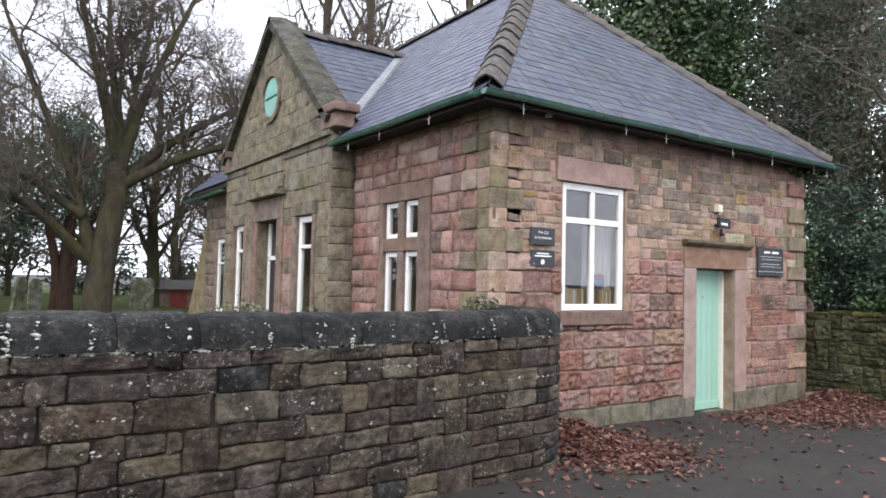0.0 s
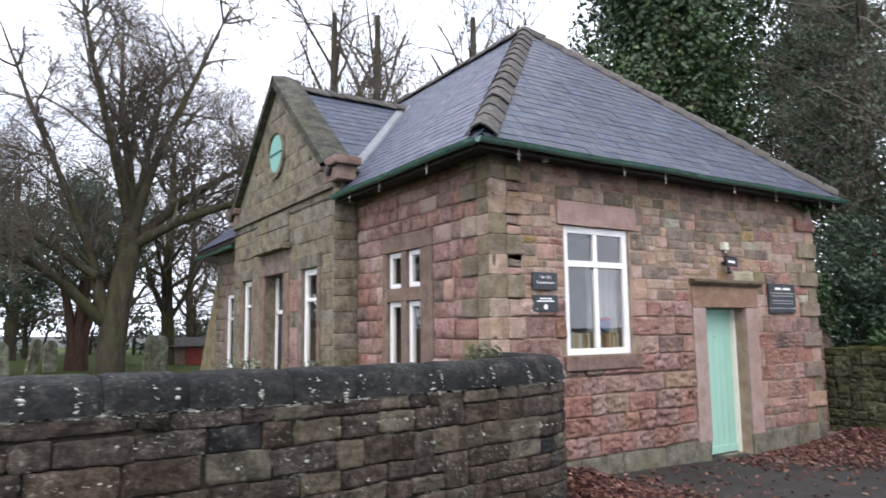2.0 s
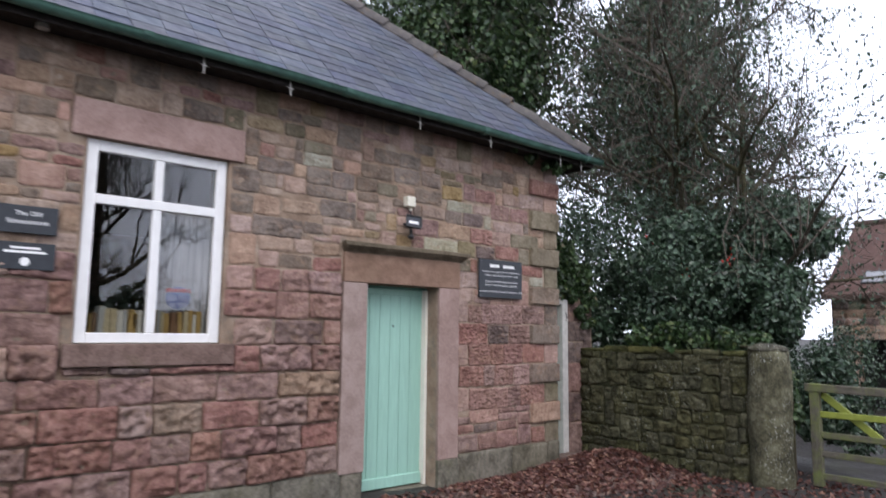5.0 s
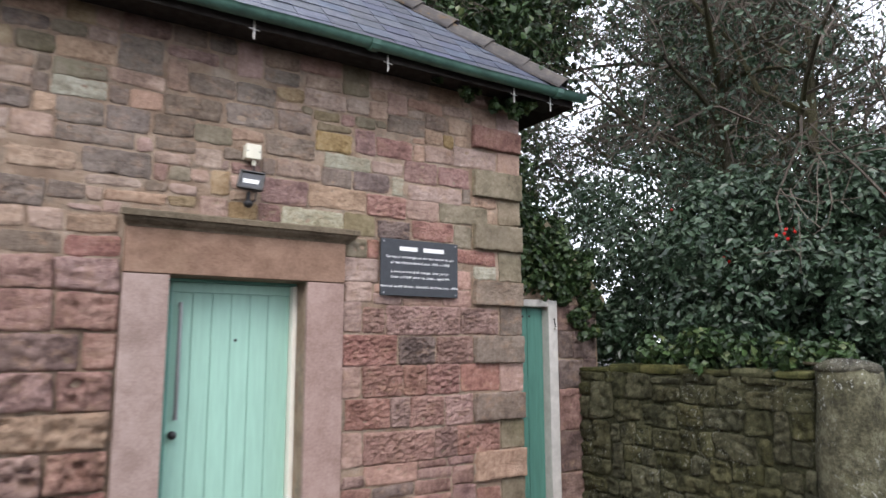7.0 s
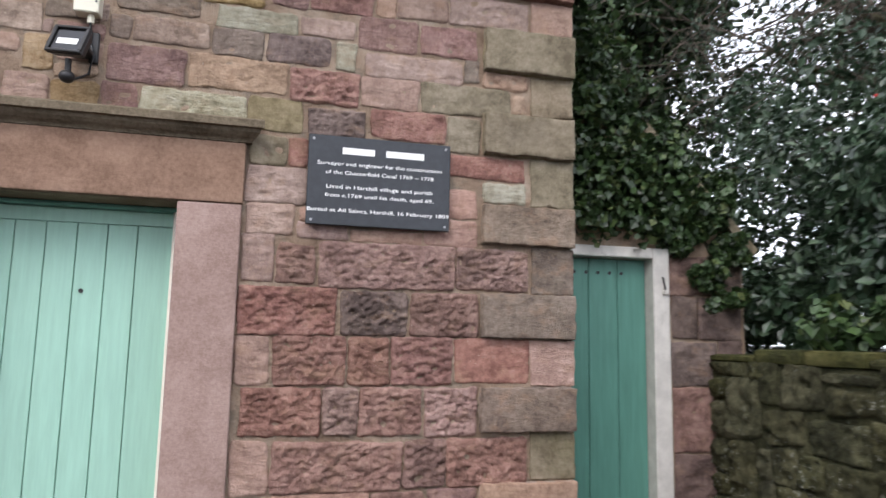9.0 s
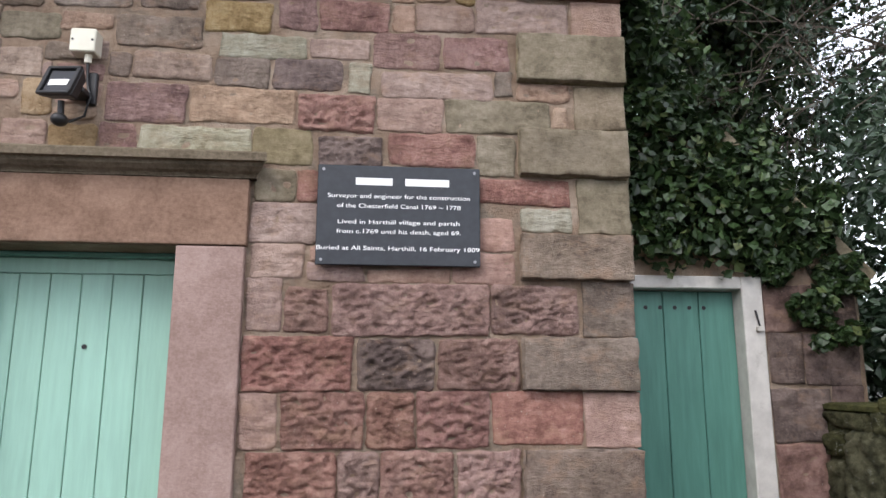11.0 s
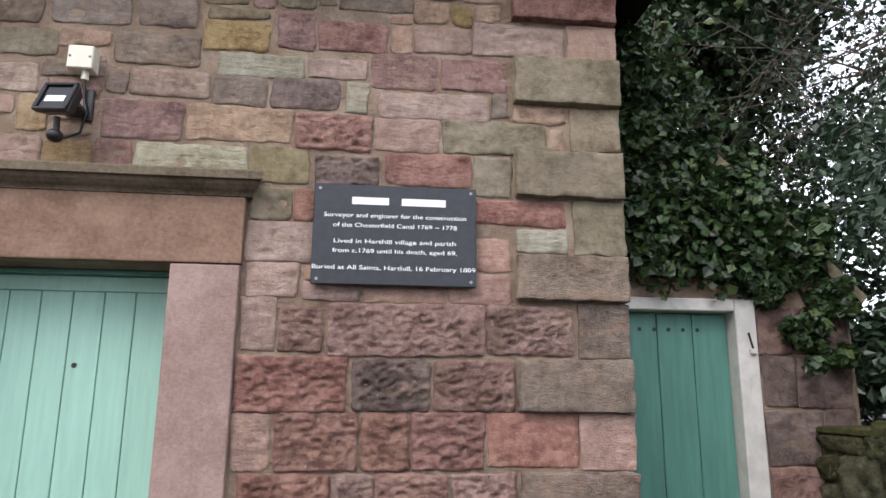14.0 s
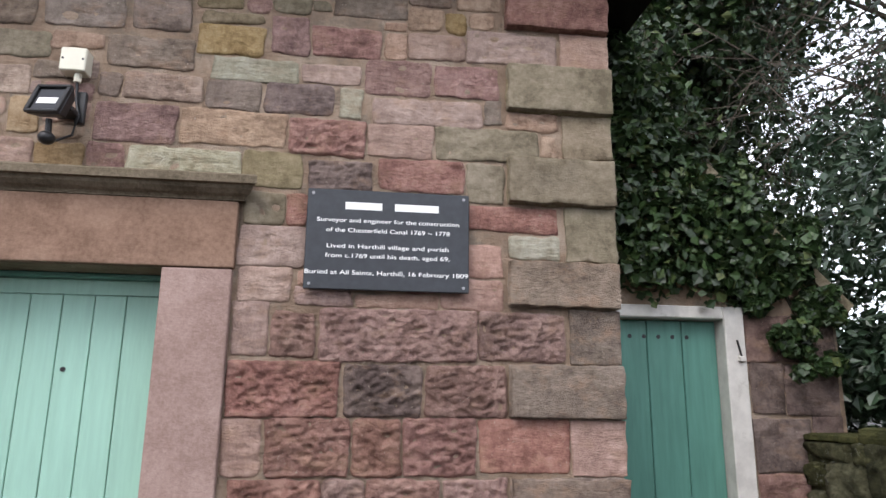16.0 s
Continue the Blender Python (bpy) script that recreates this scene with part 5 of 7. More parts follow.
while s > 4.8:
    w = rb.uniform(0.42, 0.8)
    V, F = [], []
    nu, nv = 7, 12
    seed = Vector(rb.rand(3) * 40)
    for i in range(nu + 1):
        p, n = bw_at(s - w + 0.005 + (w - 0.010) * i / nu)
        zt = bw_top(p[0])
        for j in range(nv + 1):
            th = math.pi * j / nv
            r1, r2 = BT / 2 + 0.03, 0.225
            e = 0.93 if i in (0, nu) else 1.0
            ox = -BT / 2 + r1 * e * math.copysign(abs(math.cos(th)) ** 0.75, math.cos(th))
            oz = r2 * e * math.sin(th) ** 0.8
            k = 1 + 0.035 * noise.noise(Vector((s * 3 + i * 0.4, j * 0.5, 0)) + seed)
            V.append((p[0] + n[0] * ox * k, p[1] + n[1] * ox * k, zt + 0.004 + oz * k))
    for i in range(nu):
        for j in range(nv):
            a = i * (nv + 1) + j
            F.append((a, a + 1, a + nv + 2, a + nv + 1))
    F += [tuple(range(nv + 1))[::-1], tuple(nu * (nv + 1) + j for j in range(nv + 1))]
    mesh_object("coping_stone", V, F, COPING, bound, smooth=True)
    s -= w

# pale lichen and lime crusts along the joint under the coping and in some joints below
rc = np.random.RandomState(77)
V, F = [], []
for k in range(3400):
    s = rc.uniform(5.5, BW_S[-1] - 0.05)
    p, n = bw_at(s)
    zt = bw_top(p[0])
    u = rc.rand()
    dense = noise.noise(Vector((s * 1.3, 0, 5))) > -0.15
    if u < 0.62:
        if not dense:
            continue
        z, out_ = zt + rc.normal() * 0.010, 0.012
    elif u < 0.72:
        s = round(s / 0.42 + 0.35 * math.sin(s * 7)) * 0.42 + 0.13 * math.sin(math.floor(s * 2.4) * 5.1) + rc.normal() * 0.010
        p, n = bw_at(s)
        z = zt + rc.uniform(-0.02, 0.17)
        h = max(0.0, min(0.99, (z - zt) / 0.225))
        out_ = -BT / 2 + (BT / 2 + 0.036) * (1 - h ** 2.5) ** 0.42 if h > 0.02 else 0.03
    else:
        z, out_ = zt - rc.randint(0, 4) * 0.19 + rc.normal() * 0.012, 0.014
        if noise.noise(Vector((s * 2.0, z * 3, 9))) < 0.05:
            continue
    r = abs(rc.normal()) * 0.004 + 0.0022
    t = Vector((-n[1], n[0], 0))
    c = Vector((p[0] + n[0] * out_, p[1] + n[1] * out_, z))
    base = len(V)
    V.append(tuple(c + Vector((n[0], n[1], 0)) * 0.006))
    m_ = 7
    for q in range(m_):
        a_ = 2 * math.pi * q / m_
        rr = r * rc.uniform(0.6, 1.4)
        V.append(tuple(c + t * (rr * 1.5 * math.cos(a_)) + Vector((0, 0, rr * math.sin(a_))) - Vector((n[0], n[1], 0)) * 0.004))
    F += [(base, base + 1 + q, base + 1 + (q + 1) % m_) for q in range(m_)]
LICHEN = paint("pale_lichen", (0.40, 0.41, 0.36), 0.95, 0.25, 0.5, 40)
tagged(mesh_object("lichen", V, F, LICHEN, bound, "pale lichen and lime crusts"), kind="stuff")

# ---- gate wall, side door and stub wall to the east ----
stub = tagged(new("wall_stub"), "pink sandstone stub wall with a raking top under ivy", "wall", kind="structure")
SY = 7.0
bm = bmesh.new()
prof = [(11.612, -0.6), (11.612, 2.9), (12.45, 2.75), (13.22, 1.95), (13.22, -0.6), (12.625, -0.6), (12.625, 1.975), (11.64, 1.975), (11.64, -0.6)]
fr = [bm.verts.new((x, SY, z)) for x, z in prof]
bk = [bm.verts.new((x, SY + 0.35, z)) for x, z in prof]
bm.faces.new(fr)
bm.faces.new(bk[::-1])
for i in range(len(prof)):
    j = (i + 1) % len(prof)
    bm.faces.new((fr[i], fr[j], bk[j], bk[i]))
bmesh.ops.triangulate(bm, faces=bm.faces[:])
part("core", bm, MORTAR, stub)
for z0, z1, x1 in ((-0.4, 0.2, 13.2), (0.2, 0.62, 13.2), (0.62, 1.05, 13.2), (1.05, 1.36, 13.2), (1.36, 1.66, 13.2), (1.66, 1.94, 13.2)):
    a = 12.635
    for b in ((12.85, x1) if int(z0 * 10) % 2 else (13.0, x1)):
        lay(stub, (0, SY, 0), 0, a + 0.005, z0 + 0.006, b - a - 0.01, z1 - z0 - 0.012, "rd"[int(z0 * 7) % 2], 0.012, 0.02, 1, wob=0.012)
        a = b
bm = bmesh.new()
a, b = Vector((12.42, SY, 2.79)), Vector((13.27, SY, 1.95))
d = (b - a).normalized()
up = Vector((-d.z, 0, d.x))
ring = [[bm.verts.new(p + up * o + Vector((0, y, 0))) for o, y in ((0, -0.05), (0.07, -0.05), (0.07, 0.4), (0, 0.4))] for p in (a, b)]
for i in range(4):
    bm.faces.new((ring[0][i], ring[0][(i + 1) % 4], ring[1][(i + 1) % 4], ring[1][i]))
bm.faces.new(ring[0][::-1])
bm.faces.new(ring[1])
part("raking_coping", bm, OLIVE, stub, "mossy raking coping")
sd = thing("door_3", "dull green boarded side door in a white frame", "door", kind="structure")
part("frame_post", box(12.50, 12.622, SY - 0.03, SY + 0.13, -0.33, 1.972, 0.006), OLD_WHITE, sd, "weathered white frame post")
part("frame_head", box(11.645, 12.498, SY - 0.03, SY + 0.13, 1.90, 1.972, 0.006), OLD_WHITE, sd, "weathered white frame head")
bw = (12.498 - 11.645) / 4
for k in range(4):
    part("board", box(11.645 + k * bw + 0.002, 11.645 + (k + 1) * bw - 0.002, SY + 0.07, SY + 0.11, -0.3, 1.895, 0.004), MINT_DARK, sd)
# the boards are uncut; black discs paint the dark of the vent holes
for k in range(6):
    part("vent_hole", rod((11.88 + 0.087 * k, SY + 0.066, 1.80), (11.88 + 0.087 * k, SY + 0.09, 1.80), 0.012, 10), IRON, sd, "black disc painted as the shade in a small round vent hole")
part("catch", box(12.565, 12.60, SY - 0.055, SY - 0.028, 1.66, 1.69, 0.004), OLD_WHITE, sd)
part("cable", rod((12.585, SY - 0.04, 1.69), (12.565, SY - 0.04, 1.78), 0.006, 6), IRON, sd)

gate_wall = tagged(new("wall_gate"), "mossy dark sandstone garden wall", "wall", kind="structure")
GW0, GW1 = Vector((12.95, 7.0)), Vector((13.02, 4.53))
gdir = (GW1 - GW0)
glen = gdir.length
gturn = math.degrees(math.atan2(gdir.y, gdir.x))
g_at = Matrix.Translation((GW0.x, GW0.y, 0)) @ pose(0, 0, 0, 0, 0, gturn)
part("core", box(0, glen, 0.0, 0.4, -0.6, 1.22, 0.01), MOSSY, gate_wall, at=g_at)


def gate_stone(u, z, w, h):
    lay(gate_wall, (GW0.x, GW0.y, 0), gturn, u, z, w, h, "o", rs.uniform(0.0, 0.016), 0.05, True, MOSSY, "stone", wob=0.03, edge=0.012, arris=0.25, nick=0.02)


pack(gate_stone, [], 0.0, glen, -0.45, 1.235, (0.12, 0.17, 0.22), 0.14, 0.42, rs)
u = 0.0
while u < glen - 0.1:
    w = min(rs.uniform(0.35, 0.7), glen - u)
    part("coping_stone", box(u + 0.004, u + w - 0.004, -0.03, 0.43, 1.225, 1.30 + rs.uniform(-0.03, 0.02), 0.035, segments=2), MOSS_TOP, gate_wall, at=g_at)
    u += w
pier = thing("gate_pier", "lichen-covered round stone gate pier wrapped in ivy", "pier")
V, F = [], []
n, hgt = 14, 14
for j in range(hgt + 1):
    z = -0.5 + 1.82 * j / hgt
    for i in range(n):
        th = 2 * math.pi * i / n
        r = 0.25 * (1 - 0.10 * (j / hgt) ** 2) + 0.045 * noise.noise(Vector((math.cos(th) * 2, math.sin(th) * 2, z * 2.5)))
        V.append((13.12 + r * math.cos(th), 4.30 + r * math.sin(th), z))
for j in range(hgt):
    for i in range(n):
        a, b = j * n + i, j * n + (i + 1) % n
        F.append((a, b, b + n, a + n))
F.append(tuple(hgt * n + i for i in range(n)))
PIER = stone_material("lichen_pier_stone", (0.035, 0.032, 0.020), (0.085, 0.078, 0.046), (0.17, 0.16, 0.10), moss=0.6, stain=0.5, lichen=0.8)
mesh_object("shaft", V, F, PIER, pier, smooth=True)
bm = bmesh.new()
bmesh.ops.create_uvsphere(bm, u_segments=16, v_segments=8, radius=0.235, matrix=pose(13.12, 4.30, 1.315) @ Matrix.Diagonal((1, 1, 0.33, 1)))
for v_ in bm.verts:
    v_.co += Vector((0, 0, 1)) * 0.03 * noise.noise(v_.co * 5)
part("cap", bm, PIER, pier, "worn rounded cap stone", smooth=True)

gate = thing("field_gate", "weathered grey five-bar timber gate with yellow painted braces", "gate", at=(13.5, 3.93, -0.3))


def rail(name, a, b, w, t, mat, label=""):
    a, b = Vector(a), Vector(b)
    d = b - a
    bm = box(0, d.length, -t / 2, t / 2, -w / 2, w / 2, 0.008)
    turn = Matrix((d.normalized(), Vector((1, 0, 0)), d.normalized().cross(Vector((1, 0, 0))))).transposed().to_4x4()
    return part(name, bm, mat, gate, label, at=Matrix.Translation(a) @ turn)


rail("post", (0, 0, 0.02), (0, 0, 1.22), 0.11, 0.09, TIMBER)
rail("post", (0, -3.1, 0.02), (0, -3.1, 1.2), 0.10, 0.09, TIMBER)
rail("top_rail", (-0.02, 0.10, 1.17), (-0.02, -3.1, 1.14), 0.095, 0.07, TIMBER)
for z in (0.14, 0.40, 0.62, 0.86):
    rail("bar", (0.0, -0.04, z), (0.0, -3.06, z), 0.075, 0.03, HIVIS if z == 0.86 else TIMBER, "yellow-green painted bar" if z == 0.86 else "")
rail("brace", (0.045, -0.06, 1.10), (0.045, -1.25, 0.16), 0.085, 0.03, HIVIS, "yellow painted diagonal brace")

# barn beyond the gate
barn = thing("barn", "red sandstone barn with a clay tile roof and skylights", "barn")
BX, BY0, BY1 = 24.0, -3.0, 7.4
v, f = sheet_wall(-BY1, -BY0, -0.6, 2.62, 0.4, [(-6.9, -4.4, -0.6, 1.42)])
mesh_object("wall", v, f, TAN, barn, "pinkish rubble stone wall", at=pose(BX, 0, 0, 0, 0, -90))
rbn = np.random.RandomState(4)
z = -0.3
while z < 2.5:
    h = rbn.uniform(0.16, 0.26)
    h = min(h, 2.6 - z)
    for s, e in clear(-BY1, -3.0, z, z + h, [(-6.95, -4.35, -0.6, 1.46)]):
        u = s
        while e - u > 0.06:
            w = min(rbn.uniform(0.25, 0.55), e - u)
            lay(barn, (BX, 0, 0), -90, u + 0.01, z + 0.01, w - 0.02, h - 0.02, "tpdl"[rbn.randint(4)], 0.02, 0.01)
            u += w
    z += h
# black sheet set back behind the opening paints its inner shade
part("dark_doorway", box(BX + 0.9, BX + 1.0, 3.2, 7.3, -0.6, 2.5), IRON, barn, "black sheet painted as the shade inside the open cart entrance")
part("gable_wall", box(BX, BX + 5.0, 7.0, 7.39, -0.6, 2.62), TAN, barn)
bm = bmesh.new()
for a, b in (((BX - 0.25, 2.55), (BX + 2.6, 4.72)), ((BX + 2.6, 4.72), (BX + 5.5, 2.55))):
    q = [bm.verts.new((x, y, z + dz)) for dz in (0, -0.12) for x, y, z in ((a[0], BY1 + 0.15, a[1]), (a[0], BY0, a[1]), (b[0], BY0, b[1]), (b[0], BY1 + 0.15, b[1]))]
    for idx in ((0, 1, 2, 3), (7, 6, 5, 4), (0, 4, 5, 1), (3, 2, 6, 7), (0, 3, 7, 4), (1, 5, 6, 2)):
        bm.faces.new([q[i] for i in idx])
part("roof", bm, CLAY, barn, "weathered red clay tile roof")
part("ridge", rod((BX + 2.6, BY0, 4.74), (BX + 2.6, BY1 + 0.15, 4.74), 0.10, 10), CLAY, barn)
sky_d = Vector((2.85, 0, 2.17)).normalized()
for k in range(2):
    y1 = 6.72 - k * 0.66
    c0 = Vector((BX - 0.25, 0, 2.55)) + sky_d * 0.45
    c1 = c0 + sky_d * 0.55
    up = Vector((-sky_d.z, 0, sky_d.x)) * 0.03
    sk = part("skylight", bmesh.new(), IRON, barn, "dark-framed roof skylight")
    bm = bmesh.new()
    q = [c0 + up * 1.2 + Vector((0, y1, 0)), c0 + up * 1.2 + Vector((0, y1 - 0.6, 0)), c1 + up * 1.2 + Vector((0, y1 - 0.6, 0)), c1 + up * 1.2 + Vector((0, y1, 0))]
    lo = [p - up for p in q]
    a = [bm.verts.new(p) for p in q]
    b = [bm.verts.new(p) for p in lo]
    bm.faces.new(a)
    for i in range(4):
        bm.faces.new((a[i], b[i], b[(i + 1) % 4], a[(i + 1) % 4]))
    bm.to_mesh(sk.data)
    bm.free()
    cen = sum(q, Vector()) / 4
    pq = [cen + (p - cen) * 0.86 + up * 0.25 for p in q]
    mesh_object("pane", [tuple(p) for p in pq], [(0, 1, 2, 3)], STEEL, sk, "sky-reflecting glass")

# ---- trees and planting ----


def grow(rs, start, direction, length, radius, level, out, spread=0.75, up=0.12, kids=(5, 6, 6, 5), wander=0.22, shrink=0.62, tips=None):
    """A limb and its branches, gathered as polylines with radii, by level."""
    steps = max(3, int(5 - level * 0.5))
    p, d = np.array(start, float), np.array(direction, float)
    d /= np.linalg.norm(d)
    pts, rad = [p.copy()], [radius]
    for k in range(steps):
        d = d + rs.normal(size=3) * wander * (0.6 + 0.25 * level) / math.sqrt(steps) + np.array((0, 0, up / steps))
        d /= np.linalg.norm(d)
        p = p + d * length / steps
        pts.append(p.copy())
        rad.append(max(0.004, radius * (1 - 0.62 * (k + 1) / steps)))
    out.setdefault(level, []).append((np.array(pts), np.array(rad)))
    if level >= len(kids):
        if tips is not None:
            tips.append(pts[-1])
        return
    for k in range(kids[level]):
        t = rs.uniform(0.25, 1.0)
        i = min(steps - 1, int(t * steps))
        q = pts[i] + (pts[i + 1] - pts[i]) * (t * steps - i)
        side = rs.normal(size=3)
        side -= d * side.dot(d)
        side /= np.linalg.norm(side) + 1e-9
        nd = d * rs.uniform(0.35, 0.8) + side * spread * rs.uniform(0.7, 1.3)
        grow(rs, q, nd, length * shrink * rs.uniform(0.75, 1.2), max(0.005, rad[i] * 0.58), level + 1, out, spread, up, kids, wander, shrink, tips)


def limb(out, level, pts, r0, r1):
    """A hand-set limb through the given places, smoothed."""
    pts = np.array(pts, float)
    t = np.linspace(0, len(pts) - 1, 4 * len(pts))
    c = np.stack([np.interp(t, range(len(pts)), pts[:, k]) for k in range(3)], 1)
    for _ in range(3):
        c[1:-1] = (c[:-2] + 2 * c[1:-1] + c[2:]) / 4
    out.setdefault(level, []).append((c, np.linspace(r0, r1, len(c))))
    return c


def tree_object(name, out, label, category, group="", bark=None, sides=(12, 7, 5, 4, 3, 3)):
    ob = thing(name, label, category, group)
    low = [k for k in out if k <= 1]
    V, F = tube_arrays([l for k in low for l in out[k]], 10)
    mesh_object("trunk", V, F, bark or BARK, ob, smooth=True)
    rest = [k for k in out if k > 1]
    vs, fs, base = [], [], 0
    for k in rest:
        v, f = tube_arrays(out[k], sides[min(k, 5)])
        vs.append(v)
        fs.append(f + base)
        base += len(v)
    if vs:
        mesh_object("crown", np.concatenate(vs), np.concatenate(fs), TWIG, ob, "bare winter twigs", smooth=True)
    return ob


# the large bare tree in the churchyard
rt = np.random.RandomState(5)
TX, TY = 2.75, 22.0
out = {}


def tp(px, pz, dy=0.0):
    return (TX + px, TY + dy, 0.0 + pz)


mains = [
    (limb(out, 0, [tp(0, -0.3), tp(0.02, 0.6), tp(0.10, 1.9), tp(0.35, 3.6), tp(0.45, 4.9)], 0.45, 0.30), 0),
    (limb(out, 1, [tp(0.45, 4.7), tp(0.4, 6.3), tp(0.1, 8.5, 0.5), tp(0.1, 11.8, 0.8)], 0.192, 0.025), 1),
    (limb(out, 1, [tp(0.5, 4.7), tp(0.95, 6.8, -0.3), tp(2.0, 9.4, -0.6), tp(3.0, 12.0, -0.8)], 0.176, 0.025), 1),
    (limb(out, 1, [tp(0.45, 4.3), tp(1.7, 5.6, 0.4), tp(3.3, 6.8, 0.8), tp(5.0, 7.8, 1.0)], 0.20, 0.05), 1),
    (limb(out, 1, [tp(0.4, 4.2), tp(1.8, 5.1, -0.5), tp(3.6, 5.8, -0.9), tp(5.0, 6.3, -1.0)], 0.18, 0.05), 1),
    (limb(out, 1, [tp(0.0, 1.7), tp(-0.35, 3.0, 0.2), tp(-0.6, 4.2, 0.2), tp(-1.9, 7.3, 0.4), tp(-3.2, 10.8, 0.6)], 0.216, 0.025), 1),
    (limb(out, 1, [tp(-0.2, 2.0), tp(-1.7, 3.5, -0.6), tp(-3.3, 4.0, -1.0), tp(-5.2, 4.2, -1.4)], 0.168, 0.025), 1),
    (limb(out, 1, [tp(-0.4, 3.3), tp(-2.2, 4.7, 0.8), tp(-4.4, 5.4, 1.4), tp(-6.5, 6.5, 1.6)], 0.136, 0.025), 1),
    (limb(out, 1, [tp(0.4, 5.0), tp(-0.2, 7.0, -0.6), tp(-0.9, 9.5, -1.0), tp(-1.4, 12.2, -1.2)], 0.160, 0.025), 1),
    (limb(out, 1, [tp(0.45, 4.8), tp(0.9, 6.5, 1.5), tp(1.5, 9.0, 2.6), tp(1.8, 11.8, 3.0)], 0.144, 0.025), 1),
]
for c, lv in mains[1:]:
    for k in range(17):
        i = rt.randint(len(c) // 4, len(c) - 1)
        d = c[i + 1] - c[i]
        d /= np.linalg.norm(d)
        s = rt.normal(size=3)
        s -= d * s.dot(d)
        s /= np.linalg.norm(s)
        grow(rt, c[i], d * 0.6 + s * 0.8 + np.array((0, 0, 0.25)), rt.uniform(1.6, 3.2) * (1.15 - 0.5 * i / len(c)), 0.045, 2, out, 0.75, 0.25, (0, 0, 6, 6, 4), 0.35, 0.58)
tree_object("bare_tree", out, "large bare spreading tree with mossy grey bark", "tree")

# other bare trees, one grown and then copied about the churchyard and behind the roof
protos = []
for seed in (31, 32, 33):
    rq = np.random.RandomState(seed)
    out = {}
    trunk = limb(out, 0, [(0, 0, -0.4), (0.1, 0.05, 2.0), (0.15, -0.1, 4.2), (0.05, 0.1, 7.0), (0.1, 0.1, 9.5)], 0.32, 0.10)
    for k in range(15):
        i = int((0.28 + 0.7 * k / 15) * (len(trunk) - 2))
        a = k * 2.4 + rq.uniform(-0.4, 0.4)
        grow(rq, trunk[i], (math.cos(a), math.sin(a), rq.uniform(0.5, 1.3)), rq.uniform(2.4, 4.2) * (1.15 - 0.35 * k / 15), 0.11 - 0.004 * k, 1, out, 0.7, 0.3, (0, 5, 6, 5), 0.3, 0.6)
    protos.append(tree_object("bare_tree", out, "bare winter tree with fine upright twigs", "tree", "churchyard trees"))
PLACES = [(-5.0, 31, 1.1), (-10.5, 36, 1.2), (0.5, 40, 1.0), (6.5, 33, 1.05), (15.4, 30, 1.9), (-3.0, 47, 1.2), (12.4, 28.0, 1.75), (-14, 30, 1.1), (-8, 25, 0.8), (18.6, 26.0, 1.8), (20, 40, 1.2), (21.8, 24.5, 1.7), (-18, 42, 1.2), (15.5, 48, 1.3)]
rp = np.random.RandomState(3)
PLACES += [(-26 + 3.1 * k + rp.uniform(-1, 1), rp.uniform(38, 62), rp.uniform(0.9, 1.35)) for k in range(0, 17, 2)] + [(4.0, 44, 1.1), (9.0, 30, 0.8)] + [(-3.5, 34, 1.0), (10.8, 34, 1.25)]
for k, (x, y, sc) in enumerate(PLACES):
    src = protos[k % 3]
    if k < 3:
        src.matrix_basis = pose(x, y, ground_z(x, y), 0, 0, 40 * k) @ Matrix.Scale(sc, 4)
    else:
        cp = copy_thing(src, pose(x, y, ground_z(x, y), 0, 0, 67 * k))
        slim = 0.72 if sc > 1.6 else 1.0
        cp.scale = (sc * slim, sc * slim, sc)
# low bare thicket along the far side of the churchyard
for k in range(15):
    x, y, sc = -24 + 2.8 * k + rp.uniform(-0.6, 0.6), rp.uniform(36, 54), rp.uniform(0.32, 0.5)
    cp = copy_thing(protos[k % 3], pose(x, y, ground_z(x, y) + 0.1, 0, 0, 71 * k))
    cp.scale = (sc * 1.25, sc * 1.25, sc)
    tagged(cp, "low bare thorny thicket bush", "bush", "churchyard thicket")
# a bare tree and a clipped hedge across the lane, behind the camera
for x, y, sc in ((4.2, -9.5, 0.95), (10.5, -12.5, 1.0), (-6, -13, 1.1)):
    cp = copy_thing(protos[1], pose(x, y, ground_z(x, y), 0, 0, 30 * x))
    cp.scale = (sc, sc, sc)


def clump_points(rs, centre, radii, n, shell=0.55, lumps=14):
    """Places of leaves in an uneven mass: many small lumps over an ellipsoid."""
    c, r = np.array(centre, float), np.array(radii, float)
    cs = rs.normal(size=(lumps, 3))
    cs /= np.linalg.norm(cs, axis=1)[:, None]
    cs = c + cs * r * rs.uniform(shell, 1.0, (lumps, 1))
    lr = rs.uniform(0.25, 0.5, lumps) * r.mean()
    pick_ = rs.randint(lumps, size=n)
    d = rs.normal(size=(n, 3))
    d /= np.linalg.norm(d, axis=1)[:, None]
    p = cs[pick_] + d * (lr[pick_] * rs.uniform(0.35, 1.0, n) ** 0.5)[:, None]
    return p, d


def foliage(parent, name, blobs, size, material, seed, label="", aspect=0.6, lean=0.7):
    rf_ = np.random.RandomState(seed)
    P, D = [], []
    for centre, radii, n, lumps in blobs:
        p, d = clump_points(rf_, centre, radii, n, lumps=lumps)
        P.append(p)
        D.append(d)
    P, D = np.concatenate(P), np.concatenate(D)
    v, f = leaf_arrays(P, size, rf_, D + np.array((0, 0, 0.5)), lean=lean, aspect=aspect)
    return mesh_object(name, v, f, material, parent, label)


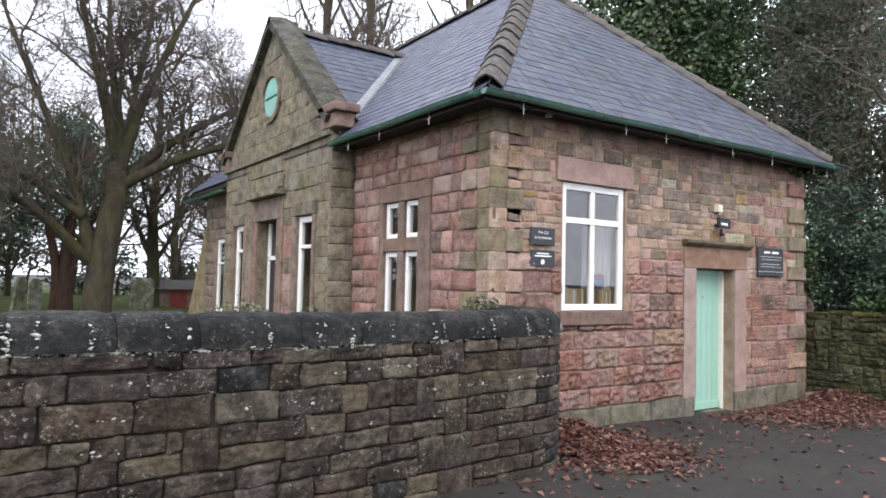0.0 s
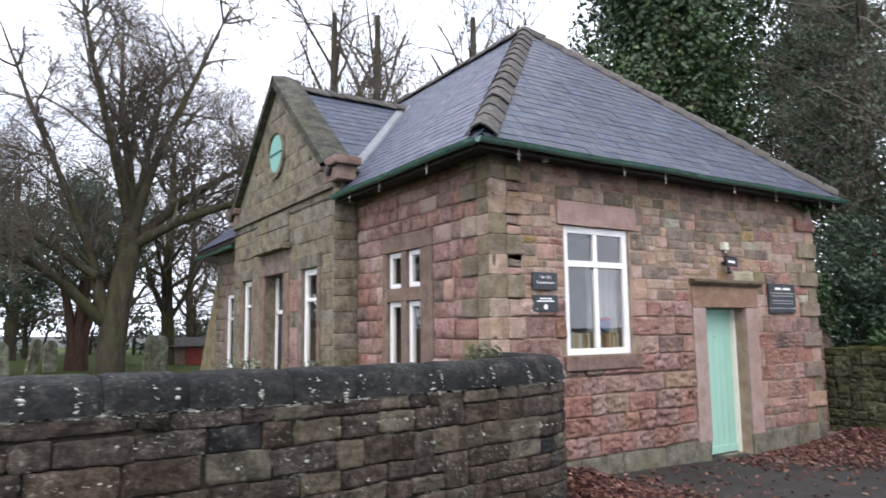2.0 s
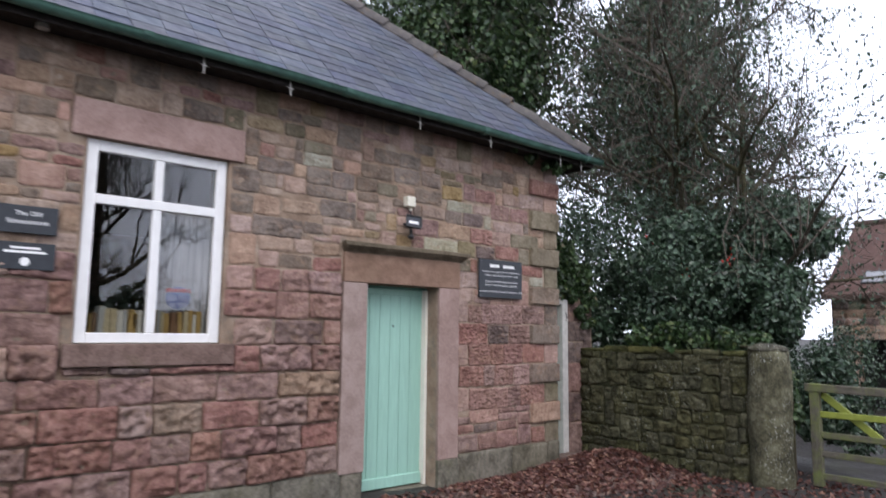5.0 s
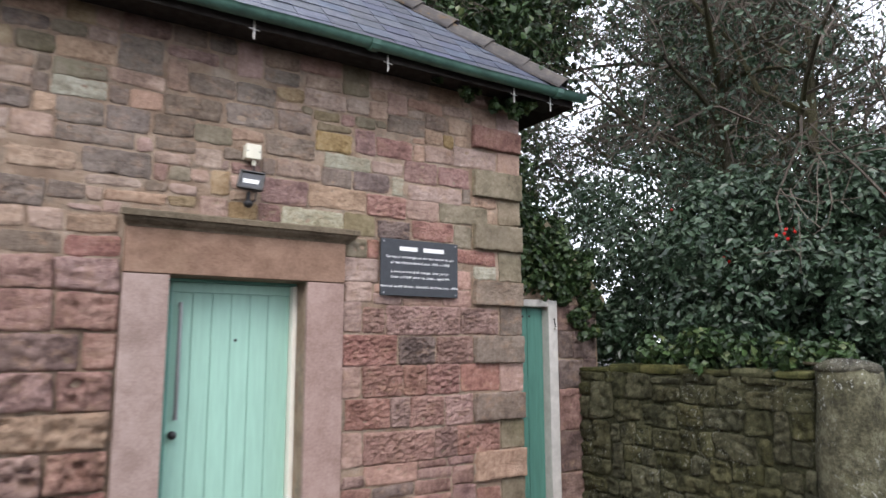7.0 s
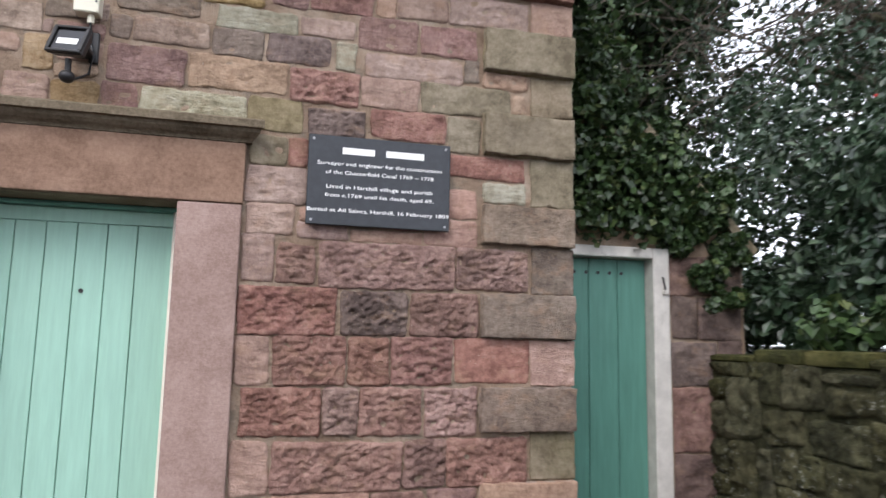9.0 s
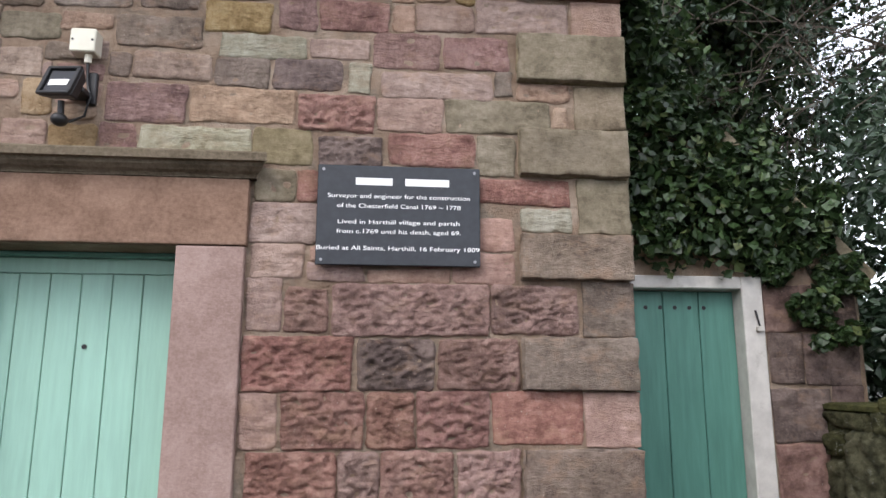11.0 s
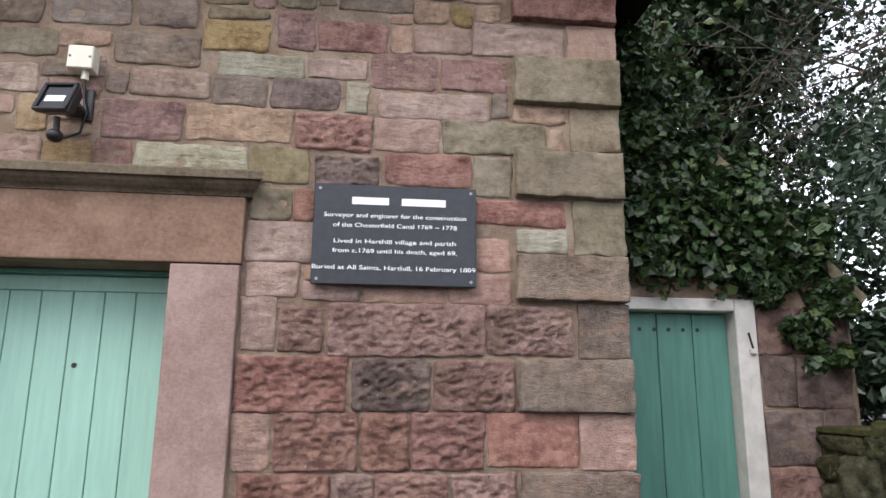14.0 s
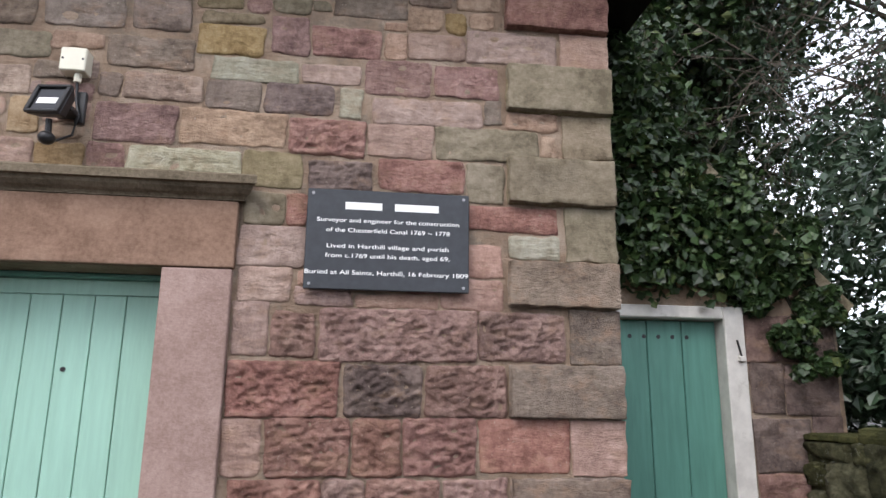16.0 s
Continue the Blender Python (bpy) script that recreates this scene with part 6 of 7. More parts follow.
# ivy-clad trees behind the schoolroom
def ivy_tree(x, y, h, seed, r=0.9, n=26000):
    ob = thing("ivy_clad_tree", "tall bare tree with an ivy-smothered trunk", "tree", "ivy-clad trees")
    rq = np.random.RandomState(seed)
    out = {}
    trunk = limb(out, 0, [(x, y, -0.6), (x + 0.1, y, h * 0.3), (x - 0.1, y + 0.1, h * 0.6), (x + 0.1, y, h)], 0.34, 0.10)
    for k in range(14):
        i = int((0.40 + 0.56 * k / 14) * (len(trunk) - 2))
        a = k * 2.4
        grow(rq, trunk[i], (math.cos(a), math.sin(a), 0.7), rq.uniform(1.8, 3.2), 0.08, 1, out, 0.7, 0.2, (0, 4, 4, 2), 0.3, 0.6)
    V, F = tube_arrays(out[0] + out.get(1, []), 8)
    mesh_object("trunk", V, F, BARK, ob, smooth=True)
    vs, fs, base = [], [], 0
    for k in (2, 3, 4):
        if k in out:
            v, f = tube_arrays(out[k], 3)
            vs.append(v)
            fs.append(f + base)
            base += len(v)
    tagged(mesh_object("brushwood", np.concatenate(vs), np.concatenate(fs), TWIG, ob, "bare twigs"), kind="stuff")
    zs = np.concatenate([rq.uniform(0.0, 0.45, n // 6), rq.uniform(0.42, 0.93, n - n // 6)])
    th = rq.uniform(0, 2 * math.pi, n)
    rise = np.clip((zs - 0.38) / 0.17, 0, 1)
    rad = r * (0.55 + 0.45 * np.sin(zs * 9 + th * 2) ** 2) * (0.45 + 0.65 * rise) * (1.25 - 0.5 * zs) * rq.uniform(0.3, 1.15, n)
    tx = np.interp(zs * h, trunk[:, 2], trunk[:, 0])
    ty = np.interp(zs * h, trunk[:, 2], trunk[:, 1])
    P = np.stack([tx + rad * np.cos(th), ty + rad * np.sin(th), zs * h], 1)
    D = np.stack([np.cos(th), np.sin(th), np.full(n, 0.4)], 1)
    blobs = []
    for k in range(22):
        l = out[1][rq.randint(len(out[1]))][0]
        q = l[rq.randint(1, len(l))]
        blobs.append((q, (1.7, 1.7, 1.2), 1300, 16))
    v, f = leaf_arrays(P, 0.15, rq, D, lean=0.6, aspect=0.8)
    mesh_object("ivy", v, f, IVY, ob, "dense dark green ivy")
    foliage(ob, "ivy_crown", blobs, 0.13, IVY, seed + 1, "ivy along the limbs", 0.8)
    return ob


ivy_tree(15.3, 12.0, 14.5, 41, 2.3, 38000)
ivy_tree(23.0, 11.5, 14.0, 43, 1.7, 20000)

# a dense twiggy evergreen behind the garden wall
thorn = thing("thorn_tree", "tall tangled tree with small dark leaves and brown twigs", "tree", at=(17.8, 8.4, -0.4))
rq = np.random.RandomState(47)
out = {}
for k in range(3):
    t_ = limb(out, 0, [(0.3 * k - 0.3, 0.2 * k, -0.2), (0.5 * k - 0.6, 0.5 * k - 0.4, 3.5), (1.1 * k - 1.2, 0.8 * k - 0.8, 7.0), (1.5 * k - 1.4, 1.0 * k - 1.2, 11.6)], 0.20, 0.04)
    for q in range(15):
        i = rq.randint(5, len(t_) - 1)
        a = rq.uniform(0, 6.28)
        grow(rq, t_[i], (math.cos(a), math.sin(a), 0.55), rq.uniform(1.9, 3.6), 0.05, 1, out, 0.8, 0.1, (0, 5, 4, 4), 0.45, 0.62)
V, F = tube_arrays(out[0] + out[1], 6)
mesh_object("limb", V, F, BARK, thorn)
vs, fs, base = [], [], 0
for k in (2, 3, 4):
    v, f = tube_arrays(out[k], 3)
    vs.append(v)
    fs.append(f + base)
    base += len(v)
mesh_object("brushwood", np.concatenate(vs), np.concatenate(fs), TWIG, thorn, "tangled brown twigs")
tw = np.concatenate([l[0][1:] for l in out[4]])
v, f = leaf_arrays(tw[rq.randint(len(tw), size=24000)] + rq.normal(size=(24000, 3)) * 0.10, 0.08, rq)
mesh_object("leaves", v, f, HOLLY, thorn, "small dark leaves")

# holly and ivy mass over the gate wall
holly = thing("holly_tree", "dense dark green holly hanging over the garden wall", "tree", at=(15.2, 6.4, -0.3))
hm = np.array((15.2, 6.4, -0.3))


def rel(blobs):
    return [(tuple(np.array(c) - hm), r, n, l) for c, r, n, l in blobs]


foliage(holly, "leaves", rel([((14.75, 5.75, 2.3), (1.3, 1.25, 1.0), 22000, 40), ((14.9, 6.9, 3.0), (1.4, 1.5, 1.1), 7500, 30), ((15.5, 6.5, 4.4), (1.6, 1.6, 1.3), 1800, 30), ((14.25, 4.85, 1.9), (0.65, 0.6, 0.9), 7000, 18), ((14.3, 6.6, 1.7), (0.9, 1.2, 0.9), 9000, 18), ((18.5, 9.8, 1.4), (3.2, 2.4, 1.7), 10000, 34), ((22.5, 11.0, 1.5), (3.0, 2.5, 2.0), 9000, 24), ((18.0, 7.3, 0.9), (1.7, 1.1, 1.2), 6000, 24), ((13.95, 8.1, 1.9), (0.8, 0.7, 0.9), 6000, 20), ((14.5, 4.1, 0.5), (0.5, 0.5, 0.7), 4000, 14), ((15.7, 9.4, 3.6), (1.3, 1.2, 1.6), 2600, 30), ((15.2, 5.0, 2.9), (0.9, 0.8, 0.8), 6000, 20)]), 0.085, HOLLY, 51, "glossy dark holly and ivy leaves")
rq = np.random.RandomState(52)
out = {}
for bx, by in ((15.3, 6.6), (16.2, 7.4), (15.0, 5.4), (17.2, 6.2)):
    t_ = limb(out, 0, [(bx - hm[0], by - hm[1], -0.2), (bx - hm[0] + rq.uniform(-0.3, 0.3), by - hm[1], 2.4), (bx - hm[0] + rq.uniform(-0.6, 0.6), by - hm[1] + rq.uniform(-0.4, 0.4), 5.4)], 0.11, 0.04)
    for k in range(9):
        i = rq.randint(4, len(t_) - 1)
        a = rq.uniform(0, 6.28)
        grow(rq, t_[i], (math.cos(a), math.sin(a), 0.75), rq.uniform(1.2, 2.9), 0.04, 1, out, 0.8, 0.1, (0, 4, 4, 3), 0.45, 0.6)
V, F = tube_arrays(out[0] + out[1], 6)
mesh_object("limb", V, F, BARK, holly)
vs, fs, base = [], [], 0
for k in (2, 3, 4):
    v, f = tube_arrays(out[k], 3)
    vs.append(v)
    fs.append(f + base)
    base += len(v)
mesh_object("brushwood", np.concatenate(vs), np.concatenate(fs), TWIG, holly, "tangled grey-brown twigs")
# sparse small leaves among the twigs
tipsP = np.concatenate([l[0][-2:] for l in out[4]] + [l[0][1:] for l in out[3]])
v, f = leaf_arrays(tipsP[rq.randint(len(tipsP), size=9000)] + rq.normal(size=(9000, 3)) * 0.09, 0.07, rq)
mesh_object("sparse_leaves", v, f, HOLLY, holly)
bz = np.array([(14.3, 5.2, 2.7), (14.1, 5.9, 2.5), (13.7, 5.0, 2.5), (14.6, 4.6, 2.9), (13.9, 6.3, 2.9), (13.6, 5.6, 2.3)])
for c_ in bz:
    for k in range(5):
        q = c_ - hm + rq.normal(size=3) * 0.05
        bm = bmesh.new()
        bmesh.ops.create_icosphere(bm, subdivisions=1, radius=0.018, matrix=pose(*q))
        part("berry", bm, BERRY, holly, "red holly berry")

# ivy over the stub wall, the eaves corner and the pier
ivy = thing("ivy", "dark green ivy spilling over the stub wall and eaves", "ivy", at=(12.6, 7.2, 2.0))
im = np.array((12.6, 7.2, 2.0))
foliage(ivy, "leaves", [(tuple(np.array(c) - im), r, n, l) for c, r, n, l in [((12.2, 7.0, 2.5), (0.62, 0.12, 0.45), 8000, 70), ((12.62, 6.98, 2.2), (0.40, 0.07, 0.22), 2600, 24), ((12.95, 6.97, 2.35), (0.22, 0.1, 0.2), 1300, 14), ((13.12, 6.95, 2.0), (0.14, 0.08, 0.14), 520, 8), ((13.0, 6.93, 1.75), (0.2, 0.06, 0.22), 420, 9), ((11.85, 7.2, 3.2), (0.25, 0.4, 0.7), 3000, 24), ((12.75, 7.05, 2.25), (0.3, 0.22, 0.25), 900, 8), ((12.1, 7.6, 3.3), (0.5, 0.6, 0.7), 2600, 14), ((11.9, 6.25, 4.0), (0.16, 0.2, 0.17), 420, 5), ((12.95, 6.9, 1.65), (0.14, 0.1, 0.14), 160, 4), ((12.05, 7.9, 4.3), (0.5, 0.6, 0.9), 1800, 12)]], 0.062, IVY, 61, "", 0.85)
ivy2 = thing("eaves_ivy", "strand of ivy hanging below the gutter", "ivy", at=(11.2, 6.2, 3.7))
im = np.array((11.2, 6.2, 3.7))
foliage(ivy2, "leaves", [(tuple(np.array(c) - im), r, n, l) for c, r, n, l in [((11.45, 6.2, 3.66), (0.26, 0.1, 0.09), 260, 7), ((10.95, 6.18, 3.68), (0.14, 0.08, 0.05), 70, 4), ((10.62, 6.18, 3.70), (0.06, 0.05, 0.04), 14, 2)]], 0.075, IVY, 62, "", 0.85)
ivy3 = thing("pier_ivy", "ivy climbing over the gate pier and wall top", "ivy", at=(13.2, 4.4, 0.6))
im = np.array((13.2, 4.4, 0.6))
foliage(ivy3, "leaves", [(tuple(np.array(c) - im), r, n, l) for c, r, n, l in [((13.3, 4.2, 0.75), (0.16, 0.22, 0.45), 700, 9), ((13.2, 4.6, 1.35), (0.3, 0.4, 0.2), 1100, 9), ((13.1, 5.6, 1.42), (0.15, 0.8, 0.12), 900, 10)]], 0.08, IVY, 63, "", 0.85)
# woody stems under the ivy
for holder, runs in ((ivy, [[(-0.75, -0.06, -0.05), (-0.55, -0.08, 0.3), (-0.5, 0.0, 0.9), (-0.45, 0.2, 1.6)], [(0.15, -0.17, 0.3), (0.3, -0.2, 0.1), (0.45, -0.22, -0.25)]]),
                     (ivy3, [[(0.02, -0.32, -0.8), (0.08, -0.3, 0.1), (0.0, 0.0, 0.7)], [(0.0, 0.1, 0.74), (-0.1, 1.0, 0.78)]])):
    for run in runs:
        V, F = tube_arrays([(np.array(run), np.linspace(0.018, 0.008, len(run)))], 6)
        mesh_object("stem", V, F, BARK, holder, "woody brown ivy stem", smooth=True)
# shrubs behind the boundary wall
shrub = thing("garden_shrub", "domed grey-green shrub behind the boundary wall", "shrub", at=(2.55, 7.3, 0.2))
foliage(shrub, "leaves", [((0, 0, 0.55), (0.72, 0.6, 0.62), 9500, 60)], 0.05, SHRUB, 71, "", 0.5)
V, F = tube_arrays([(np.array([(0, 0, -0.25), (0.02, 0, 0.2), (0.05, 0.03, 0.6)]), np.array([0.06, 0.05, 0.02]))], 7)
mesh_object("stem", V, F, BARK, shrub)
weeds = thing("wall_weeds", "straggling weeds in the corner behind the wall", "plant", at=(4.55, 6.0, 0.9))
foliage(weeds, "leaves", [((0, 0, 0.42), (0.35, 0.28, 0.22), 900, 12)], 0.06, SHRUB, 72, "", 0.3)
V, F = tube_arrays([(np.array([(0, 0, -1.0), (0.02, 0, -0.2), (0.05, 0.03, 0.5)]), np.array([0.02, 0.015, 0.006]))], 5)
mesh_object("stem", V, F, TWIG, weeds)

# ---- fallen leaves ----
rl = np.random.RandomState(81)


def litter(name, label, n, sampler, size, heap):
    xy = np.array([sampler() for _ in range(n)])
    z = np.array([ground_z(x, y) + heap(x, y) * rl.uniform(0.75, 1.0) + 0.006 for x, y in xy])
    P = np.column_stack([xy, z])
    v, f = leaf_arrays(P, size, rl, np.tile((0, 0, 1.0), (n, 1)), lean=0.45, aspect=0.62, fold=0.5)
    ob = mesh_object(name, v, f, LITTER)
    return tagged(ob, label, "leaves", kind="stuff")


def heap_a(x, y):
    return 0.27 * math.exp(-((x - 5.4) / 0.55) ** 2 - ((y - 5.65) / 0.6) ** 2)


def heap_b(x, y):
    return 0.20 * math.exp(-((x - 12.4) / 1.2) ** 2 - ((y - 6.3) / 0.7) ** 2) + 0.05 * math.exp(-((x - 11) / 1.6) ** 2 - ((y - 5.8) / 0.6) ** 2)


litter("leaf_pile", "heap of red-brown fallen beech leaves", 4200, lambda: (5.5 + rl.normal() * 0.42, 5.45 + rl.normal() * 0.45), 0.075, heap_a)
litter("leaf_litter", "red-brown fallen leaves drifted along the wall foot", 5200, lambda: (rl.uniform(9.7, 12.9) if rl.rand() < 0.8 else rl.uniform(8.6, 12.9), 6.25 - abs(rl.normal()) * 0.55), 0.07, heap_b)
litter("gate_litter", "dark fallen leaves trodden into the ground by the gate", 1500, lambda: (rl.uniform(11.0, 14.5), rl.uniform(2.6, 5.6)), 0.07, lambda x, y: 0.0)
litter("scattered_leaves", "scattered fallen leaves on the lane", 700, lambda: (rl.uniform(3.5, 13.0), 6.2 - abs(rl.normal()) * 1.6), 0.075, lambda x, y: 0.0)
for nm, fn, x0, x1, y0, y1 in (("leaf_mound", heap_a, 4.98, 6.5, 4.7, 6.33), ("leaf_bank", heap_b, 9.0, 12.95, 4.6, 6.95)):
    V, F, nx_, ny_ = [], [], 24, 16
    for j in range(ny_ + 1):
        for i in range(nx_ + 1):
            x, y = x0 + (x1 - x0) * i / nx_, y0 + (y1 - y0) * j / ny_
            V.append((x, y, ground_z(x, y) - 0.012 + fn(x, y) * 0.85))
    for j in range(ny_):
        for i in range(nx_):
            a = j * (nx_ + 1) + i
            F.append((a, a + 1, a + nx_ + 2, a + nx_ + 1))
    tagged(mesh_object(nm, V, F, DARK, smooth=True), "dark leaf mould under the fallen leaves", "leaf mould", kind="stuff")

# churchyard turf behind the boundary wall
V, F = [], []
for j in range(25):
    for i in range(25):
        x = -40 + 80 * i / 24
        y = 7.5 + 70 * j / 24
        V.append((x, y, ground_z(x, y) + 0.03 + 0.28 * min(1, max(0, (y - 9) / 8)) + 0.04 * noise.noise(Vector((x * 0.3, y * 0.3, 0)))))
for j in range(24):
    for i in range(24):
        a = j * 25 + i
        F.append((a, a + 1, a + 26, a + 25))
tagged(mesh_object("lawn", V, F, TURF, smooth=True), "rough winter grass of the churchyard", "grass", kind="structure")

# ---- signs, lamp and the things behind the window ----


def lettering(name, text, centre, width, height, parent, y, mat=LETTER, bold=None):
    """A line of raised lettering fitted to a width and a letter height, facing -y."""
    cu = bpy.data.curves.new(name, "FONT")
    cu.body, cu.size, cu.align_x, cu.align_y = text, 1.0, "CENTER", "CENTER"
    cu.offset = 0.004 if bold is None else bold
    tmp = bpy.data.objects.new(name, cu)
    scene.collection.objects.link(tmp)
    bpy.context.view_layer.update()
    me = bpy.data.meshes.new_from_object(tmp.evaluated_get(bpy.context.evaluated_depsgraph_get()))
    bpy.data.objects.remove(tmp)
    co = np.array([v.co for v in me.vertices])
    lo, hi = co.min(0), co.max(0)
    sx, sz = width / (hi[0] - lo[0]), height / 0.72
    for v in me.vertices:
        x, z = v.co.x, v.co.y
        v.co = ((x - (lo[0] + hi[0]) / 2) * sx + centre[0], y, z * sz + centre[1])
    me.materials.clear()
    me.materials.append(mat)
    ob = new(name, me)
    ob.parent = parent
    ob["kind"] = "stuff"
    return ob


def bar(cx, cz, w, h, parent, y):
    return mesh_object("letter_bar", [(cx - w / 2, y, cz - h / 2), (cx + w / 2, y, cz - h / 2), (cx + w / 2, y, cz + h / 2), (cx - w / 2, y, cz + h / 2)], [(0, 1, 2, 3)], LETTER, parent)


plaque = thing("wall_plaque", "dark slate memorial plaque with white serif lettering", "plaque")
PX0, PX1, PZ0, PZ1 = 10.16, 10.893, 1.892, 2.349
part("plate", box(PX0, PX1, FY - 0.052, FY - 0.028, PZ0, PZ1, 0.003), PLATE, plaque)
py, pc, ph = FY - 0.0535, (PX0 + PX1) / 2, PZ1 - PZ0
bar(pc - 0.115, PZ1 - 0.165 * ph, 0.165, 0.034, plaque, py)
bar(pc + 0.125, PZ1 - 0.165 * ph, 0.20, 0.034, plaque, py)
for text, r, w in (("Surveyor and engineer for the construction", 0.315, 0.64), ("of the Chesterfield Canal 1769 ~ 1778", 0.415, 0.555), ("Lived in Harthill village and parish", 0.575, 0.545),
                   ("from c.1769 until his death, aged 69.", 0.67, 0.555), ("Buried at All Saints, Harthill, 16 February 1809", 0.835, 0.725)):
    lettering("inscription", text, (pc, PZ1 - r * ph), w, 0.0195, plaque, py)
for cx, cz in ((PX0 + 0.025, PZ1 - 0.022), (PX1 - 0.025, PZ1 - 0.022), (PX0 + 0.025, PZ0 + 0.022), (PX1 - 0.025, PZ0 + 0.022)):
    part("screw", rod((cx, FY - 0.055, cz), (cx, FY - 0.045, cz), 0.007, 10), STEEL, plaque, "bright screw head")
for k, (z0, z1) in enumerate(((2.165, 2.372), (1.90, 2.10))):
    sg = thing("wall_sign", ("small black sign naming the building in white", "small black funders' sign with a round white emblem")[k], "sign", "front wall signs")
    part("plate", box(5.365, 5.755, FY - 0.05, FY - 0.03, z0, z1, 0.003), PLATE, sg)
    if k == 0:
        lettering("inscription", "The Old", (5.56, z1 - 0.06), 0.17, 0.034, sg, FY - 0.0515)
        lettering("inscription", "Schoolroom", (5.56, z1 - 0.122), 0.27, 0.034, sg, FY - 0.0515)
    else:
        bar(5.56, z1 - 0.042, 0.19, 0.017, sg, FY - 0.0515)
        bar(5.56, z1 - 0.072, 0.27, 0.017, sg, FY - 0.0515)
        part("emblem", rod((5.56, FY - 0.0515, z0 + 0.058), (5.56, FY - 0.045, z0 + 0.058), 0.032, 18), LETTER, sg, "round white emblem")

flood = thing("floodlight", "black security floodlight with a motion sensor and cream junction box", "lamp")
part("junction_box", box(9.055, 9.165, FY - 0.085, FY - 0.005, 2.825, 2.935, 0.005), PLASTIC, flood, "cream plastic junction box")
for cx, cz in ((9.068, 2.88), (9.152, 2.88)):
    part("screw", rod((cx, FY - 0.088, cz), (cx, FY - 0.08, cz), 0.005, 8), IRON, flood)
part("gland", rod((9.125, FY - 0.045, 2.825), (9.125, FY - 0.045, 2.785), 0.016, 10), PLASTIC, flood)
head_at = pose(9.085, FY - 0.14, 2.635, -16, 7, -22)
bm = box(-0.088, 0.088, -0.03, 0.03, -0.072, 0.072, 0.006)
for v in bm.verts:
    if v.co.y > 0:
        v.co.x *= 0.72
        v.co.z *= 0.72
head = part("lamp_head", bm, IRON, flood, "black finned lamp head", at=head_at)
bm = bmesh.new()
for a, b, c, d in ((-0.088, 0.088, 0.058, 0.072), (-0.088, 0.088, -0.072, -0.058), (-0.09, -0.072, -0.06, 0.06), (0.072, 0.09, -0.06, 0.06)):
    box(a, b, -0.045, -0.028, c, d, 0.003, bm=bm)
part("bezel", bm, IRON, head)
# dark face and white strip paint the reflector's dim and bright bands
m = Nodes("lamp_reflector", 0.5, 0.7)
m.colour((0.055, 0.058, 0.065))
part("reflector", box(-0.066, 0.066, -0.033, -0.031, -0.052, 0.05), m.mat, head, "reflector behind glass, coloured dark for its dim part")
part("lamp_tube", box(-0.052, 0.052, -0.037, -0.034, -0.026, 0.006, 0.001), LETTER, head, "white strip painted as the bright band in the reflector")
part("bracket", box(9.05, 9.15, FY - 0.12, FY - 0.01, 2.62, 2.645, 0.004), IRON, flood)
part("wall_plate", box(9.125, 9.165, FY - 0.03, FY - 0.004, 2.60, 2.75, 0.004), IRON, flood)
part("sensor_arm", rod((9.07, FY - 0.13, 2.57), (9.07, FY - 0.12, 2.50), 0.014, 8), IRON, flood)
bm = bmesh.new()
bmesh.ops.create_uvsphere(bm, u_segments=14, v_segments=8, radius=0.034, matrix=pose(9.07, FY - 0.13, 2.485) @ Matrix.Diagonal((1, 1.1, 0.85, 1)))
part("sensor", bm, IRON, flood, "round black motion sensor", smooth=True)
cab = [(9.125, FY - 0.045, 2.79), (9.13, FY - 0.04, 2.70), (9.15, FY - 0.05, 2.62), (9.14, FY - 0.06, 2.53), (9.09, FY - 0.09, 2.49)]
V, F = tube_arrays([(np.array(cab), np.full(len(cab), 0.006))], 6)
mesh_object("cable", V, F, IRON, flood, smooth=True)

# curtains, books and a bowl inside the front window
for nm, x0, x1, zz in (("net_curtain", 6.53, 7.08, 2.47), ):
    V, F = [], []
    n = 40
    for i in range(n + 1):
        x = x0 + (x1 - x0) * i / n
        y = FY + 0.23 + 0.022 * math.sin(i * 1.35) + 0.012 * math.sin(i * 0.5)
        for z in (1.40, zz):
            V.append((x, y + (0.03 if z < 2 else 0), z))
    F = [(2 * i, 2 * i + 2, 2 * i + 3, 2 * i + 1) for i in range(n)]
    c = thing(nm, "thin pale net curtain hanging in folds behind the glass", "curtain", "net curtains")
    ob = mesh_object("cloth", V, F, CURTAIN, c, smooth=True)
    part("curtain_rail", rod((x0 - 0.02, FY + 0.23, zz + 0.01), (x1 + 0.02, FY + 0.23, zz + 0.01), 0.006, 8), OLD_WHITE, c)
ledge = part("window_ledge", box(5.93, 7.08, FY + 0.10, FY + 0.42, 1.365, 1.41, 0.004), OLD_WHITE)
tagged(ledge, "white-painted inner window ledge", "window ledge", kind="structure")
rb5 = np.random.RandomState(9)
BOOKS = [paint("book_cloth_" + nm, c, 0.7, 0.15, 0.2, 30) for nm, c in (("ochre", (0.42, 0.28, 0.10)), ("buff", (0.50, 0.42, 0.27)), ("grey", (0.45, 0.45, 0.44)), ("white", (0.62, 0.60, 0.55)), ("brown", (0.20, 0.11, 0.06)))]
PAPER = paint("book_paper", (0.62, 0.57, 0.46), 0.9, 0.08)
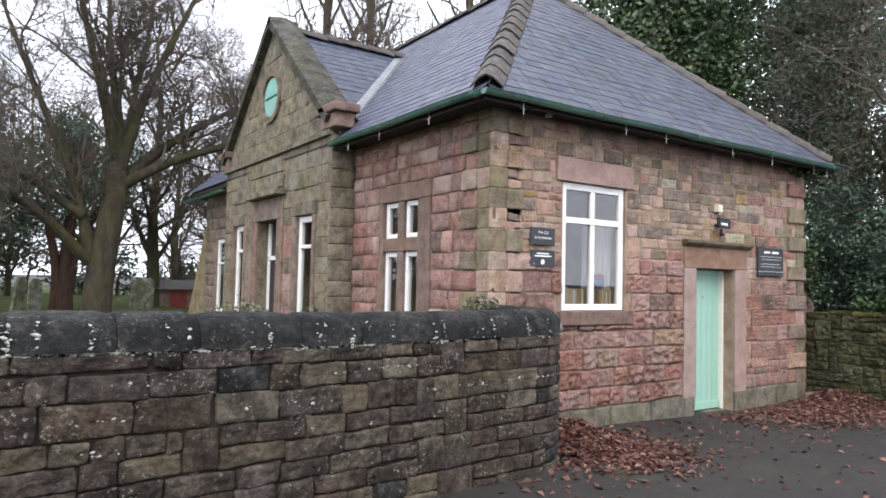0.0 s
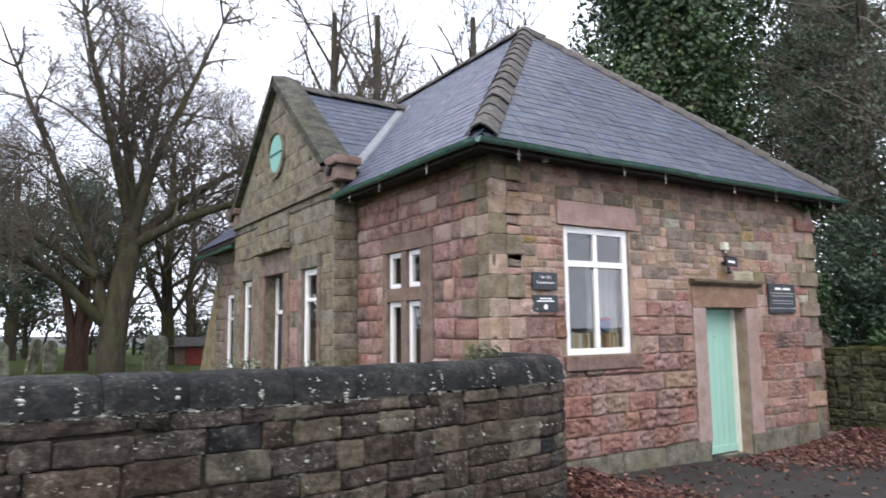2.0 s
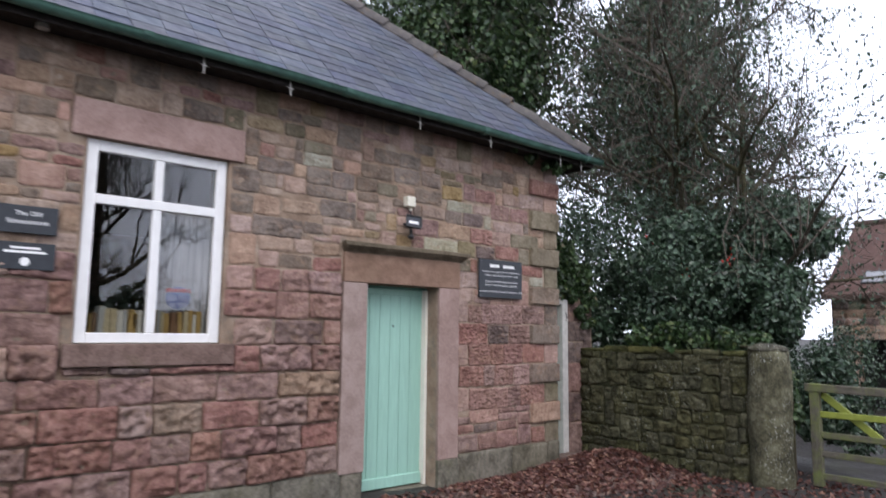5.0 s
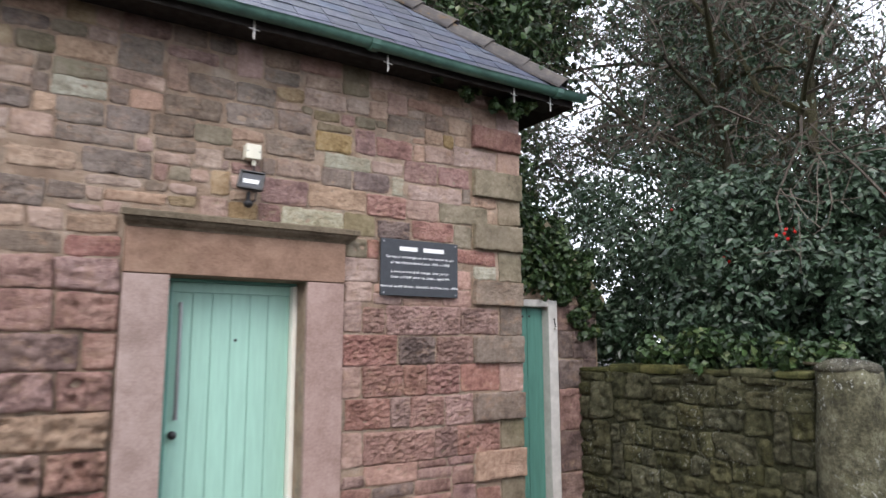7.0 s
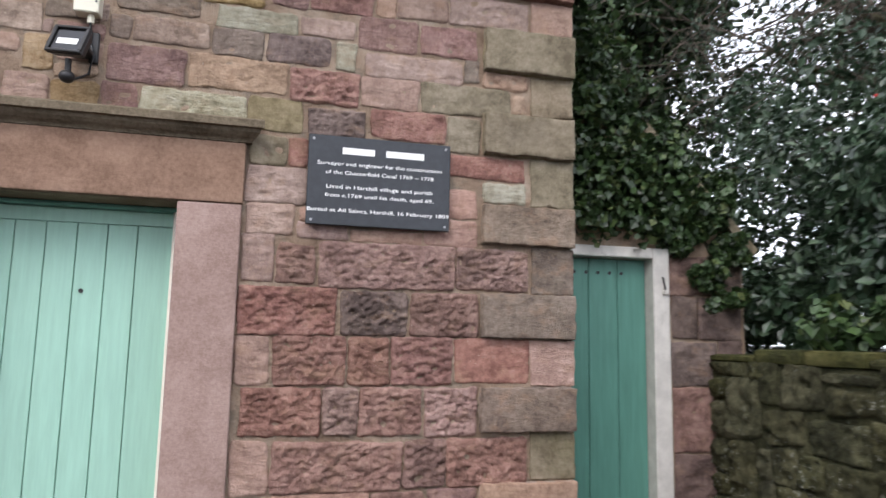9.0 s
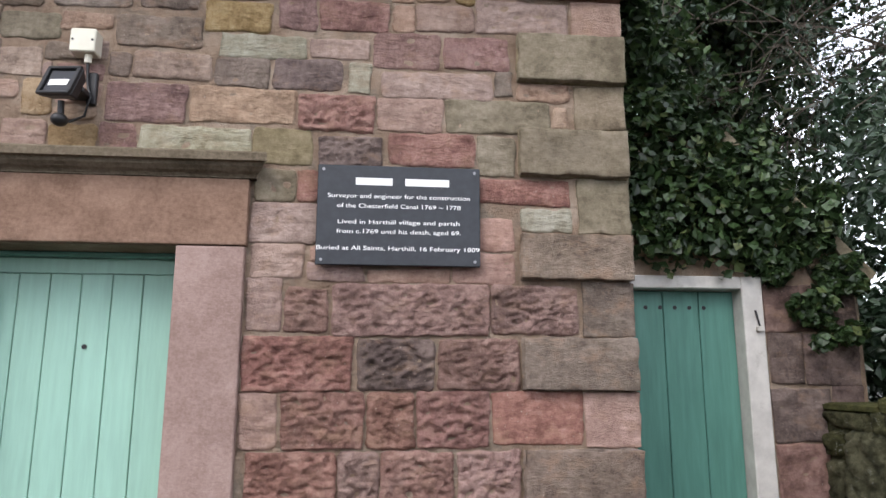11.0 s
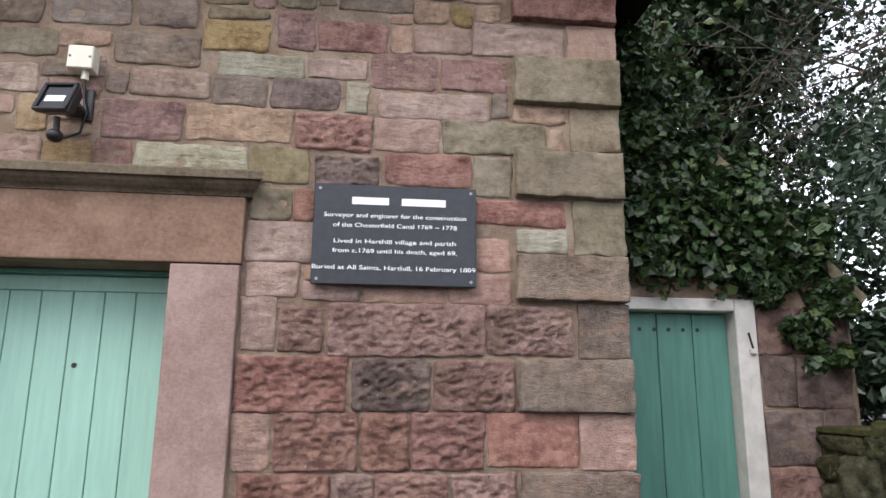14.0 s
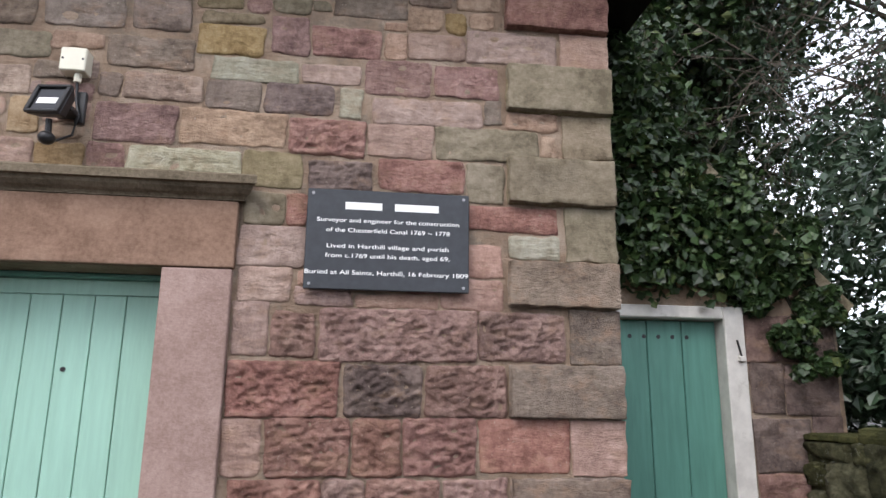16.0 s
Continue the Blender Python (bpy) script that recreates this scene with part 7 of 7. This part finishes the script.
for x0, x1 in ((6.03, 6.44), (6.56, 6.98)):
    x = x0
    while x < x1:
        w, h = rb5.uniform(0.022, 0.05), rb5.uniform(0.19, 0.25)
        bk = thing("book", "upright book standing on the window ledge", "book", "books on the ledge", at=(x, FY + 0.155, 1.412))
        if rb5.rand() < 0.25:
            bk.rotation_euler = (0, radians(rb5.uniform(-9, 9)), 0)
        mt = BOOKS[rb5.randint(len(BOOKS))]
        part("cover", box(0, w, 0, 0.15, 0, h, 0.003), mt, bk)
        part("pages", box(0.004, w - 0.004, 0.006, 0.153, h - 0.004, h + 0.001), PAPER, bk)
        x += w + 0.004
bowl = thing("fabric_hat", "blue and red round fabric hat on top of the books", "hat", at=(6.76, FY + 0.17, 1.655))
bm = bmesh.new()
bmesh.ops.create_uvsphere(bm, u_segments=20, v_segments=10, radius=1.0, matrix=Matrix.Diagonal((0.11, 0.055, 0.10, 1)) @ Matrix.Translation((0, 0, 0.9)))
part("crown", bm, paint("blue_felt", (0.10, 0.13, 0.34), 0.9, 0.3, 0.3, 30), bowl, "blue felt crown", smooth=True)
bm = bmesh.new()
bmesh.ops.create_cone(bm, cap_ends=True, segments=20, radius1=0.115, radius2=0.105, depth=0.03, matrix=pose(0, 0, 0.155) @ Matrix.Diagonal((1, 0.52, 1, 1)))
part("band", bm, paint("red_felt", (0.42, 0.05, 0.05), 0.9, 0.2, 0.3, 30), bowl, "red band", smooth=True)

# ---- churchyard: shed, gravestones, yew ----
shed = thing("churchyard_shed", "long low stone outbuilding with a dark roof and red door", "shed", at=(6.3, 33.0, 0.1))
part("wall", box(-0.3, 3.8, -0.2, 2.2, -0.5, 0.92), SILL, shed, "brown stone wall")
bm = bmesh.new()
q = [bm.verts.new(p) for p in ((-0.5, -0.5, 0.92), (4.0, -0.5, 0.92), (4.0, 1.0, 1.32), (-0.5, 1.0, 1.32), (-0.5, 2.5, 0.92), (4.0, 2.5, 0.92))]
for idx in ((0, 1, 2, 3), (3, 2, 5, 4), (0, 3, 4), (1, 5, 2), (0, 4, 5, 1)):
    bm.faces.new([q[i] for i in idx])
part("roof", bm, RIDGE, shed, "dark slate roof")
part("door", box(0.9, 1.6, -0.26, -0.19, -0.2, 0.85, 0.01), paint("dull_red_door", (0.20, 0.035, 0.028), 0.6, 0.2), shed, "dull red boarded door")
stone_g = stone_material("gravestone", (0.07, 0.07, 0.045), (0.16, 0.16, 0.10), (0.30, 0.30, 0.20), moss=0.8, stain=0.3)


def gravestone(x, y, w, h, tilt, z):
    ob = thing("gravestone", "leaning mossy gravestone in the grass", "gravestone", "churchyard gravestones")
    bm = bmesh.new()
    prof = [(-w / 2, -0.3), (w / 2, -0.3), (w / 2, h * 0.8)] + [(w / 2 * math.cos(a), h * 0.8 + h * 0.2 * math.sin(a)) for a in (0.5, 1.05, 1.57, 2.1, 2.64)] + [(-w / 2, h * 0.8)]
    fr = [bm.verts.new((a, -0.05, b)) for a, b in prof]
    bk = [bm.verts.new((a, 0.05, b)) for a, b in prof]
    bm.faces.new(fr)
    bm.faces.new(bk[::-1])
    for i in range(len(prof)):
        j = (i + 1) % len(prof)
        bm.faces.new((fr[i], fr[j], bk[j], bk[i]))
    part("slab", bm, stone_g, ob)
    ob.matrix_basis = pose(x, y, z, tilt * 0.5, tilt, 20 + tilt * 3)


for k, (x, y, w, h, t) in enumerate([(4.2, 24.5, 0.35, 1.35, 4), (4.7, 26, 0.4, 1.2, -3), (5.2, 27.5, 0.4, 1.3, 2), (6.9, 24.0, 0.35, 1.2, 6), (7.4, 25, 0.4, 1.0, -6), (0.9, 25, 0.35, 1.3, 7), (0.2, 26, 0.4, 1.2, -4), (-1.6, 27, 0.5, 1.1, 3), (1.6, 28, 0.45, 1.2, 0)]):
    gravestone(x, y, w, h, t, 0.25)
tomb = thing("table_tomb", "grey stone table tomb in the churchyard", "tomb", at=(-3.4, 27.0, 0.3))
part("chest", box(-0.9, 0.9, -0.4, 0.4, -0.3, 0.85, 0.02), stone_g, tomb)
part("slab", box(-1.05, 1.05, -0.5, 0.5, 0.852, 1.0, 0.02), stone_g, tomb)
yew = thing("yew_tree", "old yew with a fluted red-brown trunk and dark foliage", "tree", at=(2.5, 28.9, 0.2))
out = {}
ry = np.random.RandomState(15)
for k in range(4):
    limb(out, 0, [(0.18 * math.cos(k * 1.6), 0.18 * math.sin(k * 1.6), -0.3), (0.15 * math.cos(k * 1.6), 0.1, 1.5), (0.9 * math.cos(k * 1.6) + 0.2, 0.6 * math.sin(k * 1.6), 4.0)], 0.26, 0.10)
V, F = tube_arrays(out[0], 9)
mesh_object("trunk", V, F, YEW, yew, smooth=True)
foliage(yew, "crown", [((0, 0.5, 5.5), (3.0, 2.6, 2.2), 15000, 40), ((-1.5, 0.5, 3.4), (1.8, 1.8, 1.2), 5000, 20)], 0.16, HOLLY, 16, "dark sparse needles", 0.35)
# evergreen hedge and distant woods
hedge = thing("churchyard_hedge", "dark overgrown evergreen hedge along the churchyard", "hedge", at=(0, 50, 0))
blobs = []
rh = np.random.RandomState(17)
for k in range(26):
    blobs.append(((-34 + k * 2.6, rh.uniform(-3, 3), rh.uniform(0.6, 2.0)), (2.4, 1.6, rh.uniform(1.4, 2.3)), 800, 12))
foliage(hedge, "leaves", blobs, 0.30, HOLLY, 18, "", 0.6)
V, F = tube_arrays([(np.array([(-34 + k * 2.6, 0, -0.4), (-34 + k * 2.6, 0, 1.0), (-33.8 + k * 2.6, 0.1, 2.0)]), np.array([0.12, 0.1, 0.05])) for k in range(26)], 5)
tagged(mesh_object("stem_row", V, F, BARK, hedge), kind="stuff")
# clipped dark hedge across the lane behind the camera
back = thing("lane_hedge", "tall dark hedge across the lane", "hedge", at=(3, -8, 0))
foliage(back, "leaves", [((-12 + k * 2.0, 0, 1.2), (1.4, 1.0, 1.3), 1500, 10) for k in range(14)], 0.20, HOLLY, 19, "", 0.6)
# a near-black box paints the shade inside the hedge
part("core", box(-13, 15, -0.35, 0.35, -0.6, 2.0, 0.1), SOFFIT_AND_SHADE, back, "near-black core painted as the shade among the leaves")
top_ = thing("clipped_bush", "dark rounded clipped bush beside the barn", "shrub", at=(20.5, 6.2, -0.35))
foliage(top_, "leaves", [((0, 0, 1.0), (0.9, 0.9, 1.1), 6000, 40)], 0.08, HOLLY, 20, "", 0.6)
# the same near-black colour stands for shade between the bush's leaves
part("core", rod((0, 0, -0.2), (0, 0, 1.5), 0.55, 10, 0.3), SOFFIT_AND_SHADE, top_, "near-black core painted as the shade among the leaves")
